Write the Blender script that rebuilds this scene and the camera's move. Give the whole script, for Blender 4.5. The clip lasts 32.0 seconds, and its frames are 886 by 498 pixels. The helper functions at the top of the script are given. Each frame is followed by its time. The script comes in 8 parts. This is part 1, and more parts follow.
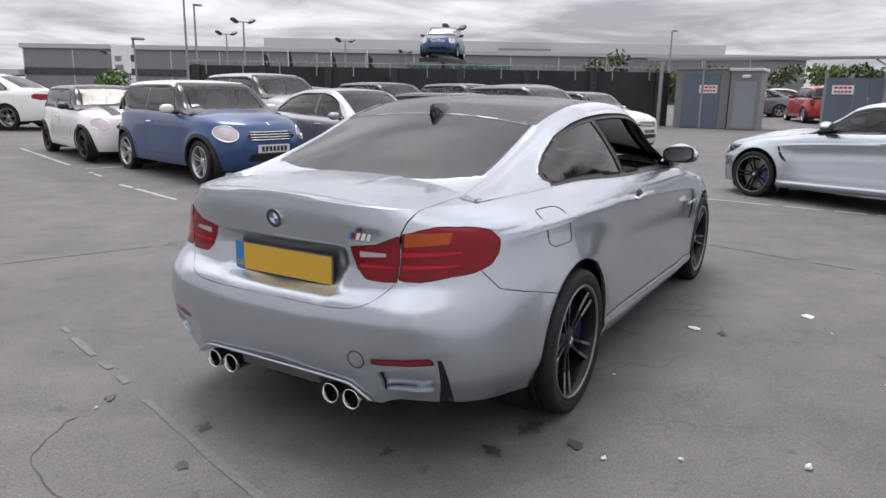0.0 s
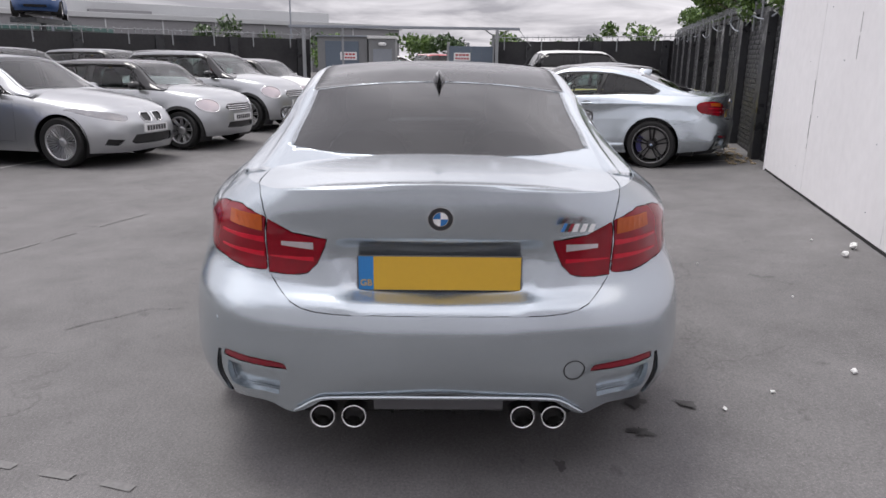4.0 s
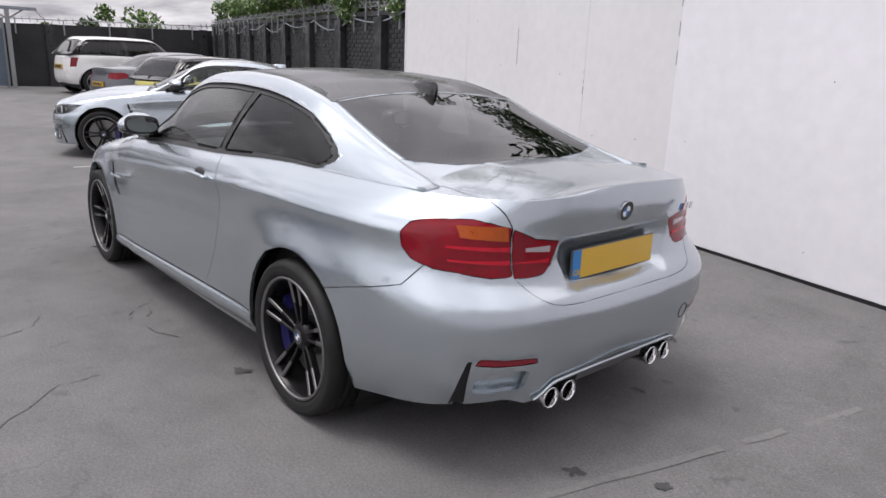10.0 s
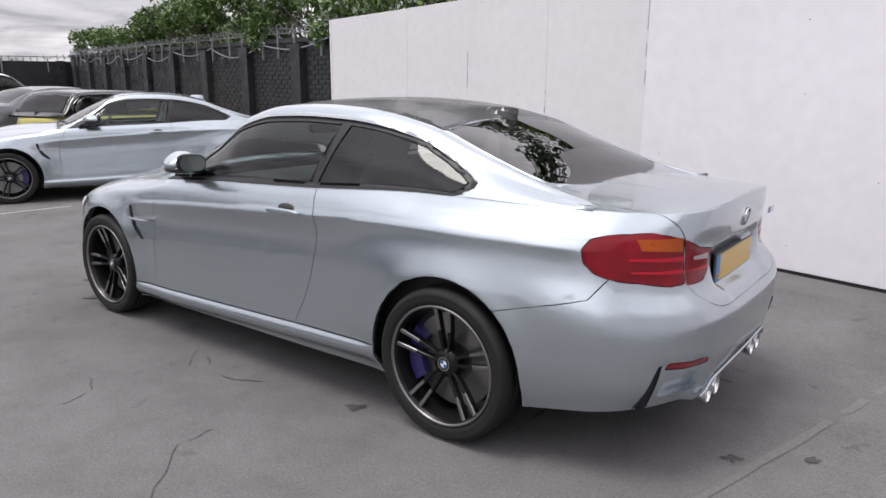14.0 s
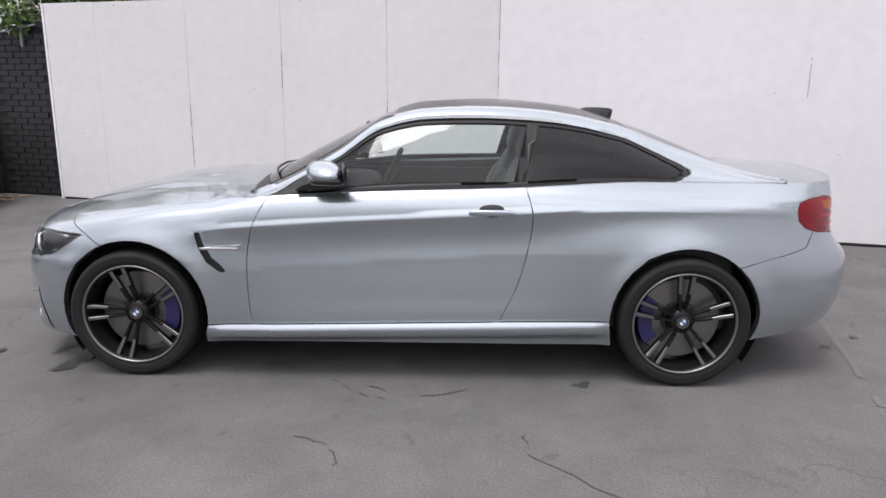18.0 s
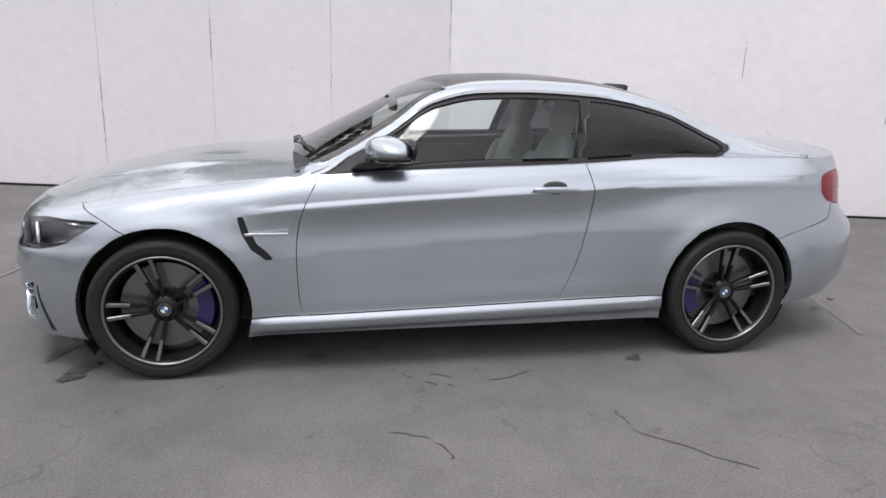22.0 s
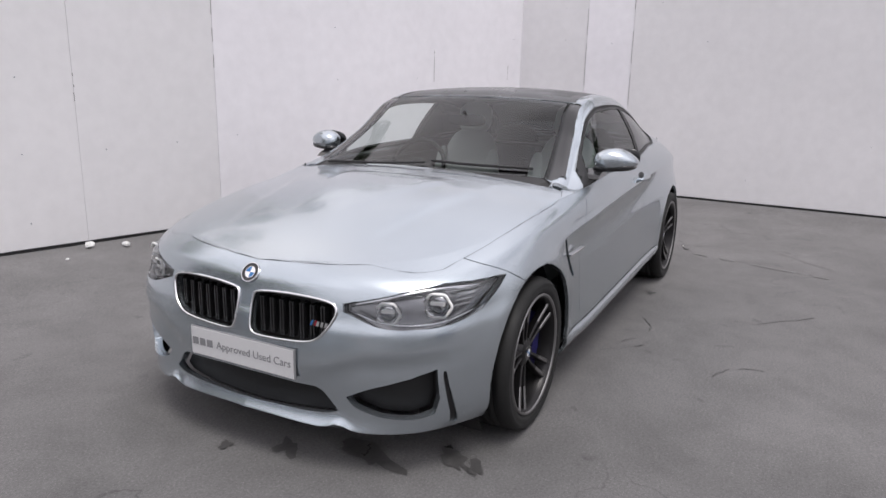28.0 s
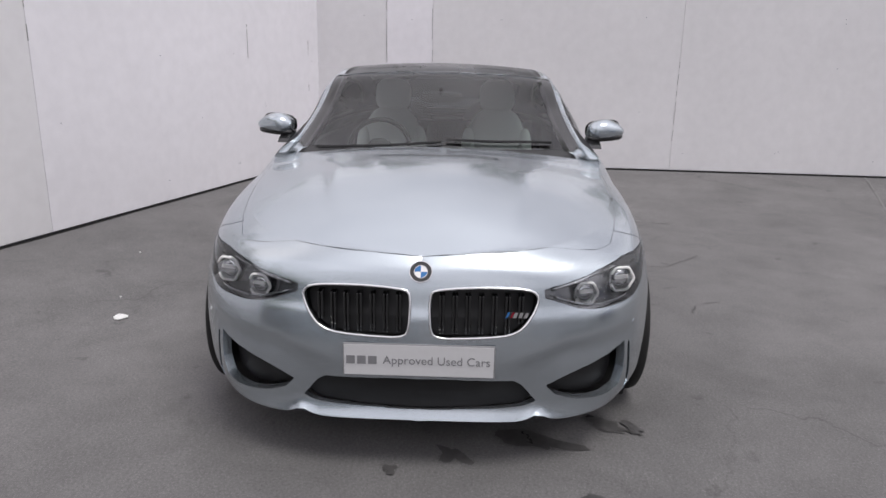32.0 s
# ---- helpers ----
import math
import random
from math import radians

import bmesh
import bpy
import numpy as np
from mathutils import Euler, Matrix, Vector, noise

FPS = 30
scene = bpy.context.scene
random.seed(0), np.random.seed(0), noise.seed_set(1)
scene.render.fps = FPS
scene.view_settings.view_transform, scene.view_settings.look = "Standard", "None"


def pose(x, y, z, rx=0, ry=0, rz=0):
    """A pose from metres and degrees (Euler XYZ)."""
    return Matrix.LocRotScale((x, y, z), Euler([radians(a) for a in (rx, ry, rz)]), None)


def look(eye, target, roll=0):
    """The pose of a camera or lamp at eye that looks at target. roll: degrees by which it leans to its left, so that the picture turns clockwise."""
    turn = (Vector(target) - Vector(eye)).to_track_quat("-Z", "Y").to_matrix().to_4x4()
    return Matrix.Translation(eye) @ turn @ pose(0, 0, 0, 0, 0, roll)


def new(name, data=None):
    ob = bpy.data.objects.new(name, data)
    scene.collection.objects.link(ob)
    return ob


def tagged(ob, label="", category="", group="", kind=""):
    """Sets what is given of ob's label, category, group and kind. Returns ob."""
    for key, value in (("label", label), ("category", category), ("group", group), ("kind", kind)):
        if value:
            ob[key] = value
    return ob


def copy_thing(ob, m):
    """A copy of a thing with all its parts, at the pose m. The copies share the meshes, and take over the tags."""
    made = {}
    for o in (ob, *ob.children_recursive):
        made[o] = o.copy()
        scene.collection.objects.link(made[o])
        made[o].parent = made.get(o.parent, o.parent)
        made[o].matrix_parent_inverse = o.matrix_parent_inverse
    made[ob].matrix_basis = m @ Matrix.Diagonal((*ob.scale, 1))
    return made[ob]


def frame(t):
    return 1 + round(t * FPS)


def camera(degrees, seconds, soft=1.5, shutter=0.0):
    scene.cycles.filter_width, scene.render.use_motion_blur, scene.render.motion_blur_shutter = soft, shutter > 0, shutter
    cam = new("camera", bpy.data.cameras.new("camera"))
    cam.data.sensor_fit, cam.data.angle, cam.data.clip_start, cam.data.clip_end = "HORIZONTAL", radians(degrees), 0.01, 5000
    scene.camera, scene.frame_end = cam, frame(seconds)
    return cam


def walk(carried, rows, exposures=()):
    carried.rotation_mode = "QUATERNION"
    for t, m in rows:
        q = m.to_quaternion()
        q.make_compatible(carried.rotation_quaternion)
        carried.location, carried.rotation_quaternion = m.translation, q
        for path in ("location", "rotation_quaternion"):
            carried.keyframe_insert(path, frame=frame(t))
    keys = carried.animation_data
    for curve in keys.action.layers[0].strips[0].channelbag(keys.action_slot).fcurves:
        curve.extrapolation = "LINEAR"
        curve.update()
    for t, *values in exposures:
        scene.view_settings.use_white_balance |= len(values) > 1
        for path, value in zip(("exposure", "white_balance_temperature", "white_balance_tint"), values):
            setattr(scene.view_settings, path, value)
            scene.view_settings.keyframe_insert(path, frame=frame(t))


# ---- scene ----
cam = camera(65.2, 32.0)
PATH = [
    (0, (-4.294, -1.962, 1.440), (-2.623, -0.956, 0.998), 0.9),
    (0.5, (-4.276, -1.960, 1.446), (-2.607, -0.946, 1.014), 0.3),
    (1, (-4.272, -1.929, 1.436), (-2.607, -0.921, 0.978), 1.1),
    (1.5, (-4.339, -1.650, 1.399), (-2.582, -0.835, 0.900), 1.8),
    (2, (-4.390, -1.272, 1.404), (-2.580, -0.561, 0.932), 1.5),
    (2.5, (-4.345, -0.871, 1.401), (-2.477, -0.362, 0.901), 0.8),
    (3, (-4.438, -0.446, 1.404), (-2.501, -0.221, 0.956), 1.3),
    (3.5, (-4.436, -0.129, 1.403), (-2.496, -0.078, 0.920), 0.7),
    (5.5, (-4.382, 0.136, 1.420), (-2.454, 0.032, 0.899), 1.2),
    (6, (-4.365, 0.149, 1.417), (-2.438, 0.052, 0.891), 1.3),
    (6.5, (-4.332, 0.297, 1.401), (-2.412, 0.113, 0.872), 2.8),
    (7, (-4.315, 0.702, 1.424), (-2.426, 0.314, 0.894), 2.3),
    (7.5, (-4.204, 1.026, 1.400), (-2.357, 0.493, 0.847), 1.8),
    (8, (-4.097, 1.385, 1.418), (-2.313, 0.650, 0.890), 2.7),
    (8.5, (-4.048, 1.790, 1.443), (-2.369, 0.831, 0.932), 2.7),
    (9, (-3.925, 2.023, 1.426), (-2.331, 0.922, 0.927), 2.0),
    (9.5, (-3.863, 2.192, 1.454), (-2.381, 0.950, 0.943), 1.6),
    (10, (-3.845, 2.262, 1.464), (-2.392, 0.987, 0.951), 2.1),
    (10.5, (-3.857, 2.259, 1.459), (-2.387, 0.998, 0.960), 1.7),
    (11, (-3.869, 2.257, 1.460), (-2.402, 0.991, 0.966), 1.3),
    (11.5, (-3.880, 2.256, 1.463), (-2.412, 0.992, 0.965), 1.1),
    (12, (-3.866, 2.260, 1.461), (-2.395, 1.003, 0.957), 1.6),
    (12.5, (-3.811, 2.266, 1.459), (-2.338, 1.010, 0.956), 2.1),
    (13, (-3.661, 2.482, 1.443), (-2.251, 1.144, 0.972), 3.9),
    (13.5, (-3.421, 2.832, 1.464), (-2.091, 1.414, 0.996), 2.8),
    (14, (-3.072, 3.106, 1.467), (-1.889, 1.557, 1.020), 0.2),
    (14.5, (-2.713, 3.439, 1.454), (-1.683, 1.778, 1.030), 0.7),
    (16.5, (-1.193, 4.131, 1.430), (-0.799, 2.210, 1.036), -2.2),
    (17, (-0.780, 4.218, 1.456), (-0.514, 2.276, 1.058), -0.7),
    (17.5, (-0.437, 4.311, 1.467), (-0.323, 2.360, 1.040), -0.1),
    (18, (-0.254, 4.286, 1.461), (-0.215, 2.335, 1.021), 0.5),
    (18.5, (-0.162, 4.304, 1.484), (-0.190, 2.355, 1.035), 1.1),
    (19, (-0.142, 4.311, 1.479), (-0.165, 2.360, 1.042), 1.6),
    (19.5, (-0.145, 4.301, 1.474), (-0.162, 2.350, 1.036), 1.0),
    (20, (-0.139, 4.296, 1.474), (-0.148, 2.344, 1.039), 1.0),
    (20.5, (-0.126, 4.280, 1.476), (-0.135, 2.328, 1.040), 1.2),
    (21, (-0.022, 4.234, 1.452), (-0.096, 2.287, 1.001), 2.3),
    (21.5, (0.383, 4.210, 1.457), (0.165, 2.274, 1.003), 1.5),
    (22, (0.735, 4.072, 1.422), (0.364, 2.170, 0.928), 1.6),
    (22.5, (1.167, 3.886, 1.459), (0.635, 2.024, 0.961), 1.8),
    (23, (1.694, 3.780, 1.480), (0.973, 1.980, 0.989), 2.4),
    (23.5, (2.145, 3.545, 1.458), (1.283, 1.805, 0.980), 0.6),
    (24, (2.631, 3.279, 1.450), (1.602, 1.622, 1.008), 2.8),
    (24.5, (3.031, 3.015, 1.466), (1.811, 1.499, 1.005), 4.9),
    (25, (3.355, 2.620, 1.465), (1.975, 1.255, 0.981), 3.8),
    (25.5, (3.749, 2.311, 1.453), (2.190, 1.138, 1.013), 2.6),
    (26, (3.921, 1.987, 1.408), (2.262, 0.977, 0.931), 0.8),
    (26.5, (4.018, 1.835, 1.448), (2.297, 0.944, 0.954), 1.3),
    (28.5, (4.060, 1.850, 1.461), (2.339, 0.944, 0.995), 1.4),
    (29, (4.069, 1.848, 1.462), (2.347, 0.944, 0.996), 1.6),
    (29.5, (4.056, 1.785, 1.443), (2.329, 0.898, 0.960), 2.2),
    (30, (4.125, 1.573, 1.403), (2.348, 0.803, 0.903), 4.3),
    (30.5, (4.278, 1.251, 1.425), (2.440, 0.649, 0.916), 3.0),
    (31, (4.278, 0.864, 1.396), (2.411, 0.394, 0.855), -0.1),
    (31.5, (4.316, 0.504, 1.399), (2.410, 0.219, 0.864), 1.7),
    (32, (4.411, 0.133, 1.425), (2.479, 0.084, 0.908), 1.1),
]
walk(cam, [(t, look(e, g, r)) for t, e, g, r in PATH], exposures=[(0, 0.47), (20, 0.47), (27, 0.36), (32, 0.17)])

# ---- world, sun, exposure ----
world = bpy.data.worlds.new("overcast_sky")
scene.world = world
world.use_nodes = True
WN, WL = world.node_tree.nodes, world.node_tree.links
WN.clear()
sky = WN.new("ShaderNodeTexSky")
sky.sky_type, sky.sun_disc = "NISHITA", False
sky.sun_elevation, sky.sun_rotation = radians(52), radians(200)
sky.air_density, sky.dust_density, sky.ozone_density = 1.0, 4.0, 1.0
# cloud deck: a soft grey layer over the sky, broken by noise stretched towards the horizon
tc = WN.new("ShaderNodeTexCoord")
sep = WN.new("ShaderNodeSeparateXYZ")
WL.new(tc.outputs["Generated"], sep.inputs[0])
zup = WN.new("ShaderNodeMath"); zup.operation = "ADD"; zup.inputs[1].default_value = 0.10
WL.new(sep.outputs["Z"], zup.inputs[0])
zmx = WN.new("ShaderNodeMath"); zmx.operation = "MAXIMUM"; zmx.inputs[1].default_value = 0.06
WL.new(zup.outputs[0], zmx.inputs[0])
dv = WN.new("ShaderNodeVectorMath"); dv.operation = "DIVIDE"
cmb = WN.new("ShaderNodeCombineXYZ")
for k in range(3):
    WL.new(zmx.outputs[0], cmb.inputs[k])
WL.new(tc.outputs["Generated"], dv.inputs[0])
WL.new(cmb.outputs[0], dv.inputs[1])
cn = WN.new("ShaderNodeTexNoise")
cn.inputs["Scale"].default_value, cn.inputs["Detail"].default_value, cn.inputs["Roughness"].default_value = 0.9, 7.0, 0.55
cn.inputs["Distortion"].default_value = 0.4
WL.new(dv.outputs[0], cn.inputs["Vector"])
cr = WN.new("ShaderNodeValToRGB")
cr.color_ramp.elements[0].position, cr.color_ramp.elements[0].color = 0.34, (3.6, 3.48, 3.85, 1)
cr.color_ramp.elements[1].position, cr.color_ramp.elements[1].color = 0.68, (9.4, 9.05, 9.5, 1)
WL.new(cn.outputs["Fac"], cr.inputs[0])
gr = WN.new("ShaderNodeMapRange")
gr.inputs["From Min"].default_value, gr.inputs["From Max"].default_value = 0.0, 0.75
gr.inputs["To Min"].default_value, gr.inputs["To Max"].default_value = 0.54, 1.18
WL.new(sep.outputs["Z"], gr.inputs["Value"])
deck = WN.new("ShaderNodeVectorMath"); deck.operation = "SCALE"
WL.new(cr.outputs[0], deck.inputs[0]); WL.new(gr.outputs[0], deck.inputs["Scale"])
mx = WN.new("ShaderNodeMix"); mx.data_type = "RGBA"; mx.inputs["Factor"].default_value = 0.94
WL.new(sky.outputs[0], mx.inputs["A"])
WL.new(deck.outputs[0], mx.inputs["B"])
bg = WN.new("ShaderNodeBackground"); bg.inputs["Strength"].default_value = 0.145
WL.new(mx.outputs["Result"], bg.inputs["Color"])
wo = WN.new("ShaderNodeOutputWorld")
WL.new(bg.outputs[0], wo.inputs["Surface"])

sun = new("sun", bpy.data.lights.new("sun", "SUN"))
sun.data.energy, sun.data.angle, sun.data.color = 1.3, radians(25), (1.0, 0.97, 0.93)
sun.matrix_world = look((0, 0, 20), (-4.5, -6.0, 0))

# ---- materials ----
def mat(name, base, rough=0.5, metal=0.0, var=0.06, grain=60.0, stain=3.0, bump=0.0, coat=0.0, alpha=1.0, trans=0.0, ior=1.45, hue=None, emit=0.0):
    """A surface with two scales of variation in colour and gloss."""
    m = bpy.data.materials.new(name)
    m.use_nodes = True
    N, L = m.node_tree.nodes, m.node_tree.links
    b = N["Principled BSDF"]
    b.inputs["Metallic"].default_value, b.inputs["IOR"].default_value = metal, ior
    b.inputs["Coat Weight"].default_value, b.inputs["Coat Roughness"].default_value = coat, 0.03
    b.inputs["Transmission Weight"].default_value, b.inputs["Alpha"].default_value = trans, alpha
    t = N.new("ShaderNodeTexCoord")
    n1, n2 = N.new("ShaderNodeTexNoise"), N.new("ShaderNodeTexNoise")
    for n, sc, de in ((n1, grain, 3.0), (n2, stain, 5.0)):
        n.inputs["Scale"].default_value, n.inputs["Detail"].default_value = sc, de
        L.new(t.outputs["Object"], n.inputs["Vector"])
    add = N.new("ShaderNodeMath"); add.operation = "ADD"
    L.new(n1.outputs["Fac"], add.inputs[0]); L.new(n2.outputs["Fac"], add.inputs[1])
    r = N.new("ShaderNodeMapRange")
    r.inputs["From Min"].default_value, r.inputs["From Max"].default_value = 0.6, 1.4
    r.inputs["To Min"].default_value, r.inputs["To Max"].default_value = 1 - var, 1 + var
    L.new(add.outputs[0], r.inputs["Value"])
    mul = N.new("ShaderNodeVectorMath"); mul.operation = "SCALE"
    mul.inputs[0].default_value = base
    L.new(r.outputs[0], mul.inputs["Scale"])
    L.new(mul.outputs[0], b.inputs["Base Color"])
    rr = N.new("ShaderNodeMapRange")
    rr.inputs["From Min"].default_value, rr.inputs["From Max"].default_value = 0.3, 0.7
    rr.inputs["To Min"].default_value, rr.inputs["To Max"].default_value = max(rough * (1 - 2 * var), 0.0), min(rough * (1 + 2 * var), 1)
    L.new(n2.outputs["Fac"], rr.inputs["Value"])
    L.new(rr.outputs[0], b.inputs["Roughness"])
    if bump:
        bp = N.new("ShaderNodeBump")
        bp.inputs["Strength"].default_value, bp.inputs["Distance"].default_value = 0.6, bump
        L.new(n1.outputs["Fac"], bp.inputs["Height"])
        L.new(bp.outputs[0], b.inputs["Normal"])
    if emit:
        b.inputs["Emission Color"].default_value = (*base, 1)
        b.inputs["Emission Strength"].default_value = emit
    return m


def link_mesh(name, bm, material, parent=None, label="", smooth=False):
    me = bpy.data.meshes.new(name)
    bm.to_mesh(me)
    bm.free()
    for m in material if isinstance(material, (list, tuple)) else [material]:
        me.materials.append(m)
    if smooth:
        me.polygons.foreach_set("use_smooth", [True] * len(me.polygons))
    ob = new(name, me)
    if parent:
        ob.parent = parent
    if label:
        ob["label"] = label
    return ob


def part(name, bm, material, parent, label="", smooth=False):
    return link_mesh(name, bm, material, parent, label, smooth)


def thing(name, m=None):
    e = new(name)
    e.empty_display_size = 0.2
    if m is not None:
        e.matrix_basis = m
    return e


def box(bm, x0, x1, y0, y1, z0, z1, bevel=0.0, m=None):
    M = Matrix.Translation(((x0 + x1) / 2, (y0 + y1) / 2, (z0 + z1) / 2)) @ Matrix.Diagonal((x1 - x0, y1 - y0, z1 - z0, 1))
    if m is not None:
        M = m @ M
    r = bmesh.ops.create_cube(bm, size=1, matrix=M)
    if bevel:
        es = list({e for v in r["verts"] for e in v.link_edges})
        bmesh.ops.bevel(bm, geom=es, offset=bevel, segments=2, profile=0.5, affect="EDGES")
    return bm


def new_box(*a, **k):
    return box(bmesh.new(), *a, **k)


def lathe(bm, profile, axis="y", seg=48, m=None):
    """Turns (radius, along) points round an axis."""
    rings = []
    for i in range(seg):
        a = 2 * math.pi * i / seg
        c, s = math.cos(a), math.sin(a)
        ring = []
        for r, h in profile:
            p = {"y": (r * c, h, r * s), "z": (r * c, r * s, h), "x": (h, r * c, r * s)}[axis]
            ring.append(bm.verts.new(m @ Vector(p) if m is not None else p))
        rings.append(ring)
    for i in range(seg):
        A, B = rings[i], rings[(i + 1) % seg]
        for j in range(len(profile) - 1):
            bm.faces.new((A[j], B[j], B[j + 1], A[j + 1]))
    bmesh.ops.remove_doubles(bm, verts=bm.verts, dist=1e-5)
    return bm


def tube(bm, pts, r, seg=8, taper=None):
    """A round bar along points."""
    pts = [Vector(p) for p in pts]
    rings = []
    for i, p in enumerate(pts):
        d = (pts[min(i + 1, len(pts) - 1)] - pts[max(i - 1, 0)]).normalized()
        u = d.orthogonal().normalized() if i == 0 else (rings_u - d * rings_u.dot(d)).normalized()
        rings_u = u
        w = d.cross(u)
        rad = r * (taper[i] if taper else 1)
        rings.append([bm.verts.new(p + rad * (u * math.cos(2 * math.pi * k / seg) + w * math.sin(2 * math.pi * k / seg))) for k in range(seg)])
    for A, B in zip(rings, rings[1:]):
        for k in range(seg):
            bm.faces.new((A[k], A[(k + 1) % seg], B[(k + 1) % seg], B[k]))
    bm.faces.new(rings[0][::-1])
    bm.faces.new(rings[-1])
    return bm


def prism(bm, poly, d0, d1, axis="x"):
    """A flat outline given thickness: poly in the plane across the axis."""
    def P(a, b, d):
        return {"x": (d, a, b), "y": (a, d, b), "z": (a, b, d)}[axis]
    A = [bm.verts.new(P(a, b, d0)) for a, b in poly]
    B = [bm.verts.new(P(a, b, d1)) for a, b in poly]
    n = len(poly)
    bm.faces.new(A[::-1]); bm.faces.new(B)
    for i in range(n):
        bm.faces.new((A[i], A[(i + 1) % n], B[(i + 1) % n], B[i]))
    bmesh.ops.recalc_face_normals(bm, faces=bm.faces)
    return bm


class Curve1:
    """A smooth curve through knots that never overshoots."""
    def __init__(self, xs, ys):
        self.x, self.y = np.array(xs, float), np.array(ys, float)
        h, d = np.diff(self.x), np.diff(self.y) / np.diff(self.x)
        m = np.zeros(len(xs))
        m[0], m[-1] = d[0], d[-1]
        for i in range(1, len(xs) - 1):
            if d[i - 1] * d[i] > 0:
                w1, w2 = 2 * h[i] + h[i - 1], h[i] + 2 * h[i - 1]
                m[i] = (w1 + w2) / (w1 / d[i - 1] + w2 / d[i])
        self.m, self.h = m, h

    def __call__(self, q):
        q = np.clip(np.asarray(q, float), self.x[0], self.x[-1])
        i = np.clip(np.searchsorted(self.x, q, side="right") - 1, 0, len(self.h) - 1)
        h = self.h[i]
        t = (q - self.x[i]) / h
        y = self.y
        return ((2 * t**3 - 3 * t**2 + 1) * y[i] + (t**3 - 2 * t**2 + t) * h * self.m[i] + (3 * t**2 - 2 * t**3) * y[i + 1] + (t**3 - t**2) * h * self.m[i + 1])

def glass_mat(name, tint, gloss=(1, 1, 1), ior=1.5):
    m = bpy.data.materials.new(name)
    m.use_nodes = True
    N, L = m.node_tree.nodes, m.node_tree.links
    N.clear()
    t, g, f, x, o = (N.new("ShaderNode" + k) for k in ("BsdfTransparent", "BsdfGlossy", "Fresnel", "MixShader", "OutputMaterial"))
    t.inputs["Color"].default_value = (*tint, 1)
    g.inputs["Color"].default_value = (*gloss, 1)
    g.inputs["Roughness"].default_value = 0.01
    f.inputs["IOR"].default_value = ior
    L.new(f.outputs[0], x.inputs[0]); L.new(t.outputs[0], x.inputs[1]); L.new(g.outputs[0], x.inputs[2]); L.new(x.outputs[0], o.inputs[0])
    return m


def paint_mat(name, base, metal=0.75, rough=0.32, flake=0.05):
    """Metallic car paint: fine flakes under a clear coat."""
    m = mat(name, base, rough, metal=metal, var=0.02, grain=700, stain=1.5, coat=1.0)
    N, L = m.node_tree.nodes, m.node_tree.links
    b = N["Principled BSDF"]
    b.inputs["Coat Roughness"].default_value = 0.045
    b.inputs["Coat Weight"].default_value = 0.7
    v = N.new("ShaderNodeTexVoronoi")
    v.inputs["Scale"].default_value = 900
    t = N.new("ShaderNodeTexCoord")
    L.new(t.outputs["Object"], v.inputs["Vector"])
    bp = N.new("ShaderNodeBump")
    bp.inputs["Strength"].default_value, bp.inputs["Distance"].default_value = flake, 0.0006
    L.new(v.outputs["Distance"], bp.inputs["Height"])
    L.new(bp.outputs[0], b.inputs["Normal"])
    return m


M_WHITEWALL = mat("white_painted_board", (0.85, 0.835, 0.87), 0.6, var=0.05, grain=9, stain=0.8, bump=0.001)
M_GREYWALL = mat("weathered_white_board", (0.765, 0.755, 0.77), 0.65, var=0.05, grain=9, stain=0.8, bump=0.001)
M_GREYMETAL = mat("grey_painted_steel", (0.24, 0.26, 0.29), 0.55, var=0.08, grain=20, stain=1.5)
M_SILVER = paint_mat("silver_blue_metallic_paint", (0.49, 0.54, 0.58), 0.92, 0.26)
M_BLACK = mat("black_plastic", (0.012, 0.012, 0.013), 0.45, var=0.1)
M_GLOSSBLACK = mat("gloss_black", (0.010, 0.010, 0.011), 0.12, var=0.05, coat=0.5)
M_CARBON = mat("carbon_fibre_roof", (0.016, 0.016, 0.018), 0.30, var=0.12, grain=320, stain=3, coat=0.25)
M_RUBBER = mat("tyre_rubber", (0.011, 0.011, 0.011), 0.7, var=0.15, grain=80, bump=0.0008)
M_CHROME = mat("chrome", (0.75, 0.75, 0.76), 0.10, metal=1.0, var=0.03)
M_DARKALLOY = mat("dark_alloy", (0.022, 0.021, 0.022), 0.3, metal=0.6, var=0.06)
M_SPOKE = mat("machined_dark_spoke", (0.25, 0.245, 0.245), 0.34, metal=0.9, var=0.06, grain=120)
M_BLACKSPOKE = mat("satin_black_spoke", (0.03, 0.03, 0.032), 0.3, metal=0.5, var=0.06)
M_ALLOY = mat("silver_alloy", (0.50, 0.50, 0.51), 0.30, metal=0.85, var=0.05)
M_DISC = mat("steel_brake_disc", (0.25, 0.245, 0.24), 0.35, metal=0.9, var=0.12, grain=90)
M_CALIPER = mat("blue_caliper", (0.022, 0.020, 0.11), 0.3, var=0.05, coat=0.5)
M_BADGEBLUE = mat("badge_blue", (0.03, 0.16, 0.42), 0.2, var=0.02, coat=0.6)
M_WHITE = mat("white_enamel", (0.8, 0.8, 0.8), 0.3, var=0.02)
M_REDLENS = mat("red_lamp_lens", (0.19, 0.0015, 0.009), 0.10, var=0.25, grain=14, stain=9, coat=0.3)
M_BRIGHTRED = mat("bright_red_lamp_bar", (0.46, 0.006, 0.022), 0.12, var=0.15, grain=40, coat=0.3)
M_LAMPBOWL = mat("bright_lamp_housing", (0.27, 0.27, 0.28), 0.20, metal=0.85, var=0.12, grain=12)
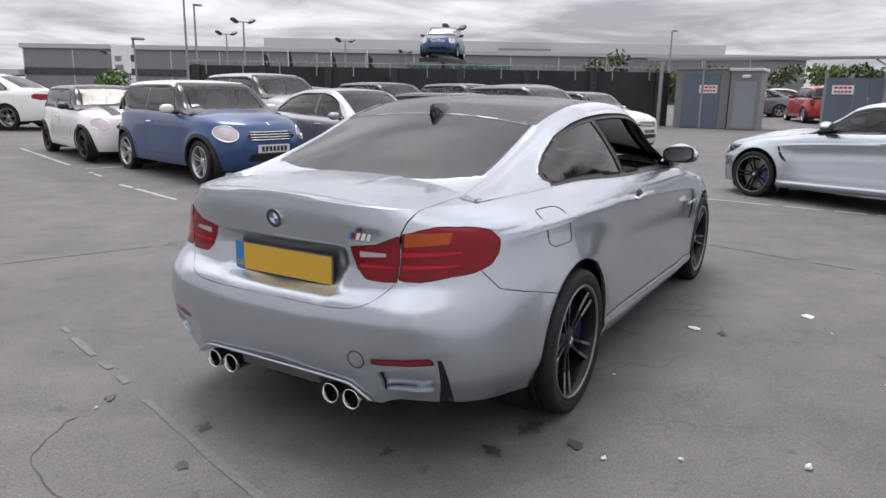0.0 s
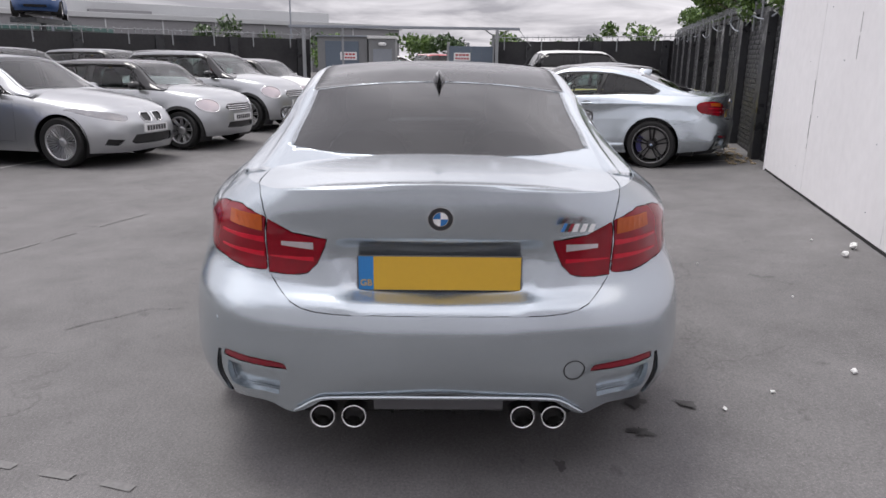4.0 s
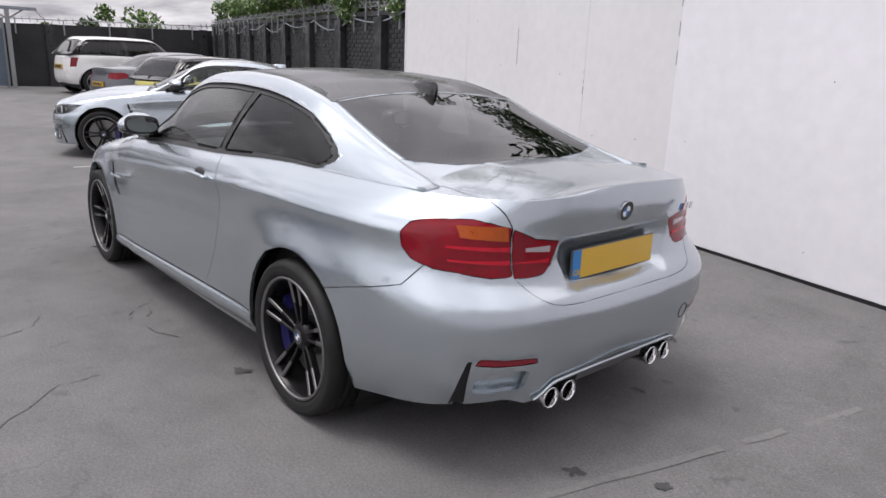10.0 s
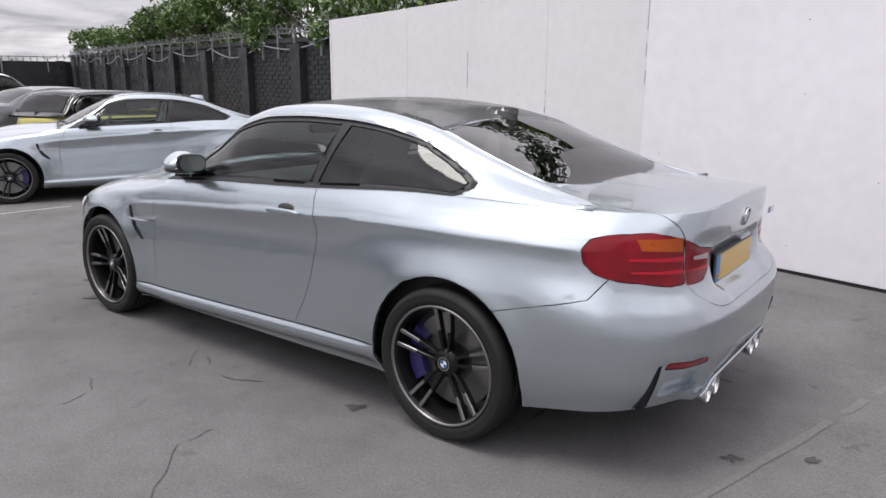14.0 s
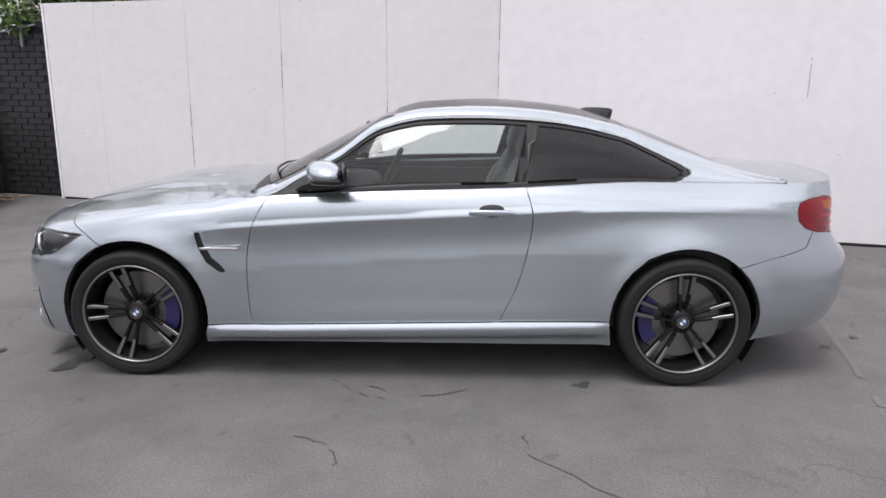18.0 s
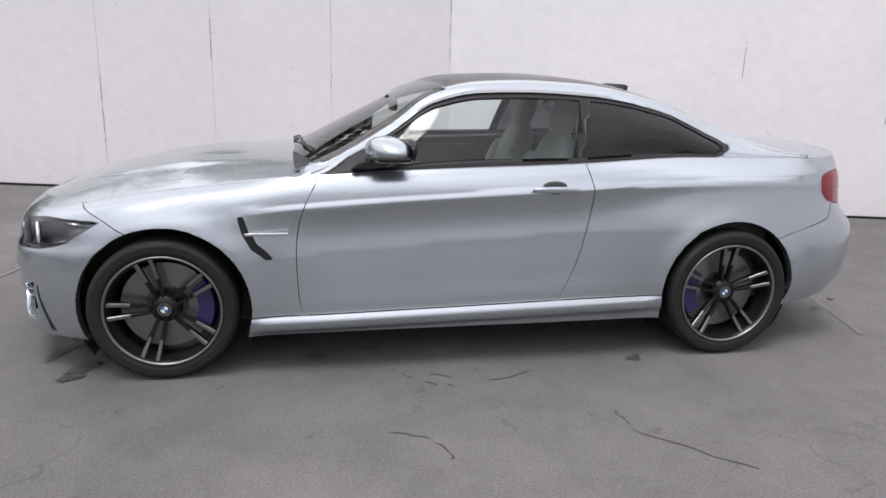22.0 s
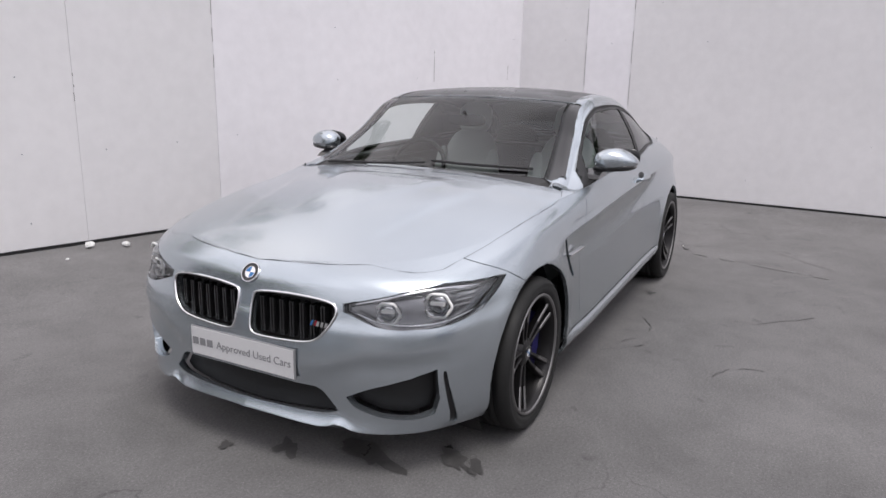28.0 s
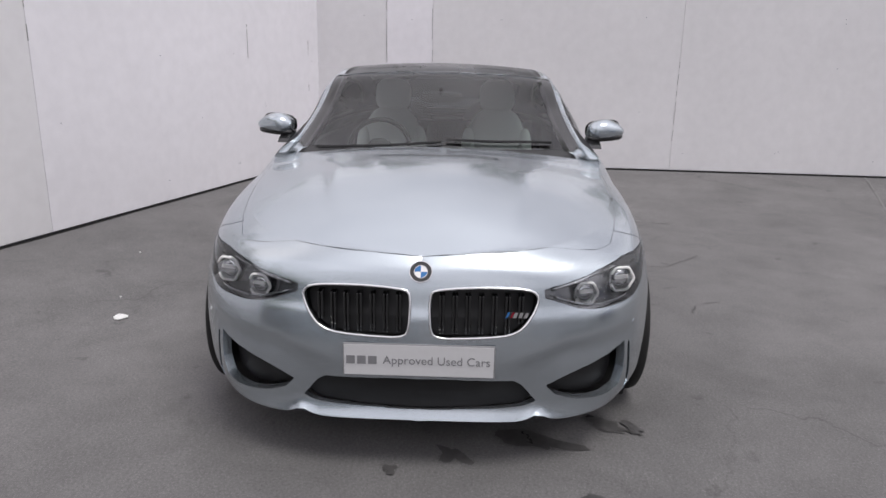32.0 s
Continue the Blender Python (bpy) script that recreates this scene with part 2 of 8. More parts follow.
M_GREYPLASTIC = mat("grey_plastic", (0.10, 0.10, 0.105), 0.5, var=0.06)
M_DARKRED = mat("dark_red_lens", (0.16, 0.003, 0.008), 0.08, var=0.12, grain=18, coat=1.0)
M_AMBER = mat("amber_lamp_lens", (0.34, 0.065, 0.008), 0.10, var=0.15, grain=30, coat=0.2)
M_CLEAR = mat("clear_lamp_insert", (0.55, 0.50, 0.52), 0.15, metal=0.5, var=0.10)
M_REFLECTOR = mat("red_reflector", (0.22, 0.008, 0.02), 0.2, var=0.12, grain=200, coat=0.8)
M_PLATE_Y = mat("yellow_plate", (0.62, 0.38, 0.035), 0.35, var=0.03, coat=0.3)
M_PLATE_W = mat("white_plate", (0.62, 0.62, 0.63), 0.35, var=0.03, coat=0.3)
M_PLATE_B = mat("plate_blue_band", (0.03, 0.20, 0.50), 0.35, var=0.03)
M_INK = mat("dark_lettering", (0.03, 0.03, 0.033), 0.5, var=0.04)
M_GREYINK = mat("grey_lettering", (0.22, 0.22, 0.23), 0.5, var=0.04)
M_GLASS = glass_mat("green_tinted_glass", (0.70, 0.79, 0.76))
M_SCREEN = glass_mat("windscreen_glass", (0.66, 0.72, 0.70))
M_PRIVACY = glass_mat("dark_privacy_glass", (0.10, 0.105, 0.105))
M_BACKGLASS = glass_mat("rear_window_glass", (0.055, 0.055, 0.055), ior=1.62)
M_LAMPGLASS = glass_mat("headlamp_cover", (0.93, 0.94, 0.95))
M_LEATHER = mat("pale_grey_leather", (0.55, 0.57, 0.56), 0.5, var=0.05, grain=150, bump=0.0006)
M_CABIN = mat("dark_cabin_plastic", (0.022, 0.022, 0.023), 0.55, var=0.08, grain=200)
M_HEADLINE = mat("dark_headlining", (0.05, 0.05, 0.05), 0.9, var=0.05)
M_REFLBOWL = mat("lamp_reflector", (0.72, 0.73, 0.75), 0.12, metal=0.95, var=0.05)
M_LEDRING = mat("light_ring", (0.85, 0.85, 0.84), 0.25, var=0.02)
M_MIRROR = mat("mirror_glass", (0.85, 0.87, 0.88), 0.02, metal=1.0, var=0.0)
for _m in (M_REDLENS, M_BRIGHTRED, M_AMBER, M_REFLECTOR):
    _m.node_tree.nodes["Principled BSDF"].inputs["Specular IOR Level"].default_value = 0.22
BADGE = [M_CHROME, M_INK, M_BADGEBLUE, M_WHITE]
M_CARLAMP = mat("car_headlamp", (0.30, 0.31, 0.32), 0.14, metal=0.75, var=0.35, grain=22, stain=14, coat=1.0)

# ---- ground and setting ----
def gz(x, y):
    """Height of the ground: level round the coupe, rising to the foot of the white walls and towards the far edges of the yard."""
    near = lambda d, w: max(0.0, min(1.0, 1 - d / w)) ** 2 * (3 - 2 * max(0.0, min(1.0, 1 - d / w)))
    a, b = near(0.967 * y + 0.2545 * x + 3.058, 1.6), near(x + 5.10 - 0.061 * (y + 1.82), 2.4)
    return 0.016 * min(max(0.0, math.hypot(x, y) - 8.0), 40.0) + 0.10 * max(a, b)


def asphalt_mat():
    m = bpy.data.materials.new("worn_asphalt")
    m.use_nodes = True
    N, L = m.node_tree.nodes, m.node_tree.links
    b = N["Principled BSDF"]
    t = N.new("ShaderNodeTexCoord")
    def noise(scale, detail=4.0, rough=0.55, dist=0.0):
        n = N.new("ShaderNodeTexNoise")
        n.inputs["Scale"].default_value, n.inputs["Detail"].default_value, n.inputs["Roughness"].default_value, n.inputs["Distortion"].default_value = scale, detail, rough, dist
        L.new(t.outputs["Object"], n.inputs["Vector"])
        return n.outputs["Fac"]
    def ramp(src, p0, c0, p1, c1):
        r = N.new("ShaderNodeValToRGB")
        r.color_ramp.elements[0].position, r.color_ramp.elements[0].color = p0, (c0, c0, c0, 1)
        r.color_ramp.elements[1].position, r.color_ramp.elements[1].color = p1, (c1, c1, c1, 1)
        L.new(src, r.inputs[0])
        return r.outputs[0]
    def mul(a, b_):
        x = N.new("ShaderNodeMix"); x.data_type, x.blend_type = "RGBA", "MULTIPLY"
        x.inputs["Factor"].default_value = 1.0
        L.new(a, x.inputs["A"]); L.new(b_, x.inputs["B"])
        return x.outputs["Result"]
    big = ramp(noise(0.22, 5, 0.6, 0.6), 0.32, 0.80, 0.70, 1.12)
    mid = ramp(noise(1.7, 8, 0.7, 0.3), 0.30, 0.78, 0.72, 1.20)
    fine = ramp(noise(85, 4, 0.75), 0.30, 0.72, 0.70, 1.26)
    speck = ramp(noise(190, 2, 0.6), 0.58, 1.0, 0.70, 1.6)
    spots = ramp(noise(5.5, 3, 0.5, 0.2), 0.26, 0.72, 0.33, 1.0)
    # hairline cracks
    wob = N.new("ShaderNodeTexNoise")
    wob.inputs["Scale"].default_value, wob.inputs["Detail"].default_value = 1.3, 5
    L.new(t.outputs["Object"], wob.inputs["Vector"])
    ad = N.new("ShaderNodeVectorMath"); ad.operation = "MULTIPLY_ADD"
    ad.inputs[1].default_value = (1.6, 1.6, 1.6)
    L.new(wob.outputs["Color"], ad.inputs[0]); L.new(t.outputs["Object"], ad.inputs[2])
    vo = N.new("ShaderNodeTexVoronoi")
    vo.feature = "DISTANCE_TO_EDGE"
    vo.inputs["Scale"].default_value = 0.42
    L.new(ad.outputs[0], vo.inputs["Vector"])
    crack = ramp(vo.outputs["Distance"], 0.0, 0.62, 0.006, 1.0)
    gate = ramp(noise(0.5, 2), 0.48, 0.0, 0.60, 1.0)
    mxc = N.new("ShaderNodeMix"); mxc.data_type = "RGBA"
    mxc.inputs["A"].default_value = (1, 1, 1, 1)
    L.new(gate, mxc.inputs["Factor"]); L.new(crack, mxc.inputs["B"])
    col = mul(mul(mul(mul(big, mid), fine), speck), mul(spots, mxc.outputs["Result"]))
    tint = N.new("ShaderNodeMix"); tint.data_type, tint.blend_type = "RGBA", "MULTIPLY"
    tint.inputs["Factor"].default_value = 1.0
    tint.inputs["B"].default_value = (0.146, 0.142, 0.1425, 1)
    L.new(col, tint.inputs["A"])
    L.new(tint.outputs["Result"], b.inputs["Base Color"])
    L.new(ramp(noise(1.2, 4), 0.3, 0.80, 0.7, 0.93), b.inputs["Roughness"])
    bp = N.new("ShaderNodeBump")
    bp.inputs["Strength"].default_value, bp.inputs["Distance"].default_value = 0.35, 0.0025
    L.new(noise(110, 3, 0.6), bp.inputs["Height"])
    L.new(bp.outputs[0], b.inputs["Normal"])
    return m


M_ASPHALT = asphalt_mat()
M_LINE = mat("worn_white_line", (0.42, 0.42, 0.41), 0.8, var=0.25, grain=60, stain=5)
M_FADED = mat("faded_line", (0.166, 0.163, 0.162), 0.85, var=0.25, grain=60, stain=5)
M_OIL = mat("oil_stain", (0.062, 0.060, 0.060), 0.55, var=0.3, grain=30, stain=6)
M_BRICK = mat("black_painted_brick", (0.030, 0.031, 0.034), 0.6, var=0.35, grain=45, stain=4.0, bump=0.003)
M_MORTAR_SHADE = mat("black_mortar_and_foot_shade", (0.016, 0.016, 0.017), 0.85, var=0.3, grain=60, stain=3)
M_BLACKBOARD = mat("black_boarding", (0.022, 0.022, 0.024), 0.7, var=0.3, grain=12, stain=0.8, bump=0.002)
M_GALV = mat("galvanised_steel", (0.30, 0.31, 0.32), 0.5, metal=0.6, var=0.12, grain=30)
M_JOINT = mat("grimy_joint", (0.36, 0.35, 0.35), 0.8, var=0.3, grain=30)
M_LITTER = mat("white_litter", (0.75, 0.75, 0.74), 0.7, var=0.08)
M_WOOD = mat("wooden_edge", (0.30, 0.24, 0.16), 0.8, var=0.2)
XS = [-700, -200, -60, -25, -14, -11, -9] + list(np.arange(-7.5, 7.1, 0.4)) + list(np.arange(8, 34.1, 1.5)) + [45, 60, 90, 150, 300, 700]
bm = bmesh.new()
V = [[bm.verts.new((x, y, gz(x, y))) for y in XS] for x in XS]
for i in range(len(XS) - 1):
    for j in range(len(XS) - 1):
        bm.faces.new((V[i][j], V[i + 1][j], V[i + 1][j + 1], V[i][j + 1]))
tagged(link_mesh("ground", bm, M_ASPHALT, smooth=True), "worn grey asphalt yard with cracks and stains", "ground", kind="structure")

# white boarded walls: each board a piece
W_A, W_B, W_C = Vector((4.78, -4.42, 0)), Vector((-5.10, -1.82, 0)), Vector((-4.50, 8.0, 0))
W_H = 2.47


def board_wall(name, a, b, cuts, h, label, split=None, weathered=(), tall=()):
    """A wall of painted boards between a and b; cuts: joints as distances from a. The face looks to the left of a-b turned to the yard."""
    d = (b - a).normalized()
    n = Vector((-d.y, d.x, 0))
    L = (b - a).length
    M = Matrix((d, n, Vector((0, 0, 1)))).transposed().to_4x4()
    M.translation = a
    core = new_box(0, L, -0.22, -0.012, 0.0, h - 0.01)
    core.transform(M)
    w = tagged(link_mesh(name, core, M_WHITEWALL), label, "wall", kind="structure")
    edges = [0.0] + list(cuts) + [L]
    low = h
    for i, (p, q) in enumerate(zip(edges, edges[1:])):
        h = low + (0.45 if i in tall else 0.0)
        if i in tall:
            back = new_box(p + 0.02, q - 0.02, -0.22, -0.012, low - 0.01, h - 0.01)
            back.transform(M)
            part("backing", back, M_WHITEWALL, w)
        rows = [(0.125, h)]
        if split and i in split:
            rows = [(0.125, split[i]), (split[i] + 0.006, h)]
        for z0, z1 in rows:
            dz, off = random.uniform(-0.004, 0.004), random.uniform(-0.003, 0.004)
            bm = new_box(p + 0.0011, q - 0.0011, -0.012, off, z0, z1 + dz, 0.0015)
            bm.transform(M)
            part("board", bm, M_GREYWALL if i in weathered else M_WHITEWALL, w)
    # shade under the boards, put in as a solid black strip
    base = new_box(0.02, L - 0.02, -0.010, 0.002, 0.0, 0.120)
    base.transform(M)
    part("base_gap", base, M_MORTAR_SHADE, w, "solid black strip for the shade along the foot")
    return M, L


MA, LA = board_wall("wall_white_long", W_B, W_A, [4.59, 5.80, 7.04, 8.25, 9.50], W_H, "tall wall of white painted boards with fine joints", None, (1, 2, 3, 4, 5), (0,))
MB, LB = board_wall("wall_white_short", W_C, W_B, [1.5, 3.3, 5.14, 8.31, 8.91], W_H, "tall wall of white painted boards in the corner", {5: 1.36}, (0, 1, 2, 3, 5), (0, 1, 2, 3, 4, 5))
# wooden edge where the long wall ends, screws along the boards
bm = new_box(LA + 0.0, LA + 0.03, -0.24, 0.012, 0.0, W_H)
bm.transform(MA)
tagged(link_mesh("trim", bm, M_WHITEWALL), "white painted end post of the wall", "trim", kind="structure")
bm = bmesh.new()
for M, L in ((MA, LA), (MB, LB)):
    for k in range(30):
        x, z = random.choice(np.arange(0.2, L - 0.1, 0.6)) + random.uniform(-0.02, 0.02), random.choice((0.35, 0.9, 1.45, 2.0, 2.45)) + random.uniform(-0.05, 0.05)
        lathe(bm, [(0.0, 0.0055), (0.005, 0.005), (0.005, -0.002)], "y", 6, M @ Matrix.Translation((x, 0, z)))
tagged(link_mesh("screw_heads", bm, M_GREYMETAL), "small dark screw heads in the boards", "screws", kind="stuff")
# short open joints and scratches in the paint
bm = bmesh.new()
for M, x, z0, z1 in ((MA, 0.29, 1.50, 1.72), (MA, 0.30, 1.05, 1.16), (MA, 1.72, 1.42, 1.80), (MA, 4.592, 1.30, 2.90), (MA, 5.80, 1.2, 1.5), (MA, 7.04, 1.5, 1.95), (MA, 8.25, 0.6, 1.3), (MB, 8.912, 0.9, 2.4), (MB, 8.312, 0.7, 2.5), (MB, 5.14, 0.5, 1.5)):
    n = 14
    for k in range(n):
        za, zb = z0 + (z1 - z0) * k / n, z0 + (z1 - z0) * (k + 1) / n
        if random.random() < 0.25:
            continue
        j = random.uniform(-0.003, 0.003)
        box(bm, x - 0.002 + j, x + 0.003 + j, 0.003, 0.0065, za, zb, m=M)
tagged(link_mesh("open_joints", bm, M_JOINT), "dark open joints between the white boards", "joints", kind="stuff")

# black brick wall with piers, coping, brackets and cable
K_A, K_B = Vector((4.86, -4.58, 0)), Vector((23.3, -9.25, 0))
kd = (K_B - K_A).normalized()
kn = Vector((-kd.y, kd.x, 0))
MK = Matrix((kd, kn, Vector((0, 0, 1)))).transposed().to_4x4()
MK.translation = K_A
LK, HK = (K_B - K_A).length, 2.22
rise = lambda u: gz(*(K_A + kd * u).xy)
bm = bmesh.new()
prism(bm, [(0, 0), (LK, 0), (LK, HK + rise(LK)), (0, HK)], -0.30, -0.008, "y")
bm.transform(MK)
brick_wall = tagged(link_mesh("wall_brick", bm, M_MORTAR_SHADE), "black painted brick wall with piers and coping", "wall", kind="structure")
for k in range(9):
    u = 1.15 + 2.1 * k
    if u > LK - 0.3:
        break
    bm = new_box(u - 0.17, u + 0.17, -0.005, 0.115, 0.0, HK - 0.12 + rise(u), 0.006)
    bm.transform(MK)
    part("pier", bm, M_BRICK, brick_wall)
bm = bmesh.new()
prism(bm, [(-0.02, HK - 0.02), (LK, HK - 0.02 + rise(LK)), (LK, HK + 0.06 + rise(LK)), (-0.02, HK + 0.06)], -0.34, 0.035, "y")
bm.transform(MK)
part("coping", bm, M_BRICK, brick_wall)

# far black walls round the yard
def far_wall(name, a, b, h, label):
    a, b = Vector(a), Vector(b)
    d = (b - a).normalized()
    n = Vector((-d.y, d.x, 0))
    M = Matrix((d, n, Vector((0, 0, 1)))).transposed().to_4x4()
    M.translation = a
    L = (b - a).length
    bm = bmesh.new()
    prism(bm, [(0, 0), (L, 0), (L, h + gz(b.x, b.y)), (0, h + gz(a.x, a.y))], -0.2, 0.0, "y")
    bm.transform(M)
    w = tagged(link_mesh(name, bm, M_BLACKBOARD), label, "wall", kind="structure")
    k = 0.4
    while k < L:
        g = gz(a.x + d.x * k, a.y + d.y * k)
        bm = new_box(k - 0.14, k + 0.14, -0.01, 0.10, 0, h + g + 0.03, 0.005)
        bm.transform(M)
        part("pier", bm, M_BRICK, w)
        k += 2.6
    # rotating spikes along the top, on short brackets
    bm = bmesh.new()
    k = 0.2
    while k < L:
        z = h + gz(a.x + d.x * k, a.y + d.y * k) + 0.16
        for q in range(3):
            ang = random.uniform(0, math.pi)
            c, s = 0.10 * math.cos(ang), 0.10 * math.sin(ang)
            tube(bm, [M @ Vector((k, -0.1 - c, z - s)), M @ Vector((k + 0.02, -0.1 + c, z + s))], 0.011, 4)
        k += 0.22
    tube(bm, [M @ Vector((0, -0.1, h + gz(a.x, a.y) + 0.16)), M @ Vector((L, -0.1, h + gz(b.x, b.y) + 0.16))], 0.016, 5)
    sp = part("wall_spikes", bm, M_GALV, w, "galvanised rotating wall spikes")
    sp["kind"] = "stuff"
    bm = bmesh.new()
    k = 0.8
    while k < L:
        g = gz(a.x + d.x * k, a.y + d.y * k)
        box(bm, k - 0.02, k + 0.02, 0.0, 0.03, h + g - 0.32, h + g + 0.16, m=M)
        k += 1.45
    br = part("spike_brackets", bm, M_GALV, w, "pale steel brackets")
    br["kind"] = "stuff"
    return w


far_wall("wall_far_left", (24.2, 4.95, 0), (14.6, 21.2, 0), 2.05, "long black wall topped with steel spikes")
far_wall("wall_far_right", (23.3, -9.3, 0), (24.0, -2.3, 0), 2.05, "black wall topped with steel spikes")

# spikes and brackets along the brick wall
bm, bc, bs = bmesh.new(), bmesh.new(), bmesh.new()
u = 0.35
while u < LK:
    z = HK + rise(u)
    box(bm, u - 0.018, u + 0.018, 0.036, 0.062, z - 0.34, z + 0.12, m=MK)
    u += 0.62 if random.random() < 0.6 else 0.9
u = 0.1
while u < LK:
    z = HK + rise(u) + 0.15
    for q in range(3):
        ang = random.uniform(0, math.pi)
        c, s = 0.09 * math.cos(ang), 0.09 * math.sin(ang)
        tube(bs, [MK @ Vector((u, -0.05 - c, z - s)), MK @ Vector((u + 0.02, -0.05 + c, z + s))], 0.008, 4)
    u += 0.2
tube(bs, [MK @ Vector((0, -0.05, HK + 0.15)), MK @ Vector((LK, -0.05, HK + rise(LK) + 0.15))], 0.012, 5)
for k in range(7):
    u0 = 0.1 + 2.4 * k
    pts = [MK @ Vector((u0 + 2.4 * t, 0.07, HK + rise(u0) - 0.08 - 0.20 * math.sin(math.pi * t) * (0.6 + 0.4 * (k % 2)))) for t in np.linspace(0, 1, 12)]
    tube(bc, pts, 0.013, 5)
for nm, b_, m_, lb in (("wall_brackets", bm, M_GALV, "pale steel brackets on the wall"), ("wall_spikes", bs, M_GALV, "galvanised rotating wall spikes"), ("cable", bc, M_GREYMETAL, "grey cable slung along the wall")):
    o = part(nm, b_, m_, brick_wall, lb)
    if nm != "cable":
        o["kind"] = "stuff"

# ---- car bodies ----
S_KNOTS = [0, 0.5, 0.93, 1.36, 2.36, 3.0, 3.5, 4.0]


class Body:
    """The skin of one half of a car, as smooth functions. Lower shell: ring(s, v), s from the nose's middle (0) round the flank to the
    tail's middle (4), v from the lower edge (0) to the shoulder (1) and over the deck to the middle line (2).
    Cabin: cabin(x, w), w from the belt (0) over roof rail (1) and roof edge (2) to the middle line (3)."""

    def __init__(self, rails, deck, rail1, rail2, roof, xs=(1.0, -1.2), arches=((1.406, 0.335, 0.385), (-1.406, 0.338, 0.37)), flare=0.012, vee=0.03):
        self.xs, self.arches, self.flare, self.vee = xs, arches, flare, vee
        self.rails = []
        for z, w, f, r, nf, nr in rails:
            self.rails.append((Curve1(S_KNOTS, z), Curve1([0.5, 0.9, 1.36, 2.36, 3.0, 3.5], w), f, r, nf, nr))
        self.deck = Curve1(*deck)
        self.r1y, self.r1z = Curve1(rail1[0], rail1[1]), Curve1(rail1[0], rail1[2])
        self.r2y, self.r2z = Curve1(rail2[0], rail2[1]), Curve1(rail2[0], rail2[2])
        self.roof = Curve1(*roof)
        belt = self.rail(len(rails) - 1, np.linspace(0, 4, 400))
        self.bx, self.by, self.bz = belt.T

    def rail(self, k, s):
        """Points of one rail, arrays over s."""
        cz, cw, f, r, nf, nr = self.rails[k]
        s = np.asarray(s, float)
        xf, xr = self.xs
        w = cw(s)
        x = xf + (xr - xf) * np.clip((s - 1) / 2, 0, 1)
        tf, tr = np.clip(s, 0, 1), np.clip(4 - s, 0, 1)
        af, ar = (math.pi / 2) * tf * tf * (3 - 2 * tf), (math.pi / 2) * tr * tr * (3 - 2 * tr)
        y = w * np.where(s < 1, np.sin(af) ** (2 / nf), np.where(s > 3, np.sin(ar) ** (2 / nr), 1))
        x = np.where(s < 1, xf + (f - xf) * np.cos(af).clip(0) ** (2 / nf), np.where(s > 3, xr + (r - xr) * np.cos(ar).clip(0) ** (2 / nr), x))
        x = x - np.where(s < 1, self.vee * y * np.cos(af).clip(0), 0)
        return np.stack([x, y, cz(s)], -1)

    def ring(self, s, v):
        s, v = np.broadcast_arrays(np.asarray(s, float), np.asarray(v, float))
        n = len(self.rails)
        P = np.stack([self.rail(k, s) for k in range(n)])
        q = np.clip(v, 0, 1) * (n - 1)
        i = np.clip(q.astype(int), 0, n - 2)
        t = (q - i)[..., None]
        take = lambda j: np.take_along_axis(P, np.clip(j, 0, n - 1)[None, ..., None], 0)[0]
        a, b, c, d = take(i - 1), take(i), take(i + 1), take(i + 2)
        out = 0.5 * (2 * b + (c - a) * t + (2 * a - 5 * b + 4 * c - d) * t**2 + (3 * b - a - 3 * c + d) * t**3)
        # flare round the wheel openings
        for ax, az, ar in self.arches:
            g = np.hypot(out[..., 0] - ax, out[..., 2] - az) - ar
            bump = self.flare * np.exp(-(np.maximum(g, -0.02) / 0.07) ** 2) * (out[..., 1] > 0.6)
            out[..., 1] += bump
        # deck
        e = np.clip(v - 1, 0, 1)
        top = P[-1]
        zc = self.deck(top[..., 0])
        y = top[..., 1] * (1 - e)
        fr = (1 - e)
        z = zc + (top[..., 2] - zc) * fr**2.2
        dk = np.stack([top[..., 0], y, z], -1)
        dk = self.bulge(dk)
        return np.where((v > 1)[..., None], dk, out)

    def bulge(self, p):
        return p

    def cabin(self, x, w):
        x, w = np.broadcast_arrays(np.asarray(x, float), np.asarray(w, float))
        by, bz = np.interp(-x, -self.bx, self.by), np.interp(-x, -self.bx, self.bz)
        y1, z1, y2, z2, zc = self.r1y(x), self.r1z(x), self.r2y(x), self.r2z(x), self.roof(x)
        z1, z2 = np.maximum(z1, bz - 0.02), np.maximum(z2, bz - 0.02)
        # side: gently bowed between belt and rail
        t = np.clip(w, 0, 1)
        sy = by + (y1 - by) * t + 0.02 * np.sin(math.pi * t)
        sz = bz + (z1 - bz) * t
        t2 = np.clip(w - 1, 0, 1)
        ry = y1 + (y2 - y1) * t2
        rz = z1 + (z2 - z1) * t2 + 0.010 * np.sin(math.pi * t2)
        t3 = np.clip(w - 2, 0, 1)
        cy = y2 * (1 - t3)
        czz = zc + (z2 - zc) * (1 - t3) ** 2.2
        y = np.where(w <= 1, sy, np.where(w <= 2, ry, cy))
        z = np.where(w <= 1, sz, np.where(w <= 2, rz, czz))
        return np.stack([x + 0 * w, y, z], -1)


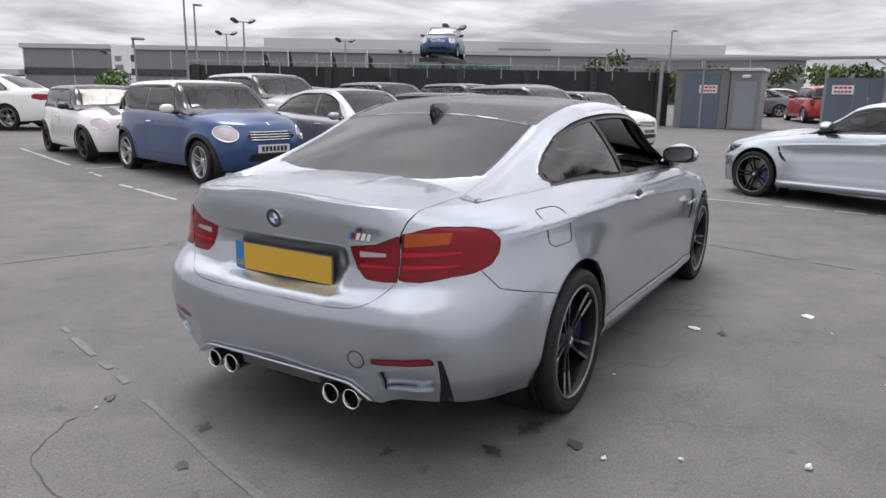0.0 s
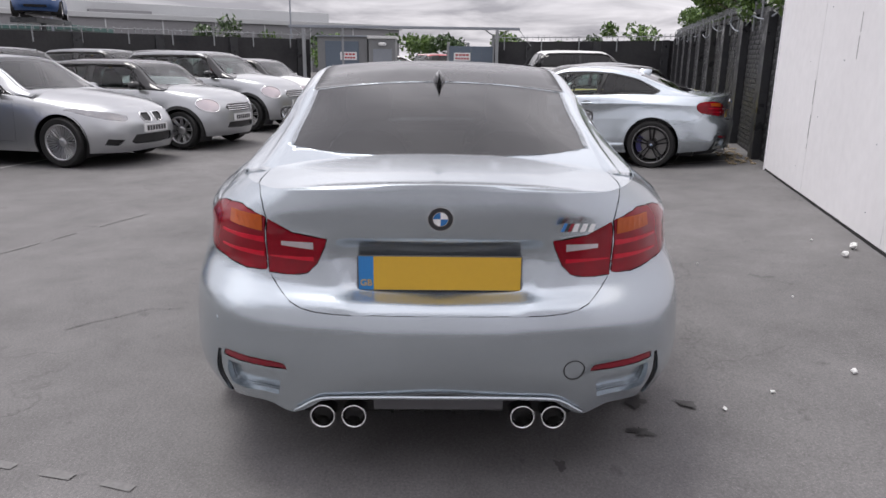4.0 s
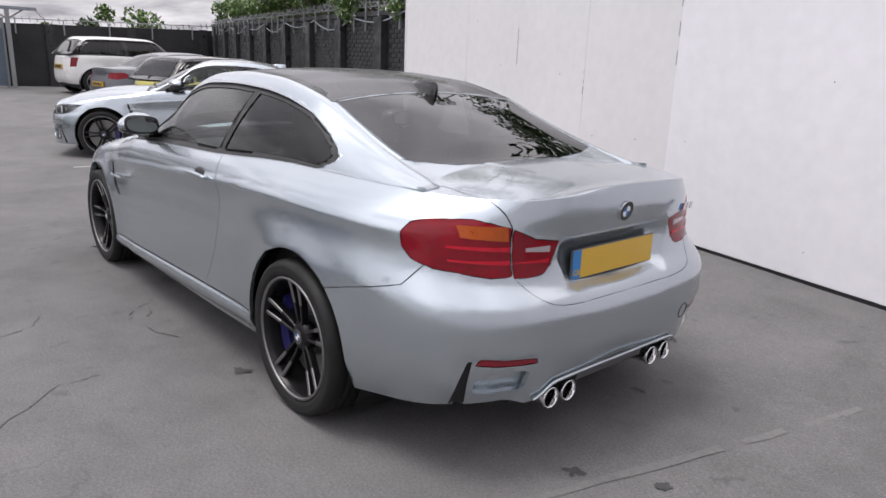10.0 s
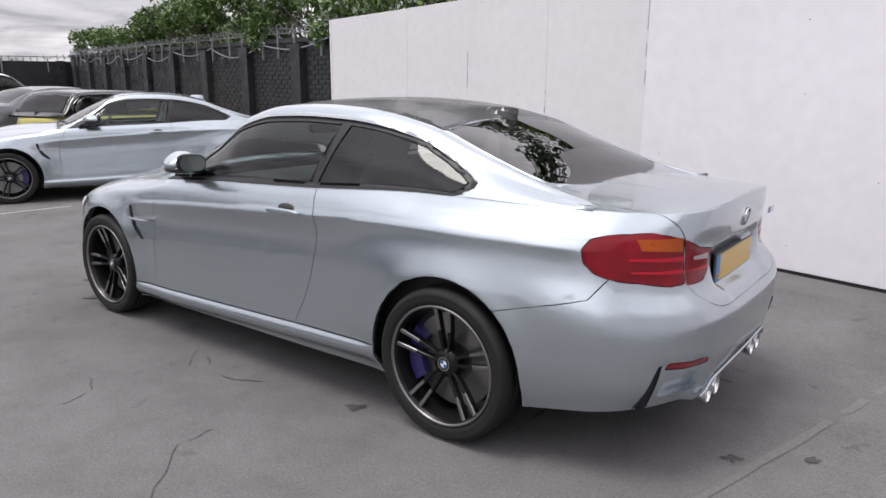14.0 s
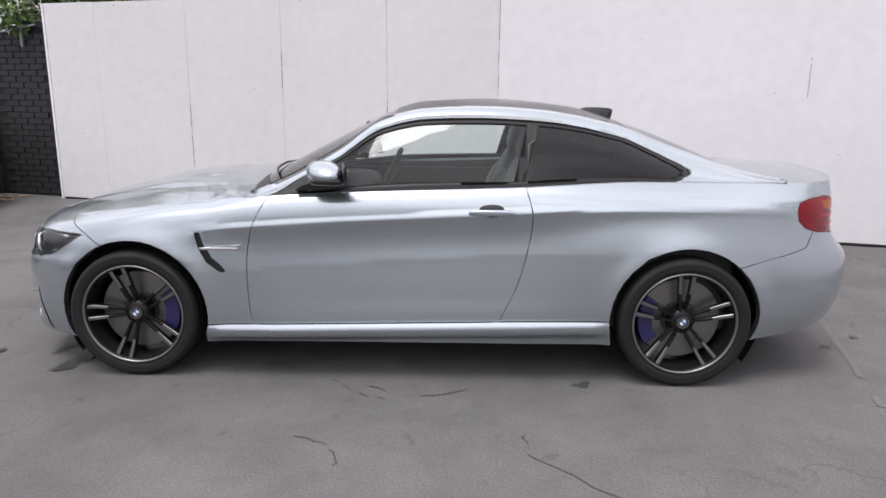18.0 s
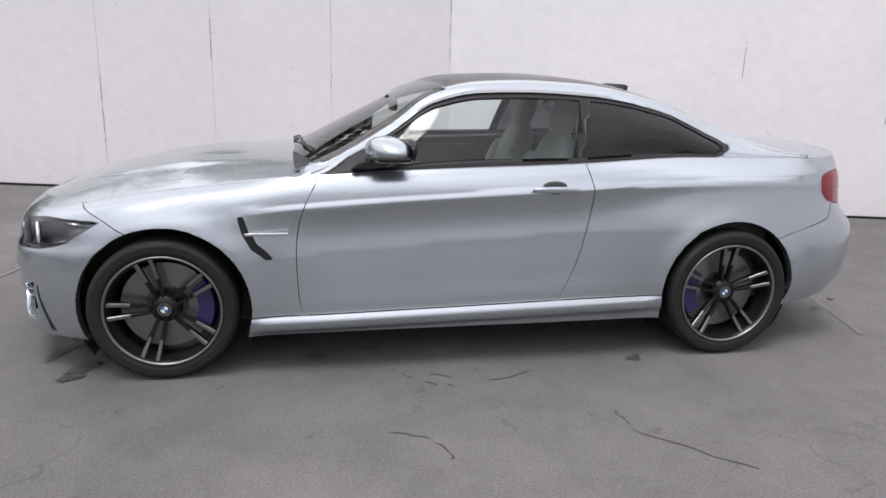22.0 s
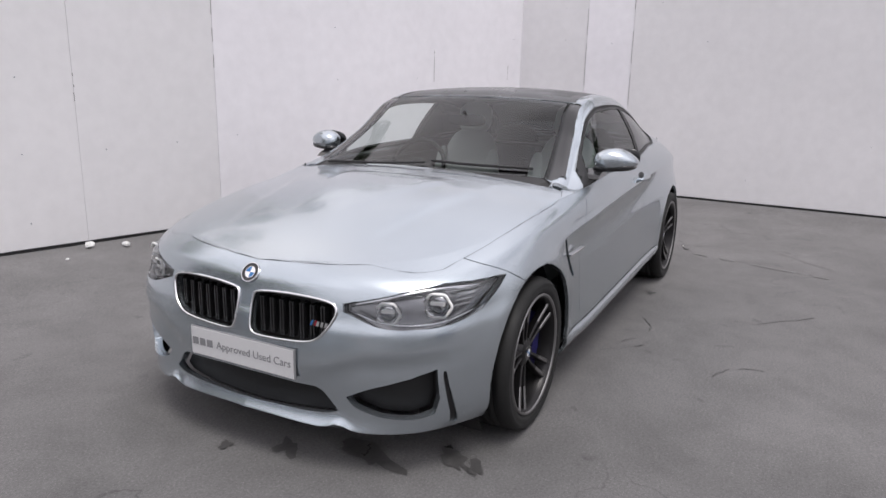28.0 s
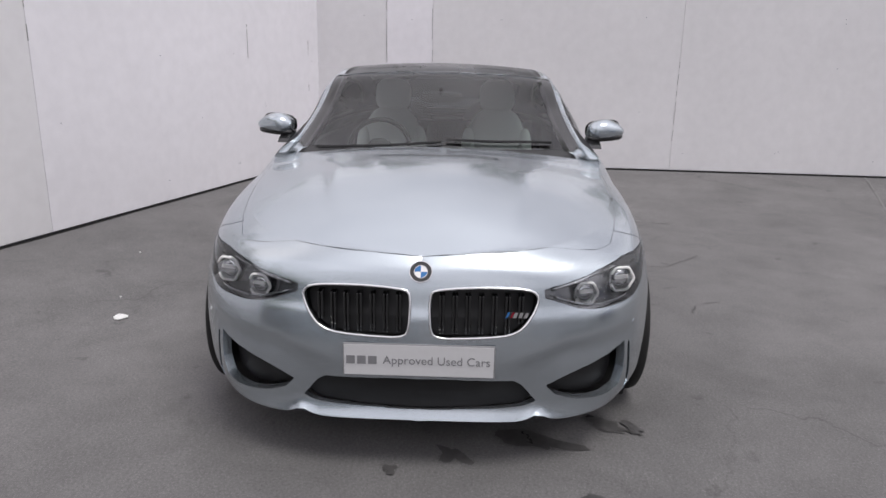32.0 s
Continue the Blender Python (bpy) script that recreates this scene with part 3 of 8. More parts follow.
#          z at the knots of s                                       half width            nose   tail  roundness
M4_RAILS = [
    ([0.195, 0.185, 0.185, 0.193, 0.196, 0.20, 0.285, 0.35], [0.87, 0.880, 0.905, 0.905, 0.89, 0.87], 2.192, -2.355, 3.8, 4.2),
    ([0.265, 0.255, 0.28, 0.292, 0.32, 0.34, 0.40, 0.46], [0.905, 0.915, 0.935, 0.935, 0.945, 0.91], 2.168, -2.385, 4.0, 4.4),
    ([0.42, 0.42, 0.45, 0.45, 0.47, 0.49, 0.53, 0.56], [0.915, 0.925, 0.925, 0.925, 0.955, 0.905], 2.192, -2.395, 4.0, 4.5),
    ([0.56, 0.56, 0.60, 0.62, 0.65, 0.66, 0.66, 0.66], [0.915, 0.925, 0.912, 0.912, 0.952, 0.885], 2.175, -2.390, 4.0, 4.5),
    ([0.61, 0.625, 0.685, 0.715, 0.76, 0.79, 0.765, 0.705], [0.91, 0.918, 0.912, 0.910, 0.944, 0.855], 2.158, -2.318, 3.9, 4.4),
    ([0.68, 0.705, 0.77, 0.815, 0.875, 0.92, 0.90, 0.86], [0.90, 0.905, 0.925, 0.924, 0.915, 0.82], 2.140, -2.312, 3.8, 4.4),
    ([0.727, 0.762, 0.86, 0.90, 0.95, 0.98, 0.965, 0.955], [0.86, 0.875, 0.905, 0.900, 0.860, 0.77], 2.120, -2.330, 3.5, 4.2),
    ([0.772, 0.812, 0.91, 0.957, 1.00, 1.03, 1.02, 1.035], [0.79, 0.800, 0.868, 0.862, 0.790, 0.69], 2.075, -2.335, 3.0, 4.4),
]
X_R = [-1.95, -1.75, -1.6, -1.34, -1.07, -0.64, -0.35, -0.1, 0.13, 0.36, 0.72, 0.95]


class Coupe(Body):
    def ring(self, s, v):
        """The smooth shell with its creases: shoulder line, sill step, bumper edges, plate recess."""
        p = Body.ring(self, s, v).copy()
        s, v = np.broadcast_arrays(np.asarray(s, float), np.asarray(v, float))
        x, y, z = p[..., 0].copy(), p[..., 1].copy(), p[..., 2].copy()
        lower = v <= 1
        soft = lambda d, k: 1 / (1 + np.exp(-np.clip(d / k, -40, 40)))
        ramp = lambda a, b, q: np.clip((q - a) / (b - a), 0, 1)
        side = ramp(0.72, 0.80, y) * lower
        # shoulder line with a hollow under it
        zc = np.interp(x, [-2.0, -1.7, -1.36, -0.8, -0.23, 0.33, 0.78, 1.06], [0.888, 0.907, 0.910, 0.895, 0.864, 0.828, 0.795, 0.780])
        along = ramp(1.10, 0.85, x) * ramp(-2.08, -1.90, x)
        d = zc - z
        d0 = 0.007 * np.log1p(np.exp(np.clip(d / 0.007, -30, 30)))
        p[..., 1] += side * along * (-0.016 * d0 / 0.085 * np.exp(1 - d0 / 0.085) - 0.009 * np.clip(-d / 0.03, 0, 1) * np.clip(1 - (-d - 0.03) / 0.10, 0, 1))
        # step of the sill
        q = 0.318 - 0.0255 * x - z
        mid = ramp(1.10, 0.95, x) * ramp(-1.10, -0.95, x)
        p[..., 1] += side * mid * (0.026 * soft(q - 0.018, 0.007) - 0.03 * soft(q - 0.085, 0.008))
        # tail: edge across the bumper, hollow round the plate, dips beside the pipes
        tail = (x < -1.95) * lower
        zb = 0.586 + 0.064 * (y / 0.70) ** 2
        p[..., 0] += tail * 0.014 * soft(z - zb - 0.025, 0.014) * soft(0.70 - z, 0.014)
        p[..., 0] += tail * 0.036 * soft(0.858 - z, 0.010) * soft(z - 0.672, 0.020) * soft(0.335 + 0.5 * (np.minimum(z, 0.80) - 0.80) - y, 0.014)
        w0 = np.clip(1 - v * 7, 0, 1) * lower
        p[..., 2] += (x < -2.0) * w0 * (-0.040 * np.exp(-((y - 0.485) / 0.06) ** 2) + 0.012 * (y < 0.40))
        yb = np.interp(z, [0.28, 0.33, 0.42, 0.475], [0.43, 0.47, 0.455, 0.50])
        p[..., 0] += (x < -1.9) * lower * 0.012 * soft(y - yb, 0.008) * soft(0.487 + 0.03 * (y - 0.5) - z, 0.006) * soft(0.755 - y, 0.01)
        # nose: notch beside the splitter, edge over the side intakes
        nose = (x > 1.7) * lower
        p[..., 2] += nose * w0 * 0.030 * np.exp(-((y - 0.425) / 0.035) ** 2)
        ze = np.interp(y, [0.25, 0.32, 0.394, 0.514, 0.73, 0.85], [0.40, 0.414, 0.436, 0.485, 0.505, 0.52])
        e = 0.007 * np.log1p(np.exp(np.clip((ze - z) / 0.007, -30, 30)))
        p[..., 0] -= nose * ramp(0.28, 0.42, y) * ramp(0.84, 0.74, y) * 0.020 * e / 0.05 * np.exp(1 - e / 0.05)
        return p

    def bulge(self, p):
        # two ridges run back over the bonnet, with a raised middle between them
        x, y = p[..., 0], np.abs(p[..., 1])
        along = np.clip((x - 0.95) / 0.35, 0, 1) * np.clip((1.95 - x) / 0.5, 0, 1)
        ridge = 0.34 + 0.20 * np.clip((1.95 - x) / 1.0, 0, 1)
        p[..., 2] += 0.012 * along / (1 + np.exp(np.clip((y - ridge) / 0.011, -40, 40)))
        # the inner dome, with a step at its rear corners
        inner = 0.12 + 0.17 * np.clip((1.75 - x) / 0.6, 0, 1)
        dome = np.clip((x - 1.02) / 0.12, 0, 1) * np.clip((1.75 - x) / 0.65, 0, 1)
        p[..., 2] += 0.009 * dome / (1 + np.exp(np.clip((y - inner) / 0.013, -40, 40)))
        # lip along the boot's edge, two faint ridges running back over the lid
        p[..., 2] += 0.016 * np.exp(-((x + 2.34) / 0.055) ** 2) * (x < -2)
        p[..., 2] += 0.004 * np.exp(-((y - 0.20) / 0.012) ** 2) * np.clip((-1.72 - x) / 0.05, 0, 1) * np.clip((x + 2.10) / 0.2, 0, 1)
        return p


M4 = Coupe(
    M4_RAILS,
    ([-2.34, -2.25, -2.1, -1.75, -1.4, 0.6, 0.8, 1.1, 1.4, 1.7, 1.9, 2.075], [1.035, 1.050, 1.062, 1.075, 1.08, 1.0, 1.008, 0.988, 0.955, 0.900, 0.845, 0.772]),
    (X_R, [0.66, 0.66, 0.655, 0.645, 0.645, 0.655, 0.66, 0.665, 0.68, 0.72, 0.80, 0.84], [1.03, 1.065, 1.098, 1.175, 1.272, 1.345, 1.357, 1.35, 1.30, 1.145, 0.962, 0.90]),
    (X_R, [0.60, 0.60, 0.60, 0.585, 0.575, 0.58, 0.585, 0.59, 0.605, 0.64, 0.71, 0.75], [1.02, 1.075, 1.12, 1.21, 1.31, 1.385, 1.397, 1.385, 1.335, 1.18, 0.988, 0.92]),
    ([-1.95, -1.8, -1.6, -1.34, -1.12, -0.9, -0.42, -0.05, 0.1, 0.24, 0.51, 0.80, 0.95], [1.02, 1.062, 1.156, 1.262, 1.330, 1.390, 1.428, 1.411, 1.372, 1.308, 1.172, 1.02, 0.95]))

# ---- panels cut from a skin ----
class Sheet:
    """A skin f(a, b) cut along outlines that are given in its own coordinates."""
    def __init__(self, f, A, B):
        self.f, self.A, self.B = f, np.asarray(A, float), np.asarray(B, float)
        self.sa, self.sb = 1.0 / np.median(np.diff(np.sort(self.A))), 1.0 / np.median(np.diff(np.sort(self.B)))
        self.ga, self.gb = np.linspace(self.A.min(), self.A.max(), 230), np.linspace(self.B.min(), self.B.max(), 130)
        self.P = f(self.ga[:, None], self.gb[None, :])

    def find(self, proj, p, ok=None):
        """The (a, b) whose place matches p in the plane named by proj."""
        ax = ["xyz".index(c) for c in proj]
        d = sum((self.P[..., k] - q) ** 2 for k, q in zip(ax, p))
        if ok is not None:
            d = np.where(ok(self.P), d, 99)
        i, j = np.unravel_index(np.argmin(d), d.shape)
        a, b = self.ga[i], self.gb[j]
        da, db = self.ga[1] - self.ga[0], self.gb[1] - self.gb[0]
        for _ in range(3):
            aa, bb = np.linspace(a - da, a + da, 9)[:, None], np.linspace(b - db, b + db, 9)[None, :]
            Q = self.f(aa, bb)
            d = sum((Q[..., k] - q) ** 2 for k, q in zip(ax, p))
            i, j = np.unravel_index(np.argmin(d), d.shape)
            a, b = aa[i, 0], bb[0, j]
            da, db = da / 3.5, db / 3.5
        return float(a), float(b)

    def outline(self, proj, pts, ok=None):
        return [self.find(proj, p, ok) for p in pts]

    def cut(self, areas, gone=None):
        """areas: (name, outline), the first that holds a face has it. gone(a, b): faces left out. Gives faces as (a, b) loops by name."""
        bm = bmesh.new()
        V = [[bm.verts.new((a * self.sa, b * self.sb, 0)) for b in self.B] for a in self.A]
        for i in range(len(self.A) - 1):
            for j in range(len(self.B) - 1):
                bm.faces.new((V[i][j], V[i + 1][j], V[i + 1][j + 1], V[i][j + 1]))
        for name, line in areas:
            n = len(line)
            U, W = [p[0] * self.sa for p in line], [p[1] * self.sb for p in line]
            u0, u1, w0, w1 = min(U) - 3, max(U) + 3, min(W) - 3, max(W) + 3
            near = {}
            for f in bm.faces:
                c = f.calc_center_median()
                if u0 < c.x < u1 and w0 < c.y < w1:
                    near[f] = c
            for k in range(n):
                p, q = line[k], line[(k + 1) % n]
                p, q = Vector((p[0] * self.sa, p[1] * self.sb, 0)), Vector((q[0] * self.sa, q[1] * self.sb, 0))
                d = q - p
                if d.length < 1e-6:
                    continue
                x0, x1, y0, y1 = min(p.x, q.x) - 1.6, max(p.x, q.x) + 1.6, min(p.y, q.y) - 1.6, max(p.y, q.y) + 1.6
                nor = Vector((-d.y, d.x, 0)).normalized()
                fs = [f for f, c in near.items() if x0 < c.x < x1 and y0 < c.y < y1 and abs((c - p).dot(nor)) < 2.2]
                if fs:
                    g = fs + list({e for f in fs for e in f.edges}) + list({v for f in fs for v in f.verts})
                    r = bmesh.ops.bisect_plane(bm, geom=g, dist=1e-4, plane_co=p, plane_no=nor)
                    for e in r["geom_cut"]:
                        for f in e.link_faces:
                            near[f] = f.calc_center_median()
        boxes = [(min(p[0] for p in l), max(p[0] for p in l), min(p[1] for p in l), max(p[1] for p in l)) for _, l in areas]
        out = {}
        for f in bm.faces:
            c = f.calc_center_median()
            a, b = c.x / self.sa, c.y / self.sb
            if gone and gone(a, b):
                continue
            for (name, line), (a0, a1, b0, b1) in zip(areas, boxes):
                if a0 <= a <= a1 and b0 <= b <= b1 and inside(a, b, line):
                    break
            else:
                name = "rest"
            out.setdefault(name, []).append([(v.co.x / self.sa, v.co.y / self.sb) for v in f.verts])
        bm.free()
        return out


def inside(a, b, line):
    hit, n = False, len(line)
    for k in range(n):
        (x0, y0), (x1, y1) = line[k], line[(k + 1) % n]
        if (y0 > b) != (y1 > b) and a < (x1 - x0) * (b - y0) / (y1 - y0) + x0:
            hit = not hit
    return hit


def spline(pts, n=6):
    out = []
    P = [np.array(p, float) for p in pts]
    for i in range(len(P) - 1):
        a, b, c, d = P[max(i - 1, 0)], P[i], P[i + 1], P[min(i + 2, len(P) - 1)]
        for k in range(n):
            t = k / n
            out.append(tuple(0.5 * (2 * b + (c - a) * t + (2 * a - 5 * b + 4 * c - d) * t * t + (3 * b - a - 3 * c + d) * t**3)))
    return out + [tuple(P[-1])]


def panel(name, sheet, faces, material, parent, sides=(1,), label="", gap=0.0028, depth=0.016, sink=0.0):
    """One panel (sides=(1, -1): both halves in one mesh) with turned-in edges and the skin's own smooth normals."""
    keys, loops = {}, []
    for f in faces:
        loop = []
        for a, b in f:
            k = (round(a, 5), round(b, 5))
            loop.append(keys.setdefault(k, len(keys)))
        loop = [q for i, q in enumerate(loop) if q != loop[i - 1]]
        if len(loop) > 2 and len(set(loop)) == len(loop):
            loops.append(loop)
    ab = np.array(list(keys), float)
    P, h = sheet.f(ab[:, 0], ab[:, 1]), 2e-3
    da = sheet.f(ab[:, 0] + h, ab[:, 1]) - sheet.f(ab[:, 0] - h, ab[:, 1])
    db = sheet.f(ab[:, 0], ab[:, 1] + h) - sheet.f(ab[:, 0], ab[:, 1] - h)
    N = np.cross(da, db)
    ln = np.linalg.norm(N, axis=1, keepdims=True)
    N = np.where(ln > 1e-12, N / np.maximum(ln, 1e-12), [[0, 0, 1.0]])
    # the deck folds flat at the nose's middle: there the skin looks forward and up
    fold = (ab[:, 1] > 0.998) & (P[:, 0] > 2.0) & ((np.abs(N[:, 2]) < 0.75) | (N[:, 2] < 0))
    N[fold] = [0.42, 0.0, 0.9075]
    out_way = P - np.array([[0, 0, 0.55]]) * np.array([[1, 1, 1]])
    out_way[:, 0] *= 0.3
    if np.sum(N * out_way) < 0:
        N = -N
    bad = np.sum(N * out_way, axis=1) < -0.3
    N[bad] *= -1
    P = P - N * sink
    # edges that belong to one face only, away from the middle line
    count = {}
    for l in loops:
        for i in range(len(l)):
            e = (l[i], l[(i + 1) % len(l)])
            count.setdefault(frozenset(e), []).append(e)
    rim = [v[0] for v in count.values() if len(v) == 1 and not (abs(P[v[0][0], 1]) < 2e-4 and abs(P[v[0][1], 1]) < 2e-4)]
    # draw the rim in by the gap
    Pl, cent = P.tolist(), np.zeros_like(P).tolist()
    turned = []
    for l in loops:
        n = len(l)
        c = [sum(Pl[i][k] for i in l) / n for k in range(3)]
        nx = ny = nz = 0.0
        for j, i in enumerate(l):
            p, q, e = Pl[i], Pl[l[(j + 1) % n]], cent[i]
            nx += p[1] * q[2] - p[2] * q[1]
            ny += p[2] * q[0] - p[0] * q[2]
            nz += p[0] * q[1] - p[1] * q[0]
            e[0] += c[0] - p[0]
            e[1] += c[1] - p[1]
            e[2] += c[2] - p[2]
        turned.append((nx, ny, nz))
    Nl = N.tolist()
    turned = [sum(t[k] * sum(Nl[i][k] for i in l) for k in range(3)) < 0 for t, l in zip(turned, loops)]
    rimv = {i for e in rim for i in e}
    P2 = P.copy()
    for i in rimv:
        d = np.array(cent[i])
        d = d - N[i] * d.dot(N[i])
        L = np.linalg.norm(d)
        if L > 1e-9:
            mv = d / L * gap
            if abs(P[i, 1]) < 2e-4:
                mv[1] = 0
            P2[i] = P[i] + mv
    verts, polys, nors = [], [], []
    for sg in sides:
        base = len(verts)
        m = np.array([1, sg, 1])
        verts += [tuple(p) for p in (P2 * m).tolist()]
        NN = [tuple(q) for q in (N * m).tolist()]
        for l, flip in zip(loops, turned):
            ll = l[::-1] if flip != (sg < 0) else l
            polys.append([base + i for i in ll])
            nors += [NN[i] for i in ll]
        if depth:
            ids = sorted(rimv)
            at = {i: len(verts) + k for k, i in enumerate(ids)}
            verts += [tuple(p) for p in ((P2[ids] - N[ids] * depth) * m).tolist()]
            for a, b in rim:
                q = [base + a, at[a], at[b], base + b]
                polys.append(q if sg == 1 else q[::-1])
                o, u, w = verts[q[0]], verts[q[1]], verts[q[3]]
                u, w = (u[0] - o[0], u[1] - o[1], u[2] - o[2]), (w[0] - o[0], w[1] - o[1], w[2] - o[2])
                c = (u[1] * w[2] - u[2] * w[1], u[2] * w[0] - u[0] * w[2], u[0] * w[1] - u[1] * w[0])
                k = sg / max(math.sqrt(c[0] ** 2 + c[1] ** 2 + c[2] ** 2), 1e-12)
                nors += [(c[0] * k, c[1] * k, c[2] * k)] * 4
    me = bpy.data.meshes.new(name)
    me.from_pydata(verts, [], polys)
    me.polygons.foreach_set("use_smooth", [True] * len(me.polygons))
    me.materials.append(material)
    me.update()
    if not me.validate():
        me.normals_split_custom_set(nors)
    ob = new(name, me)
    ob.parent = parent
    if label:
        ob["label"] = label
    return ob

# ---- wheels ----
def tyre_bm(R, W, rim):
    bm = bmesh.new()
    h = W / 2
    pr = [(rim - 0.005, -h + 0.02), (rim + 0.012, -h + 0.004), (R - 0.03, -h), (R - 0.010, -h + 0.010), (R - 0.002, -h + 0.03)]
    for g in (-0.055, -0.02, 0.02, 0.055):
        pr += [(R, g - 0.006), (R - 0.008, g - 0.004), (R - 0.008, g + 0.004), (R, g + 0.006)]
    pr += [(R - 0.002, h - 0.03), (R - 0.010, h - 0.010), (R - 0.022, h - 0.001), (R - 0.03, h), (R - 0.034, h - 0.0015), (rim + 0.030, h + 0.001), (rim + 0.012, h - 0.004), (rim - 0.005, h - 0.02)]
    return lathe(bm, pr, "y", 56)


def rim_barrel_bm(r, W):
    h = W / 2
    return lathe(bmesh.new(), [(r, h - 0.020), (r + 0.004, h - 0.012), (r - 0.004, h - 0.008), (r - 0.012, h - 0.014), (r - 0.018, h - 0.04), (r - 0.030, h - 0.10), (r - 0.030, -h + 0.03), (r, -h + 0.02)], "y", 56)


def spoke_bm(r, W, spread, twin=0.030, thick=0.016, lean=0.0):
    """One spoke: two bars that part towards the rim. Returned pointing along +z, the face towards +y."""
    bm = bmesh.new()
    h = W / 2
    for sg in (-1, 1):
        pts = []
        for t in np.linspace(0, 1, 7):
            rad = 0.045 + (r - 0.012 - 0.045) * t
            off = sg * (0.012 + (twin - 0.012) * t**0.7)
            face = h - 0.052 + 0.030 * t**1.4
            half = thick * (0.62 + 0.38 * t)
            pts.append((rad, off, face, half))
        rows = []
        for rad, off, face, half in pts:
            rows.append([bm.verts.new((off - half, face - 0.030, rad)), bm.verts.new((off - half * 0.85, face - 0.004, rad)), bm.verts.new((off - half * 0.55, face, rad)),
                         bm.verts.new((off + half * 0.55, face, rad)), bm.verts.new((off + half * 0.85, face - 0.004, rad)), bm.verts.new((off + half, face - 0.030, rad))])
        for A, B in zip(rows, rows[1:]):
            for k in range(5):
                bm.faces.new((A[k], A[k + 1], B[k + 1], B[k]))
        bm.faces.new(rows[-1])
    bmesh.ops.recalc_face_normals(bm, faces=bm.faces)
    for f in bm.faces:
        if f.normal.y < -0.5:
            f.normal_flip()
    return bm


def disc_bm(r, y):
    return lathe(bmesh.new(), [(0.05, y + 0.004), (0.09, y + 0.012), (0.095, y), (r, y), (r, y - 0.028), (0.05, y - 0.028)], "y", 48)


def wheel(parent, x, y, z, side, R, W, rim, mats, n=5, twin=0.030, caliper=1, turn=0.0, style="twin", disc=True):
    """A wheel under a car: tyre, rim (> spokes, cap), disc, caliper."""
    tyre_m, rim_m, face_m, disc_m, cal_m, cap_m = mats
    w = thing("wheel", pose(x, y, z, 0, 0, 0 if side > 0 else 180))
    w.parent = parent
    part("tyre", tyre_bm(R, W, rim), tyre_m, w, smooth=True)
    bar = part("rim", rim_barrel_bm(rim, W), rim_m, w, smooth=True)
    me = None
    for k in range(n):
        if me is None:
            if style == "twin":
                sp = link_mesh("spoke", spoke_bm(rim, W, 0, twin, 0.0125), face_m)
                sp.data.materials.append(rim_m)
                for f in sp.data.polygons:
                    f.material_index = int(f.center.z < rim * 0.56 or abs(f.normal.y) < 0.6)
                lipring = lathe(bmesh.new(), [(rim - 0.010, W / 2 - 0.016), (rim - 0.008, W / 2 - 0.006), (rim + 0.001, W / 2 - 0.004), (rim + 0.003, W / 2 - 0.012)], "y", 56)
                part("rim_edge", lipring, face_m, w, "machined bright rim edge", smooth=True)
            else:
                sp = link_mesh("spoke", spoke_bm(rim, W, 0, twin * 0.55, 0.011 if n > 8 else 0.02), face_m)
            me = sp.data
        else:
            sp = new("spoke", me)
        sp.parent = w
        sp.matrix_basis = pose(0, 0, 0, 0, turn + 360 / n * k, 0)
    h = W / 2
    part("hub", lathe(bmesh.new(), [(0.0, h - 0.044), (0.034, h - 0.044), (0.046, h - 0.050), (0.062, h - 0.056), (0.066, h - 0.09)], "y", 32), rim_m, w, smooth=True)
    if cap_m:
        part("centre_cap", roundel_bm(0.030, 0.003, h - 0.043), cap_m, w, "round blue and white cap")
    if disc:
        part("brake_disc", disc_bm(rim - 0.055, h - 0.115), disc_m, w)
        bm = bmesh.new()
        a0 = math.radians(0 if caliper > 0 else 180)
        ring = []
        for t in np.linspace(-0.62, 0.62, 9):
            ring.append([(rr * math.cos(a0 + t), yy, rr * math.sin(a0 + t)) for rr, yy in ((rim - 0.115, h - 0.075), (rim - 0.045, h - 0.075), (rim - 0.035, h - 0.10), (rim - 0.035, h - 0.17), (rim - 0.115, h - 0.17))])
        ring = [[bm.verts.new(p) for p in r] for r in ring]
        for A, B in zip(ring, ring[1:]):
            for k in range(5):
                bm.faces.new((A[k], A[(k + 1) % 5], B[(k + 1) % 5], B[k]))
        bm.faces.new(ring[0]); bm.faces.new(ring[-1])
        bmesh.ops.recalc_face_normals(bm, faces=bm.faces)
        part("brake_caliper", bm, cal_m, w)
    return w


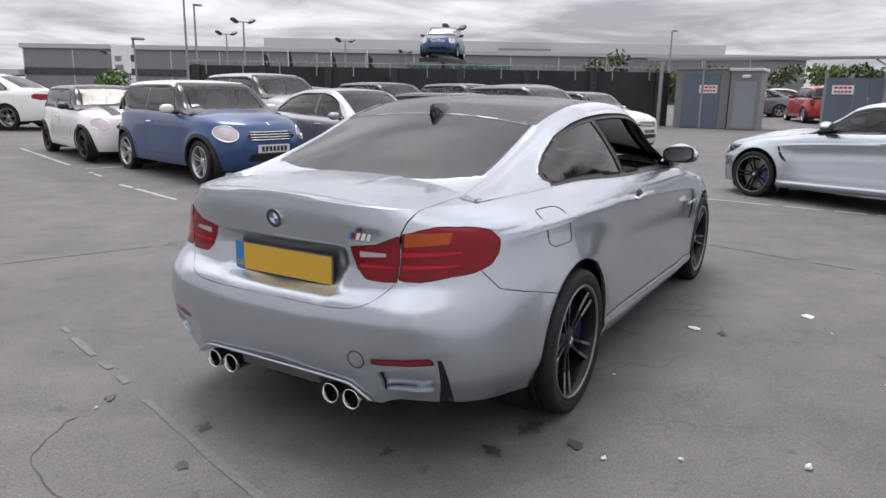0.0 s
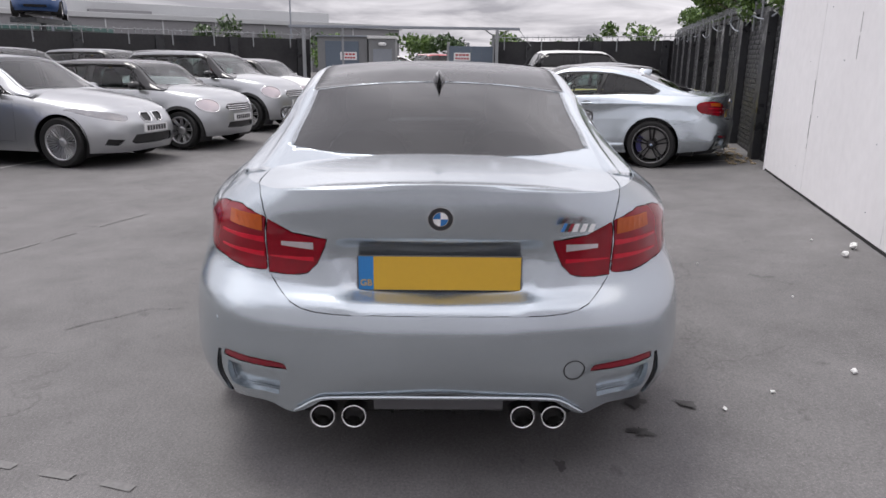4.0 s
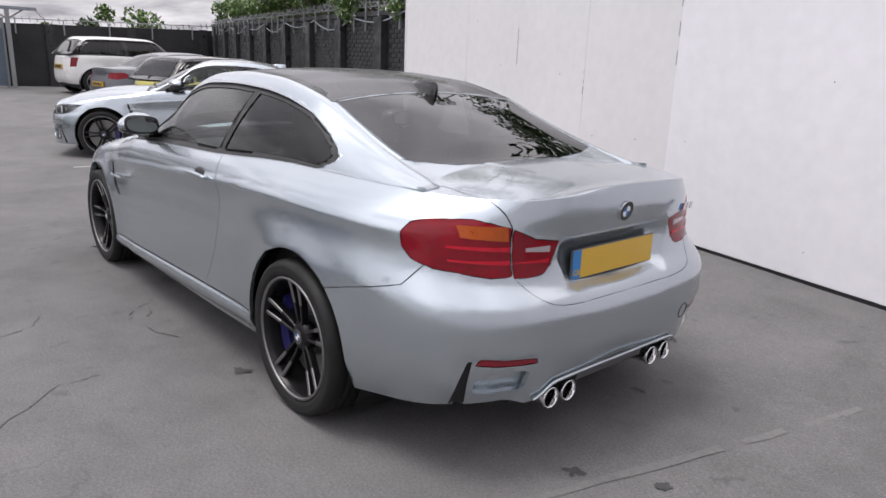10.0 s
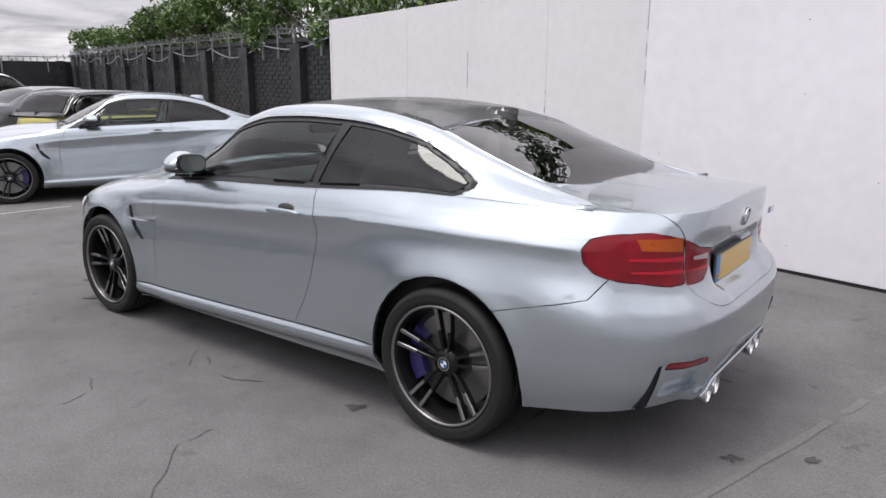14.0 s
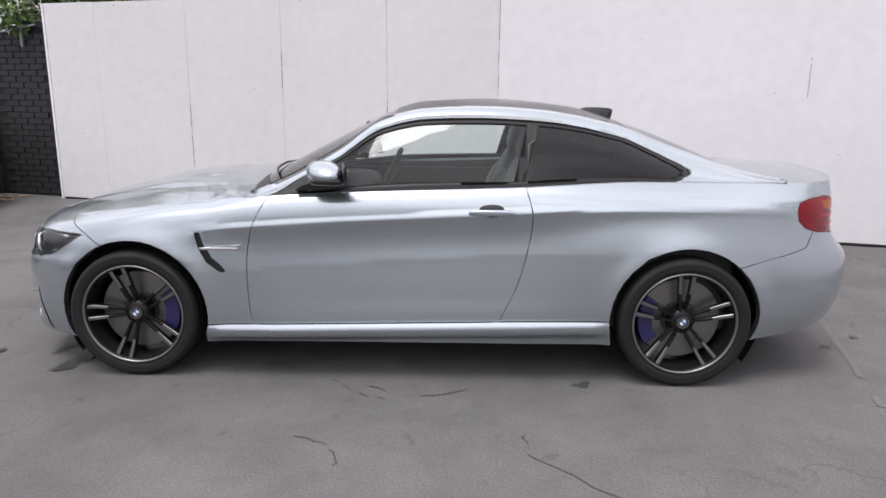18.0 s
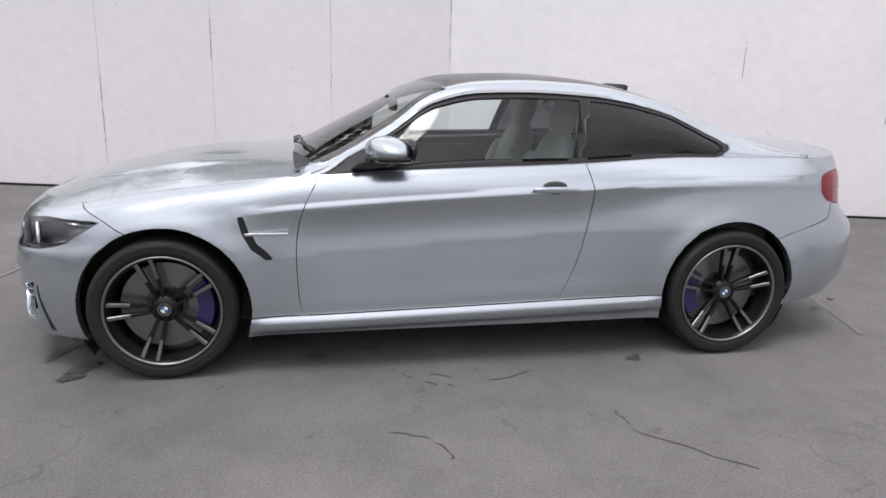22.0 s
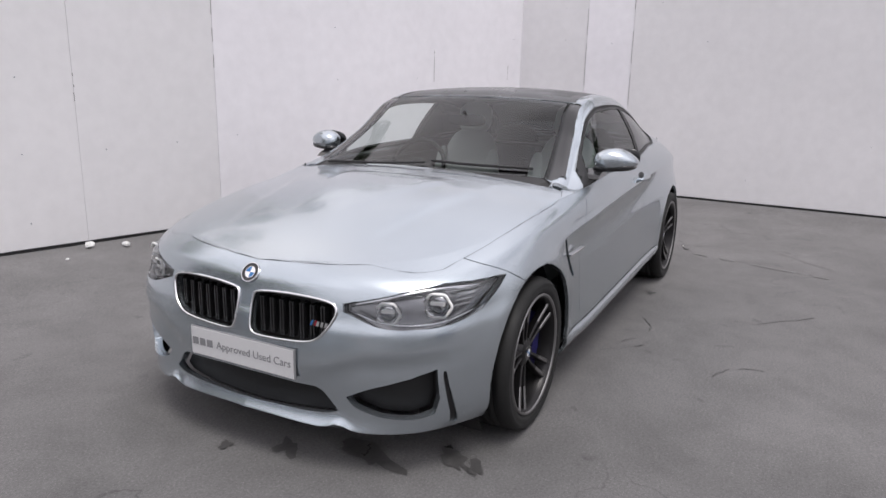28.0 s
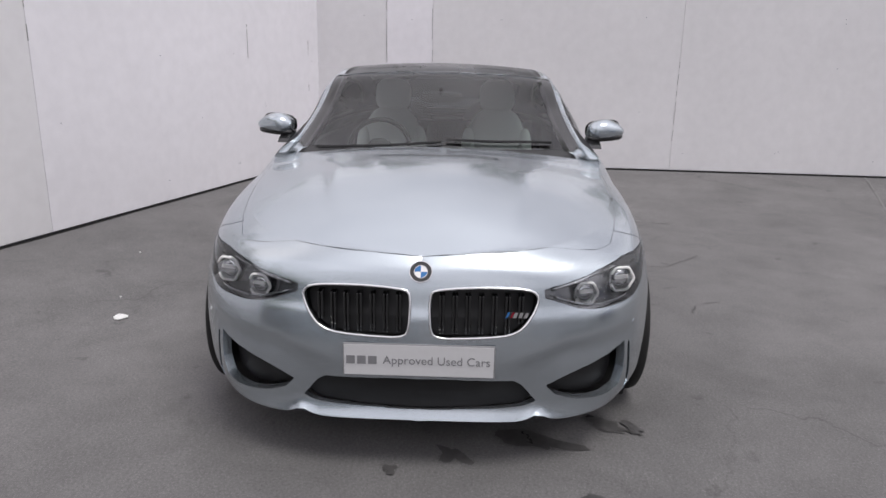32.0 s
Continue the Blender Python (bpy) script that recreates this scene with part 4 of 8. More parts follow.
def roundel_bm(r, th, y0):
    """A round badge facing +y, quartered: materials 0 rim, 1 dark ring, 2 blue, 3 white."""
    bm = bmesh.new()
    def ring(r0, r1, y, mi, a0=0, a1=360, n=40):
        k = max(int(n * (a1 - a0) / 360), 2)
        A = [math.radians(a0 + (a1 - a0) * i / k) for i in range(k + 1)]
        for p, q in zip(A, A[1:]):
            pts = [(r0 * math.cos(p), y, r0 * math.sin(p)), (r1 * math.cos(p), y, r1 * math.sin(p)), (r1 * math.cos(q), y, r1 * math.sin(q)), (r0 * math.cos(q), y, r0 * math.sin(q))]
            vs = [bm.verts.new(v) for v in (pts if r0 > 1e-6 else pts[:3])]
            f = bm.faces.new(vs[::-1])
            f.material_index = mi
    ring(r * 0.94, r, y0 + th, 0); ring(r * 0.60, r * 0.94, y0 + th * 0.8, 1); ring(r * 0.55, r * 0.60, y0 + th, 0)
    for k in range(4):
        ring(0, r * 0.55, y0 + th * 0.8, 2 + k % 2, 90 * k, 90 * k + 90)
    A = [2 * math.pi * i / 40 for i in range(40)]
    for p, q in zip(A, A[1:] + A[:1]):
        vs = [bm.verts.new((r * math.cos(a), y, r * math.sin(a))) for a, y in ((p, y0), (p, y0 + th), (q, y0 + th), (q, y0))]
        bm.faces.new(vs)
    bmesh.ops.remove_doubles(bm, verts=bm.verts, dist=1e-6)
    bmesh.ops.recalc_face_normals(bm, faces=bm.faces)
    return bm

# ---- the coupe ----
CAR_S = np.concatenate([np.linspace(0, 1, 49)[:-1], np.linspace(1, 3, 61)[:-1], np.linspace(3, 4, 53)])
CAR_V = np.concatenate([np.linspace(0, 0.985, 50), [0.995, 1.004, 1.015, 1.035], np.linspace(1.07, 2, 24)])
SHELL = Sheet(M4.ring, CAR_S, CAR_V)
CABIN = Sheet(M4.cabin, np.linspace(-1.95, 0.95, 70), np.linspace(0, 3, 31))
FLANK = lambda P: P[..., 1] > 0.5
NOSE = lambda P: (P[..., 0] > 1.5)
TAIL = lambda P: (P[..., 0] < -1.85)


def arch_line(sheet, cx, cz, r, ok=FLANK):
    pts = [(cx + r * math.cos(a), cz + r * math.sin(a)) for a in np.radians(np.linspace(-24, 204, 30))]
    L = sheet.outline("xz", pts, ok)
    return L + [(L[-1][0], -0.2), (L[0][0], -0.2)]


def at_x(body, x, tail=False):
    s = np.linspace(2.5, 4, 300) if tail else np.linspace(0, 3, 600)
    X = body.rail(len(body.rails) - 1, s)[:, 0]
    return float(np.interp(-x, -X, s))


def coupe_areas():
    F = SHELL.find
    A = []
    A.append(("arch_front", arch_line(SHELL, 1.398, 0.338, 0.384)))
    A.append(("arch_rear", arch_line(SHELL, -1.406, 0.345, 0.378)))
    L = SHELL.outline("xz", [(1.06, 0.29), (-1.10, 0.345)], FLANK)
    A.append(("sill", L + [(L[-1][0], -0.2), (L[0][0], -0.2)]))
    gill = [(1.062, 0.768), (1.040, 0.766), (1.020, 0.70), (0.985, 0.64), (0.915, 0.570), (0.945, 0.566), (1.005, 0.615), (1.045, 0.69)]
    A.append(("gill", SHELL.outline("xz", gill, FLANK)))
    front = spline([(0.66, 0.985), (0.74, 0.869), (0.79, 0.739), (0.808, 0.594), (0.80, 0.386), (0.78, 0.304)], 3)
    rear = [(0.77, 0.26), (-0.44, 0.26)] + spline([(-0.47, 0.328), (-0.56, 0.508), (-0.615, 0.715), (-0.63, 0.873), (-0.585, 1.03)], 3)
    D = SHELL.outline("xz", front + rear, FLANK)
    D = [(D[0][0], 1.2)] + D + [(D[-1][0], 1.2)]
    A.append(("door", D))
    lamp = [(0.432, 0.672), (0.55, 0.702), (0.645, 0.727), (0.735, 0.745), (0.868, 0.742), (0.860, 0.685), (0.84, 0.640), (0.78, 0.606), (0.70, 0.598), (0.60, 0.598), (0.54, 0.610), (0.48, 0.632), (0.436, 0.645)]
    A.append(("headlamp", SHELL.outline("yz", lamp, NOSE)))
    kid = spline([(0.034, 0.60), (0.038, 0.655), (0.07, 0.671), (0.20, 0.680), (0.34, 0.677), (0.400, 0.663), (0.408, 0.628), (0.375, 0.565), (0.33, 0.528), (0.25, 0.514), (0.10, 0.508), (0.048, 0.518), (0.034, 0.555)], 2)
    A.append(("kidney", SHELL.outline("yz", kid[:-1], NOSE)))
    low = [(0.0, 0.352), (0.20, 0.350), (0.335, 0.345), (0.365, 0.325), (0.415, 0.262), (0.38, 0.246), (0.2, 0.235), (0.0, 0.232)]
    L = SHELL.outline("yz", low, NOSE)
    A.append(("intake_middle", [(-0.05, L[0][1])] + L + [(-0.05, L[-1][1])]))
    sidei = [(0.452, 0.322), (0.54, 0.366), (0.65, 0.402), (0.752, 0.442), (0.760, 0.33), (0.742, 0.262), (0.68, 0.246), (0.575, 0.256), (0.49, 0.284)]
    A.append(("intake_side", SHELL.outline("yz", sidei, NOSE)))
    A.append(("blade_slot", SHELL.outline("yz", [(0.770, 0.436), (0.776, 0.436), (0.790, 0.212), (0.775, 0.212)], NOSE)))
    o = SHELL.outline("yz", [(0.557, 0.930), (0.557, 0.76), (0.63, 0.758), (0.70, 0.772)], TAIL)
    o += SHELL.outline("xz", [(-2.10, 0.782), (-2.02, 0.805), (-1.975, 0.845), (-1.965, 0.895), (-1.985, 0.930), (-2.04, 0.948)], FLANK)
    o += SHELL.outline("yz", [(0.655, 0.957)], TAIL)
    A.append(("lamp_outer", o))
    A.append(("lamp_inner", SHELL.outline("yz", [(0.357, 0.868), (0.365, 0.845), (0.39, 0.79), (0.425, 0.757), (0.47, 0.750), (0.551, 0.755), (0.551, 0.925), (0.47, 0.888)], TAIL)))
    A.append(("reflector", SHELL.outline("yz", [(0.492, 0.452), (0.502, 0.472), (0.705, 0.492), (0.715, 0.468), (0.60, 0.455)], TAIL)))
    A.append(("side_vent", SHELL.outline("yz", [(0.727, 0.480), (0.737, 0.480), (0.742, 0.292), (0.706, 0.285)], TAIL)))
    A.append(("recess", SHELL.outline("yz", [(0.515, 0.418), (0.60, 0.438), (0.702, 0.448), (0.700, 0.352), (0.66, 0.345), (0.53, 0.345)], TAIL)))
    # bonnet
    s0 = at_x(M4, 1.80)
    lead = SHELL.outline("xy", spline([(2.034, 0.0), (2.030, 0.25), (1.995, 0.45), (1.945, 0.62), (1.86, 0.700)], 3), lambda P: (P[..., 0] > 0.5) & (P[..., 2] > 0.70))
    lead = [(-0.05, 0.992), (0.16, 0.992), (0.29, 0.986)] + [p for p in lead if p[0] > 0.33]
    sideh = SHELL.outline("xy", spline([(1.86, 0.700), (1.66, 0.752), (1.4, 0.790), (1.1, 0.815), (0.92, 0.822), (0.83, 0.80), (0.79, 0.74)], 3), lambda P: (P[..., 0] > 0.5) & (P[..., 2] > 0.70))
    A.append(("bonnet", [(-0.05, 2.2)] + lead + sideh + [(sideh[-1][0], 2.2)]))
    # boot lid
    top = SHELL.outline("xy", [(-1.72, 0.612), (-1.85, 0.612), (-2.0, 0.607), (-2.14, 0.600)], lambda P: (P[..., 0] < -1.5) & (P[..., 2] > 0.95))
    back = SHELL.outline("yz", spline([(0.582, 1.0), (0.556, 0.93), (0.554, 0.80), (0.548, 0.755), (0.50, 0.70), (0.44, 0.662), (0.33, 0.645), (0.15, 0.640), (0.0, 0.640)], 2), TAIL)
    A.append(("boot_lid", [(top[0][0], 2.2)] + top + back + [(4.1, back[-1][1]), (4.1, 2.2)]))
    hl, ar = F("yz", (0.868, 0.748), NOSE), F("xz", (1.54, 0.69), FLANK)
    A.append(("bumper_front", [(-0.05, -0.2), (-0.05, 2.2), (s0, 2.2), (s0, 1.02), hl, ar, (F("xz", (1.42, 0.60), FLANK)[0], -0.2)]))
    p1, p2, p3, p4 = F("yz", (0.54, 0.79), TAIL), F("yz", (0.69, 0.81), TAIL), F("xz", (-2.08, 0.81), FLANK), F("xz", (-2.014, 0.716), FLANK)
    p5, p6 = F("xz", (-1.81, 0.664), FLANK), F("xz", (-1.58, 0.608), FLANK)
    A.append(("bumper_rear", [(4.1, -0.2), (4.1, 0.70), p1, p2, p3, p4, p5, p6, (F("xz", (-1.45, 0.55), FLANK)[0], -0.2)]))
    return A


def coupe_cabin_areas():
    A = [("door_glass", [(0.50, 0.13), (0.475, 0.62), (0.40, 0.84), (0.25, 0.875), (-0.605, 0.875), (-0.535, 0.09)]),
         ("quarter_glass", [(-0.665, 0.875), (-0.9, 0.875), (-1.12, 0.84), (-1.26, 0.74), (-1.35, 0.60), (-1.39, 0.46), (-1.375, 0.27), (-1.33, 0.12), (-0.59, 0.09)]),
         ("window_frame", [(0.70, 0.02), (0.64, 0.55), (0.57, 0.90), (0.3, 0.945), (-0.9, 0.945), (-1.13, 0.915), (-1.29, 0.82), (-1.39, 0.67), (-1.435, 0.50), (-1.43, 0.32), (-1.38, 0.10), (-1.35, 0.025)]),
         ("screen_border", [(0.088, 2.06), (0.078, 1.42), (0.20, 1.40), (0.45, 1.36), (0.66, 1.30), (0.735, 2.06)]),
         ("windscreen", [(0.100, 3.1), (0.098, 2.6), (0.080, 2.06), (0.73, 2.06), (0.79, 2.35), (0.845, 2.7), (0.86, 3.1)]),
         ("cowl", [(0.73, 2.06), (0.79, 2.35), (0.845, 2.7), (0.86, 3.1), (1.0, 3.1), (1.0, 2.0), (0.75, 2.0)]),
         ("roof_panel", [(0.092, 3.1), (0.090, 2.6), (0.072, 2.0), (-1.135, 2.0), (-1.115, 2.6), (-1.11, 3.1)]),
         ("rear_window", [(-1.125, 3.1), (-1.130, 2.6), (-1.15, 2.04), (-1.69, 2.05), (-1.745, 2.25), (-1.785, 2.7), (-1.79, 3.1)])]
    return A


def on_skin(sheet, a, b, side=1):
    """Place and turn at a point of a skin: local +y looks out, local z up."""
    h = 0.02
    p = sheet.f(np.array([a]), np.array([b]))[0]
    u = (sheet.f(np.array([min(a + h, sheet.A.max())]), np.array([b])) - sheet.f(np.array([max(a - h, sheet.A.min())]), np.array([b])))[0]
    v = (sheet.f(np.array([a]), np.array([b + h])) - sheet.f(np.array([a]), np.array([b - h])))[0]
    u, v = Vector(u), Vector(v)
    if abs(p[1]) < 1e-3:
        u = Vector((0, 1, 0)) if p[0] > 0 else Vector((0, -1, 0))
    n = u.cross(v).normalized()
    if n.dot(Vector((p[0] * 0.3, p[1], p[2] - 0.5))) < 0:
        n = -n
    if side < 0:
        n.y, p = -n.y, p * np.array([1, -1, 1])
    x = n.cross(Vector((0, 0, 1))).normalized()
    z = x.cross(n).normalized()
    M = Matrix((x, n, z)).transposed().to_4x4()
    M.translation = Vector(p)
    return M


def superbox(bm, c, r, n=3.2, nu=20, nv=12, fn=None):
    """A rounded solid."""
    sp = lambda q, e: math.copysign(abs(q) ** e, q)
    rows = []
    for i in range(nv + 1):
        ph = -math.pi / 2 + math.pi * i / nv
        row = []
        for k in range(nu):
            th = 2 * math.pi * k / nu
            p = Vector((sp(math.cos(ph), 2 / n) * sp(math.cos(th), 2 / n), sp(math.cos(ph), 2 / n) * sp(math.sin(th), 2 / n), sp(math.sin(ph), 2 / n)))
            p = Vector((c[0] + r[0] * p.x, c[1] + r[1] * p.y, c[2] + r[2] * p.z))
            row.append(bm.verts.new(fn(p) if fn else p))
        rows.append(row)
    for A, B in zip(rows, rows[1:]):
        for k in range(nu):
            bm.faces.new((A[k], A[(k + 1) % nu], B[(k + 1) % nu], B[k]))
    bmesh.ops.remove_doubles(bm, verts=bm.verts, dist=1e-5)
    return bm


def text_on(name, body, size, m, material, parent, label=""):
    cu = bpy.data.curves.new(name, "FONT")
    cu.body, cu.size, cu.extrude, cu.align_x, cu.align_y = body, size, 0.0008, "CENTER", "CENTER"
    cu.materials.append(material)
    ob = new(name, cu)
    ob.parent = parent
    ob.matrix_basis = m
    if label:
        ob["label"] = label
    return ob


def seat(parent, x, y, material, back=True):
    s = thing("seat")
    s.parent = parent
    bm = superbox(bmesh.new(), (x + 0.05, y, 0.50), (0.27, 0.25, 0.09), 3.5)
    part("cushion", bm, material, s, smooth=True)
    lean = Matrix.Translation((x - 0.18, y, 0.52)) @ Matrix.Rotation(radians(-17), 4, "Y")
    part("backrest", superbox(bmesh.new(), (0, 0, 0.30), (0.075, 0.235, 0.33), 3.5, fn=lambda p: lean @ Vector((p.x, p.y * (1 - 0.25 * max(p.z - 0.3, 0) / 0.33), p.z))), material, s, smooth=True)
    for k in (-1, 1):
        part("bolster", superbox(bmesh.new(), (0.05, 0.20 * k, 0.24), (0.06, 0.05, 0.24), 2.6, fn=lambda p: lean @ p), material, s, smooth=True)
    if back:
        part("headrest", superbox(bmesh.new(), (0.02, 0, 0.71), (0.055, 0.125, 0.115), 3.0, fn=lambda p: lean @ p), material, s, smooth=True)
    return s


def coupe(name, m, roof_m, spoke_m, full=True, frame_m=None):
    car = thing(name, m)
    areas = coupe_areas()
    cuts = SHELL.cut(areas, gone=lambda a, b: b > 1.04 and at80 < a < at170)
    S, C = (1, -1), CABIN.cut(coupe_cabin_areas())
    C["rest"] = [f for f in C["rest"] if sum(p[0] for p in f) / len(f) < 0.80]
    C["cowl"] = [f for f in C["cowl"] if sum(p[0] for p in f) / len(f) < 0.88]
    for key, nm in (("bonnet", "bonnet"), ("boot_lid", "boot_lid"), ("bumper_front", "front_bumper"), ("bumper_rear", "rear_bumper")):
        panel(nm, SHELL, cuts[key], M_SILVER, car, S, depth=0.035 if "bumper" in nm else 0.014)
    inner = [f for k in ("bonnet", "boot_lid", "bumper_front", "bumper_rear", "rest", "door", "sill", "lamp_outer", "lamp_inner", "reflector") for f in cuts[k]]
    panel("inner_shell", SHELL, inner, M_BLACK, car, S, "dark inner shell behind the panel gaps", gap=0.0, depth=0, sink=0.022)
    fend = [f for f in cuts["rest"] if sum(p[0] for p in f) / len(f) < 1.75]
    quar = [f for f in cuts["rest"] if sum(p[0] for p in f) / len(f) >= 1.75]
    for sg in S:
        panel("front_wing", SHELL, fend, M_SILVER, car, (sg,))
        panel("rear_quarter", SHELL, quar, M_SILVER, car, (sg,))
        d = panel("door", SHELL, cuts["door"], M_SILVER, car, (sg,))
        panel("sill", SHELL, cuts["sill"], M_SILVER, car, (sg,))
        panel("roof_rail", CABIN, C["rest"], M_SILVER if roof_m is M_CARBON else roof_m, car, (sg,), gap=0.0)
        panel("window_frame", CABIN, C["window_frame"], frame_m or M_BLACK, car, (sg,), "black window surround", gap=0.0, sink=0.001)
        if not (full and sg < 0):
            panel("door_glass", CABIN, C["door_glass"], M_GLASS, car, (sg,), "green tinted side window", gap=0, depth=0, sink=0.006)
        panel("quarter_glass", CABIN, C["quarter_glass"], M_PRIVACY, car, (sg,), "dark tinted quarter window", gap=0, depth=0, sink=0.006)
        lens = panel("headlamp_cover", SHELL, cuts["headlamp"], M_LAMPGLASS, car, (sg,), "clear headlamp cover", gap=0.002, depth=0.006)
        bowl = panel("headlamp_housing", SHELL, cuts["headlamp"], M_LAMPBOWL, car, (sg,), "bright headlamp housing", gap=0, depth=0, sink=0.045)
        for yy, zz, rr in ((0.590, 0.646, 0.044), (0.735, 0.671, 0.049)):
            a, b = SHELL.find("yz", (yy, zz), NOSE)
            M = on_skin(SHELL, a, b, sg)
            M = Matrix.Translation(M.translation) @ pose(0, 0, 0, 0, 0, -90 + 18 * sg)
            ring = bmesh.new()
            hexa = [(math.cos(t) * (1 + 0.05 * math.cos(6 * t)), math.sin(t) * (1 + 0.05 * math.cos(6 * t))) for t in np.linspace(0.5, 5.8, 40)]
            tube(ring, [M @ Vector((rr * c, -0.016, rr * s * 0.92)) for c, s in hexa], 0.0055, 6)
            part("light_ring", ring, M_LEDRING, lens, "white light ring", smooth=True)
            bm = bmesh.new()
            lathe(bm, [(0.0, -0.026), (rr * 0.45, -0.022), (rr * 0.62, -0.026), (rr * 0.66, -0.034), (rr * 1.0, -0.024)], "y", 28, M)
            part("projector", bm, M_REFLBOWL, lens, smooth=True)
            bm = bmesh.new()
            box(bm, -rr * 0.55, rr * 0.55, -0.024, -0.015, rr * 0.02, rr * 0.28, m=M)
            part("light_bar", bm, M_LEDRING, lens)
        for k in range(4):
            a, b = SHELL.find("yz", (0.812 + 0.004 * k, 0.672 + 0.017 * k), NOSE)
            a0, b0 = SHELL.find("yz", (0.775, 0.668 + 0.017 * k), NOSE)
            p, q = SHELL.f(np.array([a]), np.array([b]))[0], SHELL.f(np.array([a0]), np.array([b0]))[0]
            off = np.array([-0.012, -0.006, 0])
            bm = bmesh.new()
            tube(bm, [((p + off) * np.array([1, sg, 1])), ((q + off) * np.array([1, sg, 1]))], 0.006, 6)
            part("light_bar", bm, M_REFLBOWL, lens)
        for line, rad in (([(0.46, 0.668), (0.55, 0.690), (0.645, 0.714), (0.74, 0.728), (0.845, 0.724)], 0.0075), ([(0.47, 0.645), (0.55, 0.619), (0.62, 0.608), (0.70, 0.608), (0.77, 0.617), (0.835, 0.652)], 0.0045)):
            pts = []
            for yz in spline(line, 3):
                p = SHELL.f(*[np.array([c]) for c in SHELL.find("yz", yz, NOSE)])[0]
                pts.append(((p[0] - 0.012) , sg * (p[1] - 0.004), p[2]))
            part("light_trim", tube(bmesh.new(), pts, rad, 6), M_REFLBOWL, lens, "bright trim inside the headlamp", smooth=True)
        panel("kidney_recess", SHELL, cuts["kidney"], M_BLACK, car, (sg,), "black grille recess", gap=0, depth=0, sink=0.055)
        fr = frame_of([dict(areas)["kidney"]], SHELL, sg, 0.009)
        g = part("kidney_grille_frame", fr, M_CHROME, car, "chrome grille frame", smooth=True)
        for k in range(7):
            y = 0.075 + 0.046 * k
            zt, zb = 0.652, (0.512 if y < 0.31 else 0.55)
            bm = bmesh.new()
            for dy in (-0.006, 0.006):
                a, b = SHELL.find("yz", (y + dy, 0.60), NOSE)
                p = SHELL.f(np.array([a]), np.array([b]))[0]
                box(bm, p[0] - 0.055, p[0] - 0.012, sg * (y + dy) - 0.004, sg * (y + dy) + 0.004, zb, zt, 0.002)
            part("grille_bar", bm, M_GLOSSBLACK, g)
        panel("side_intake", SHELL, cuts["intake_side"], M_BLACK, car, (sg,), "black air intake", gap=0, depth=0, sink=0.06)
        panel("blade_slot", SHELL, cuts["blade_slot"], M_BLACK, car, (sg,), "black slot in the bumper corner", gap=0, depth=0, sink=0.008)
        panel("outer_tail_lamp", SHELL, cuts["lamp_outer"], M_REDLENS, car, (sg,), "glossy red tail lamp", gap=0.0025)
        panel("inner_tail_lamp", SHELL, cuts["lamp_inner"], M_REDLENS, car, (sg,), "glossy red tail lamp on the boot lid", gap=0.0025)
        panel("reflector", SHELL, cuts["reflector"], M_REFLECTOR, car, (sg,), "dark red reflector strip", gap=0.003)
        panel("bumper_recess", SHELL, cuts["recess"], M_SILVER, car, (sg,), gap=0, depth=0, sink=0.030)
        panel("side_vent", SHELL, cuts["side_vent"], M_BLACK, car, (sg,), "black vent in the bumper corner", gap=0, depth=0, sink=0.01)
        panel("wing_vent", SHELL, cuts["gill"], M_BLACK, car, (sg,), "black vent behind the wheel", gap=0, depth=0, sink=0.02)
        # blade across the wing vent
        bm = bmesh.new()
        box(bm, 0.84, 1.035, sg * 0.926 - 0.010, sg * 0.926 + 0.010, 0.683, 0.697, 0.003)
        part("vent_blade", bm, M_CHROME, car, "bright metal vent blade")
        # amber and clear strips of the tail lamps
        for (y0, y1, z0, z1, mm, nm) in ((0.57, 0.700, 0.885, 0.935, M_AMBER, "indicator"), (0.40, 0.505, 0.835, 0.858, M_CLEAR, "reversing_light"), (0.40, 0.545, 0.796, 0.810, M_BRIGHTRED, "lamp_strip"), (0.565, 0.735, 0.848, 0.866, M_BRIGHTRED, "lamp_strip"), (0.565, 0.735, 0.802, 0.818, M_BRIGHTRED, "lamp_strip")):
            rows = []
            bm = bmesh.new()
            for t in np.linspace(0, 1, 7):
                y = y0 + (y1 - y0) * t
                a0, b0 = SHELL.find("yz", (y, z0 + 0.010 * t), TAIL)
                a1, b1 = SHELL.find("yz", (y, z1), TAIL)
                r = []
                for a, b in ((a0, b0), (a1, b1)):
                    p = SHELL.f(np.array([a]), np.array([b]))[0]
                    r.append(bm.verts.new((p[0] - 0.0022, sg * (p[1] + 0.0015), p[2])))
                rows.append(r)
            for P0, P1 in zip(rows, rows[1:]):
                bm.faces.new((P0[0], P1[0], P1[1], P0[1]))
            bmesh.ops.recalc_face_normals(bm, faces=bm.faces)
            ret = bmesh.ops.extrude_face_region(bm, geom=list(bm.faces))
            for v in ret["geom"]:
                if isinstance(v, bmesh.types.BMVert):
                    v.co.x += 0.006
            bmesh.ops.recalc_face_normals(bm, faces=bm.faces)
            part(nm, bm, mm, car, {"indicator": "amber lamp strip", "reversing_light": "clear lamp strip"}.get(nm, "brighter red lamp strip"))
        mirror(car, sg)
        handle(car, sg)
    for sg in S:
        panel("screen_border", CABIN, C["screen_border"], M_GLOSSBLACK, car, (sg,), "black border of the windscreen", gap=0, depth=0.006, sink=0.001)
    panel("windscreen", CABIN, C["windscreen"], M_SCREEN, car, S, "clear windscreen", gap=0, depth=0, sink=0.002)
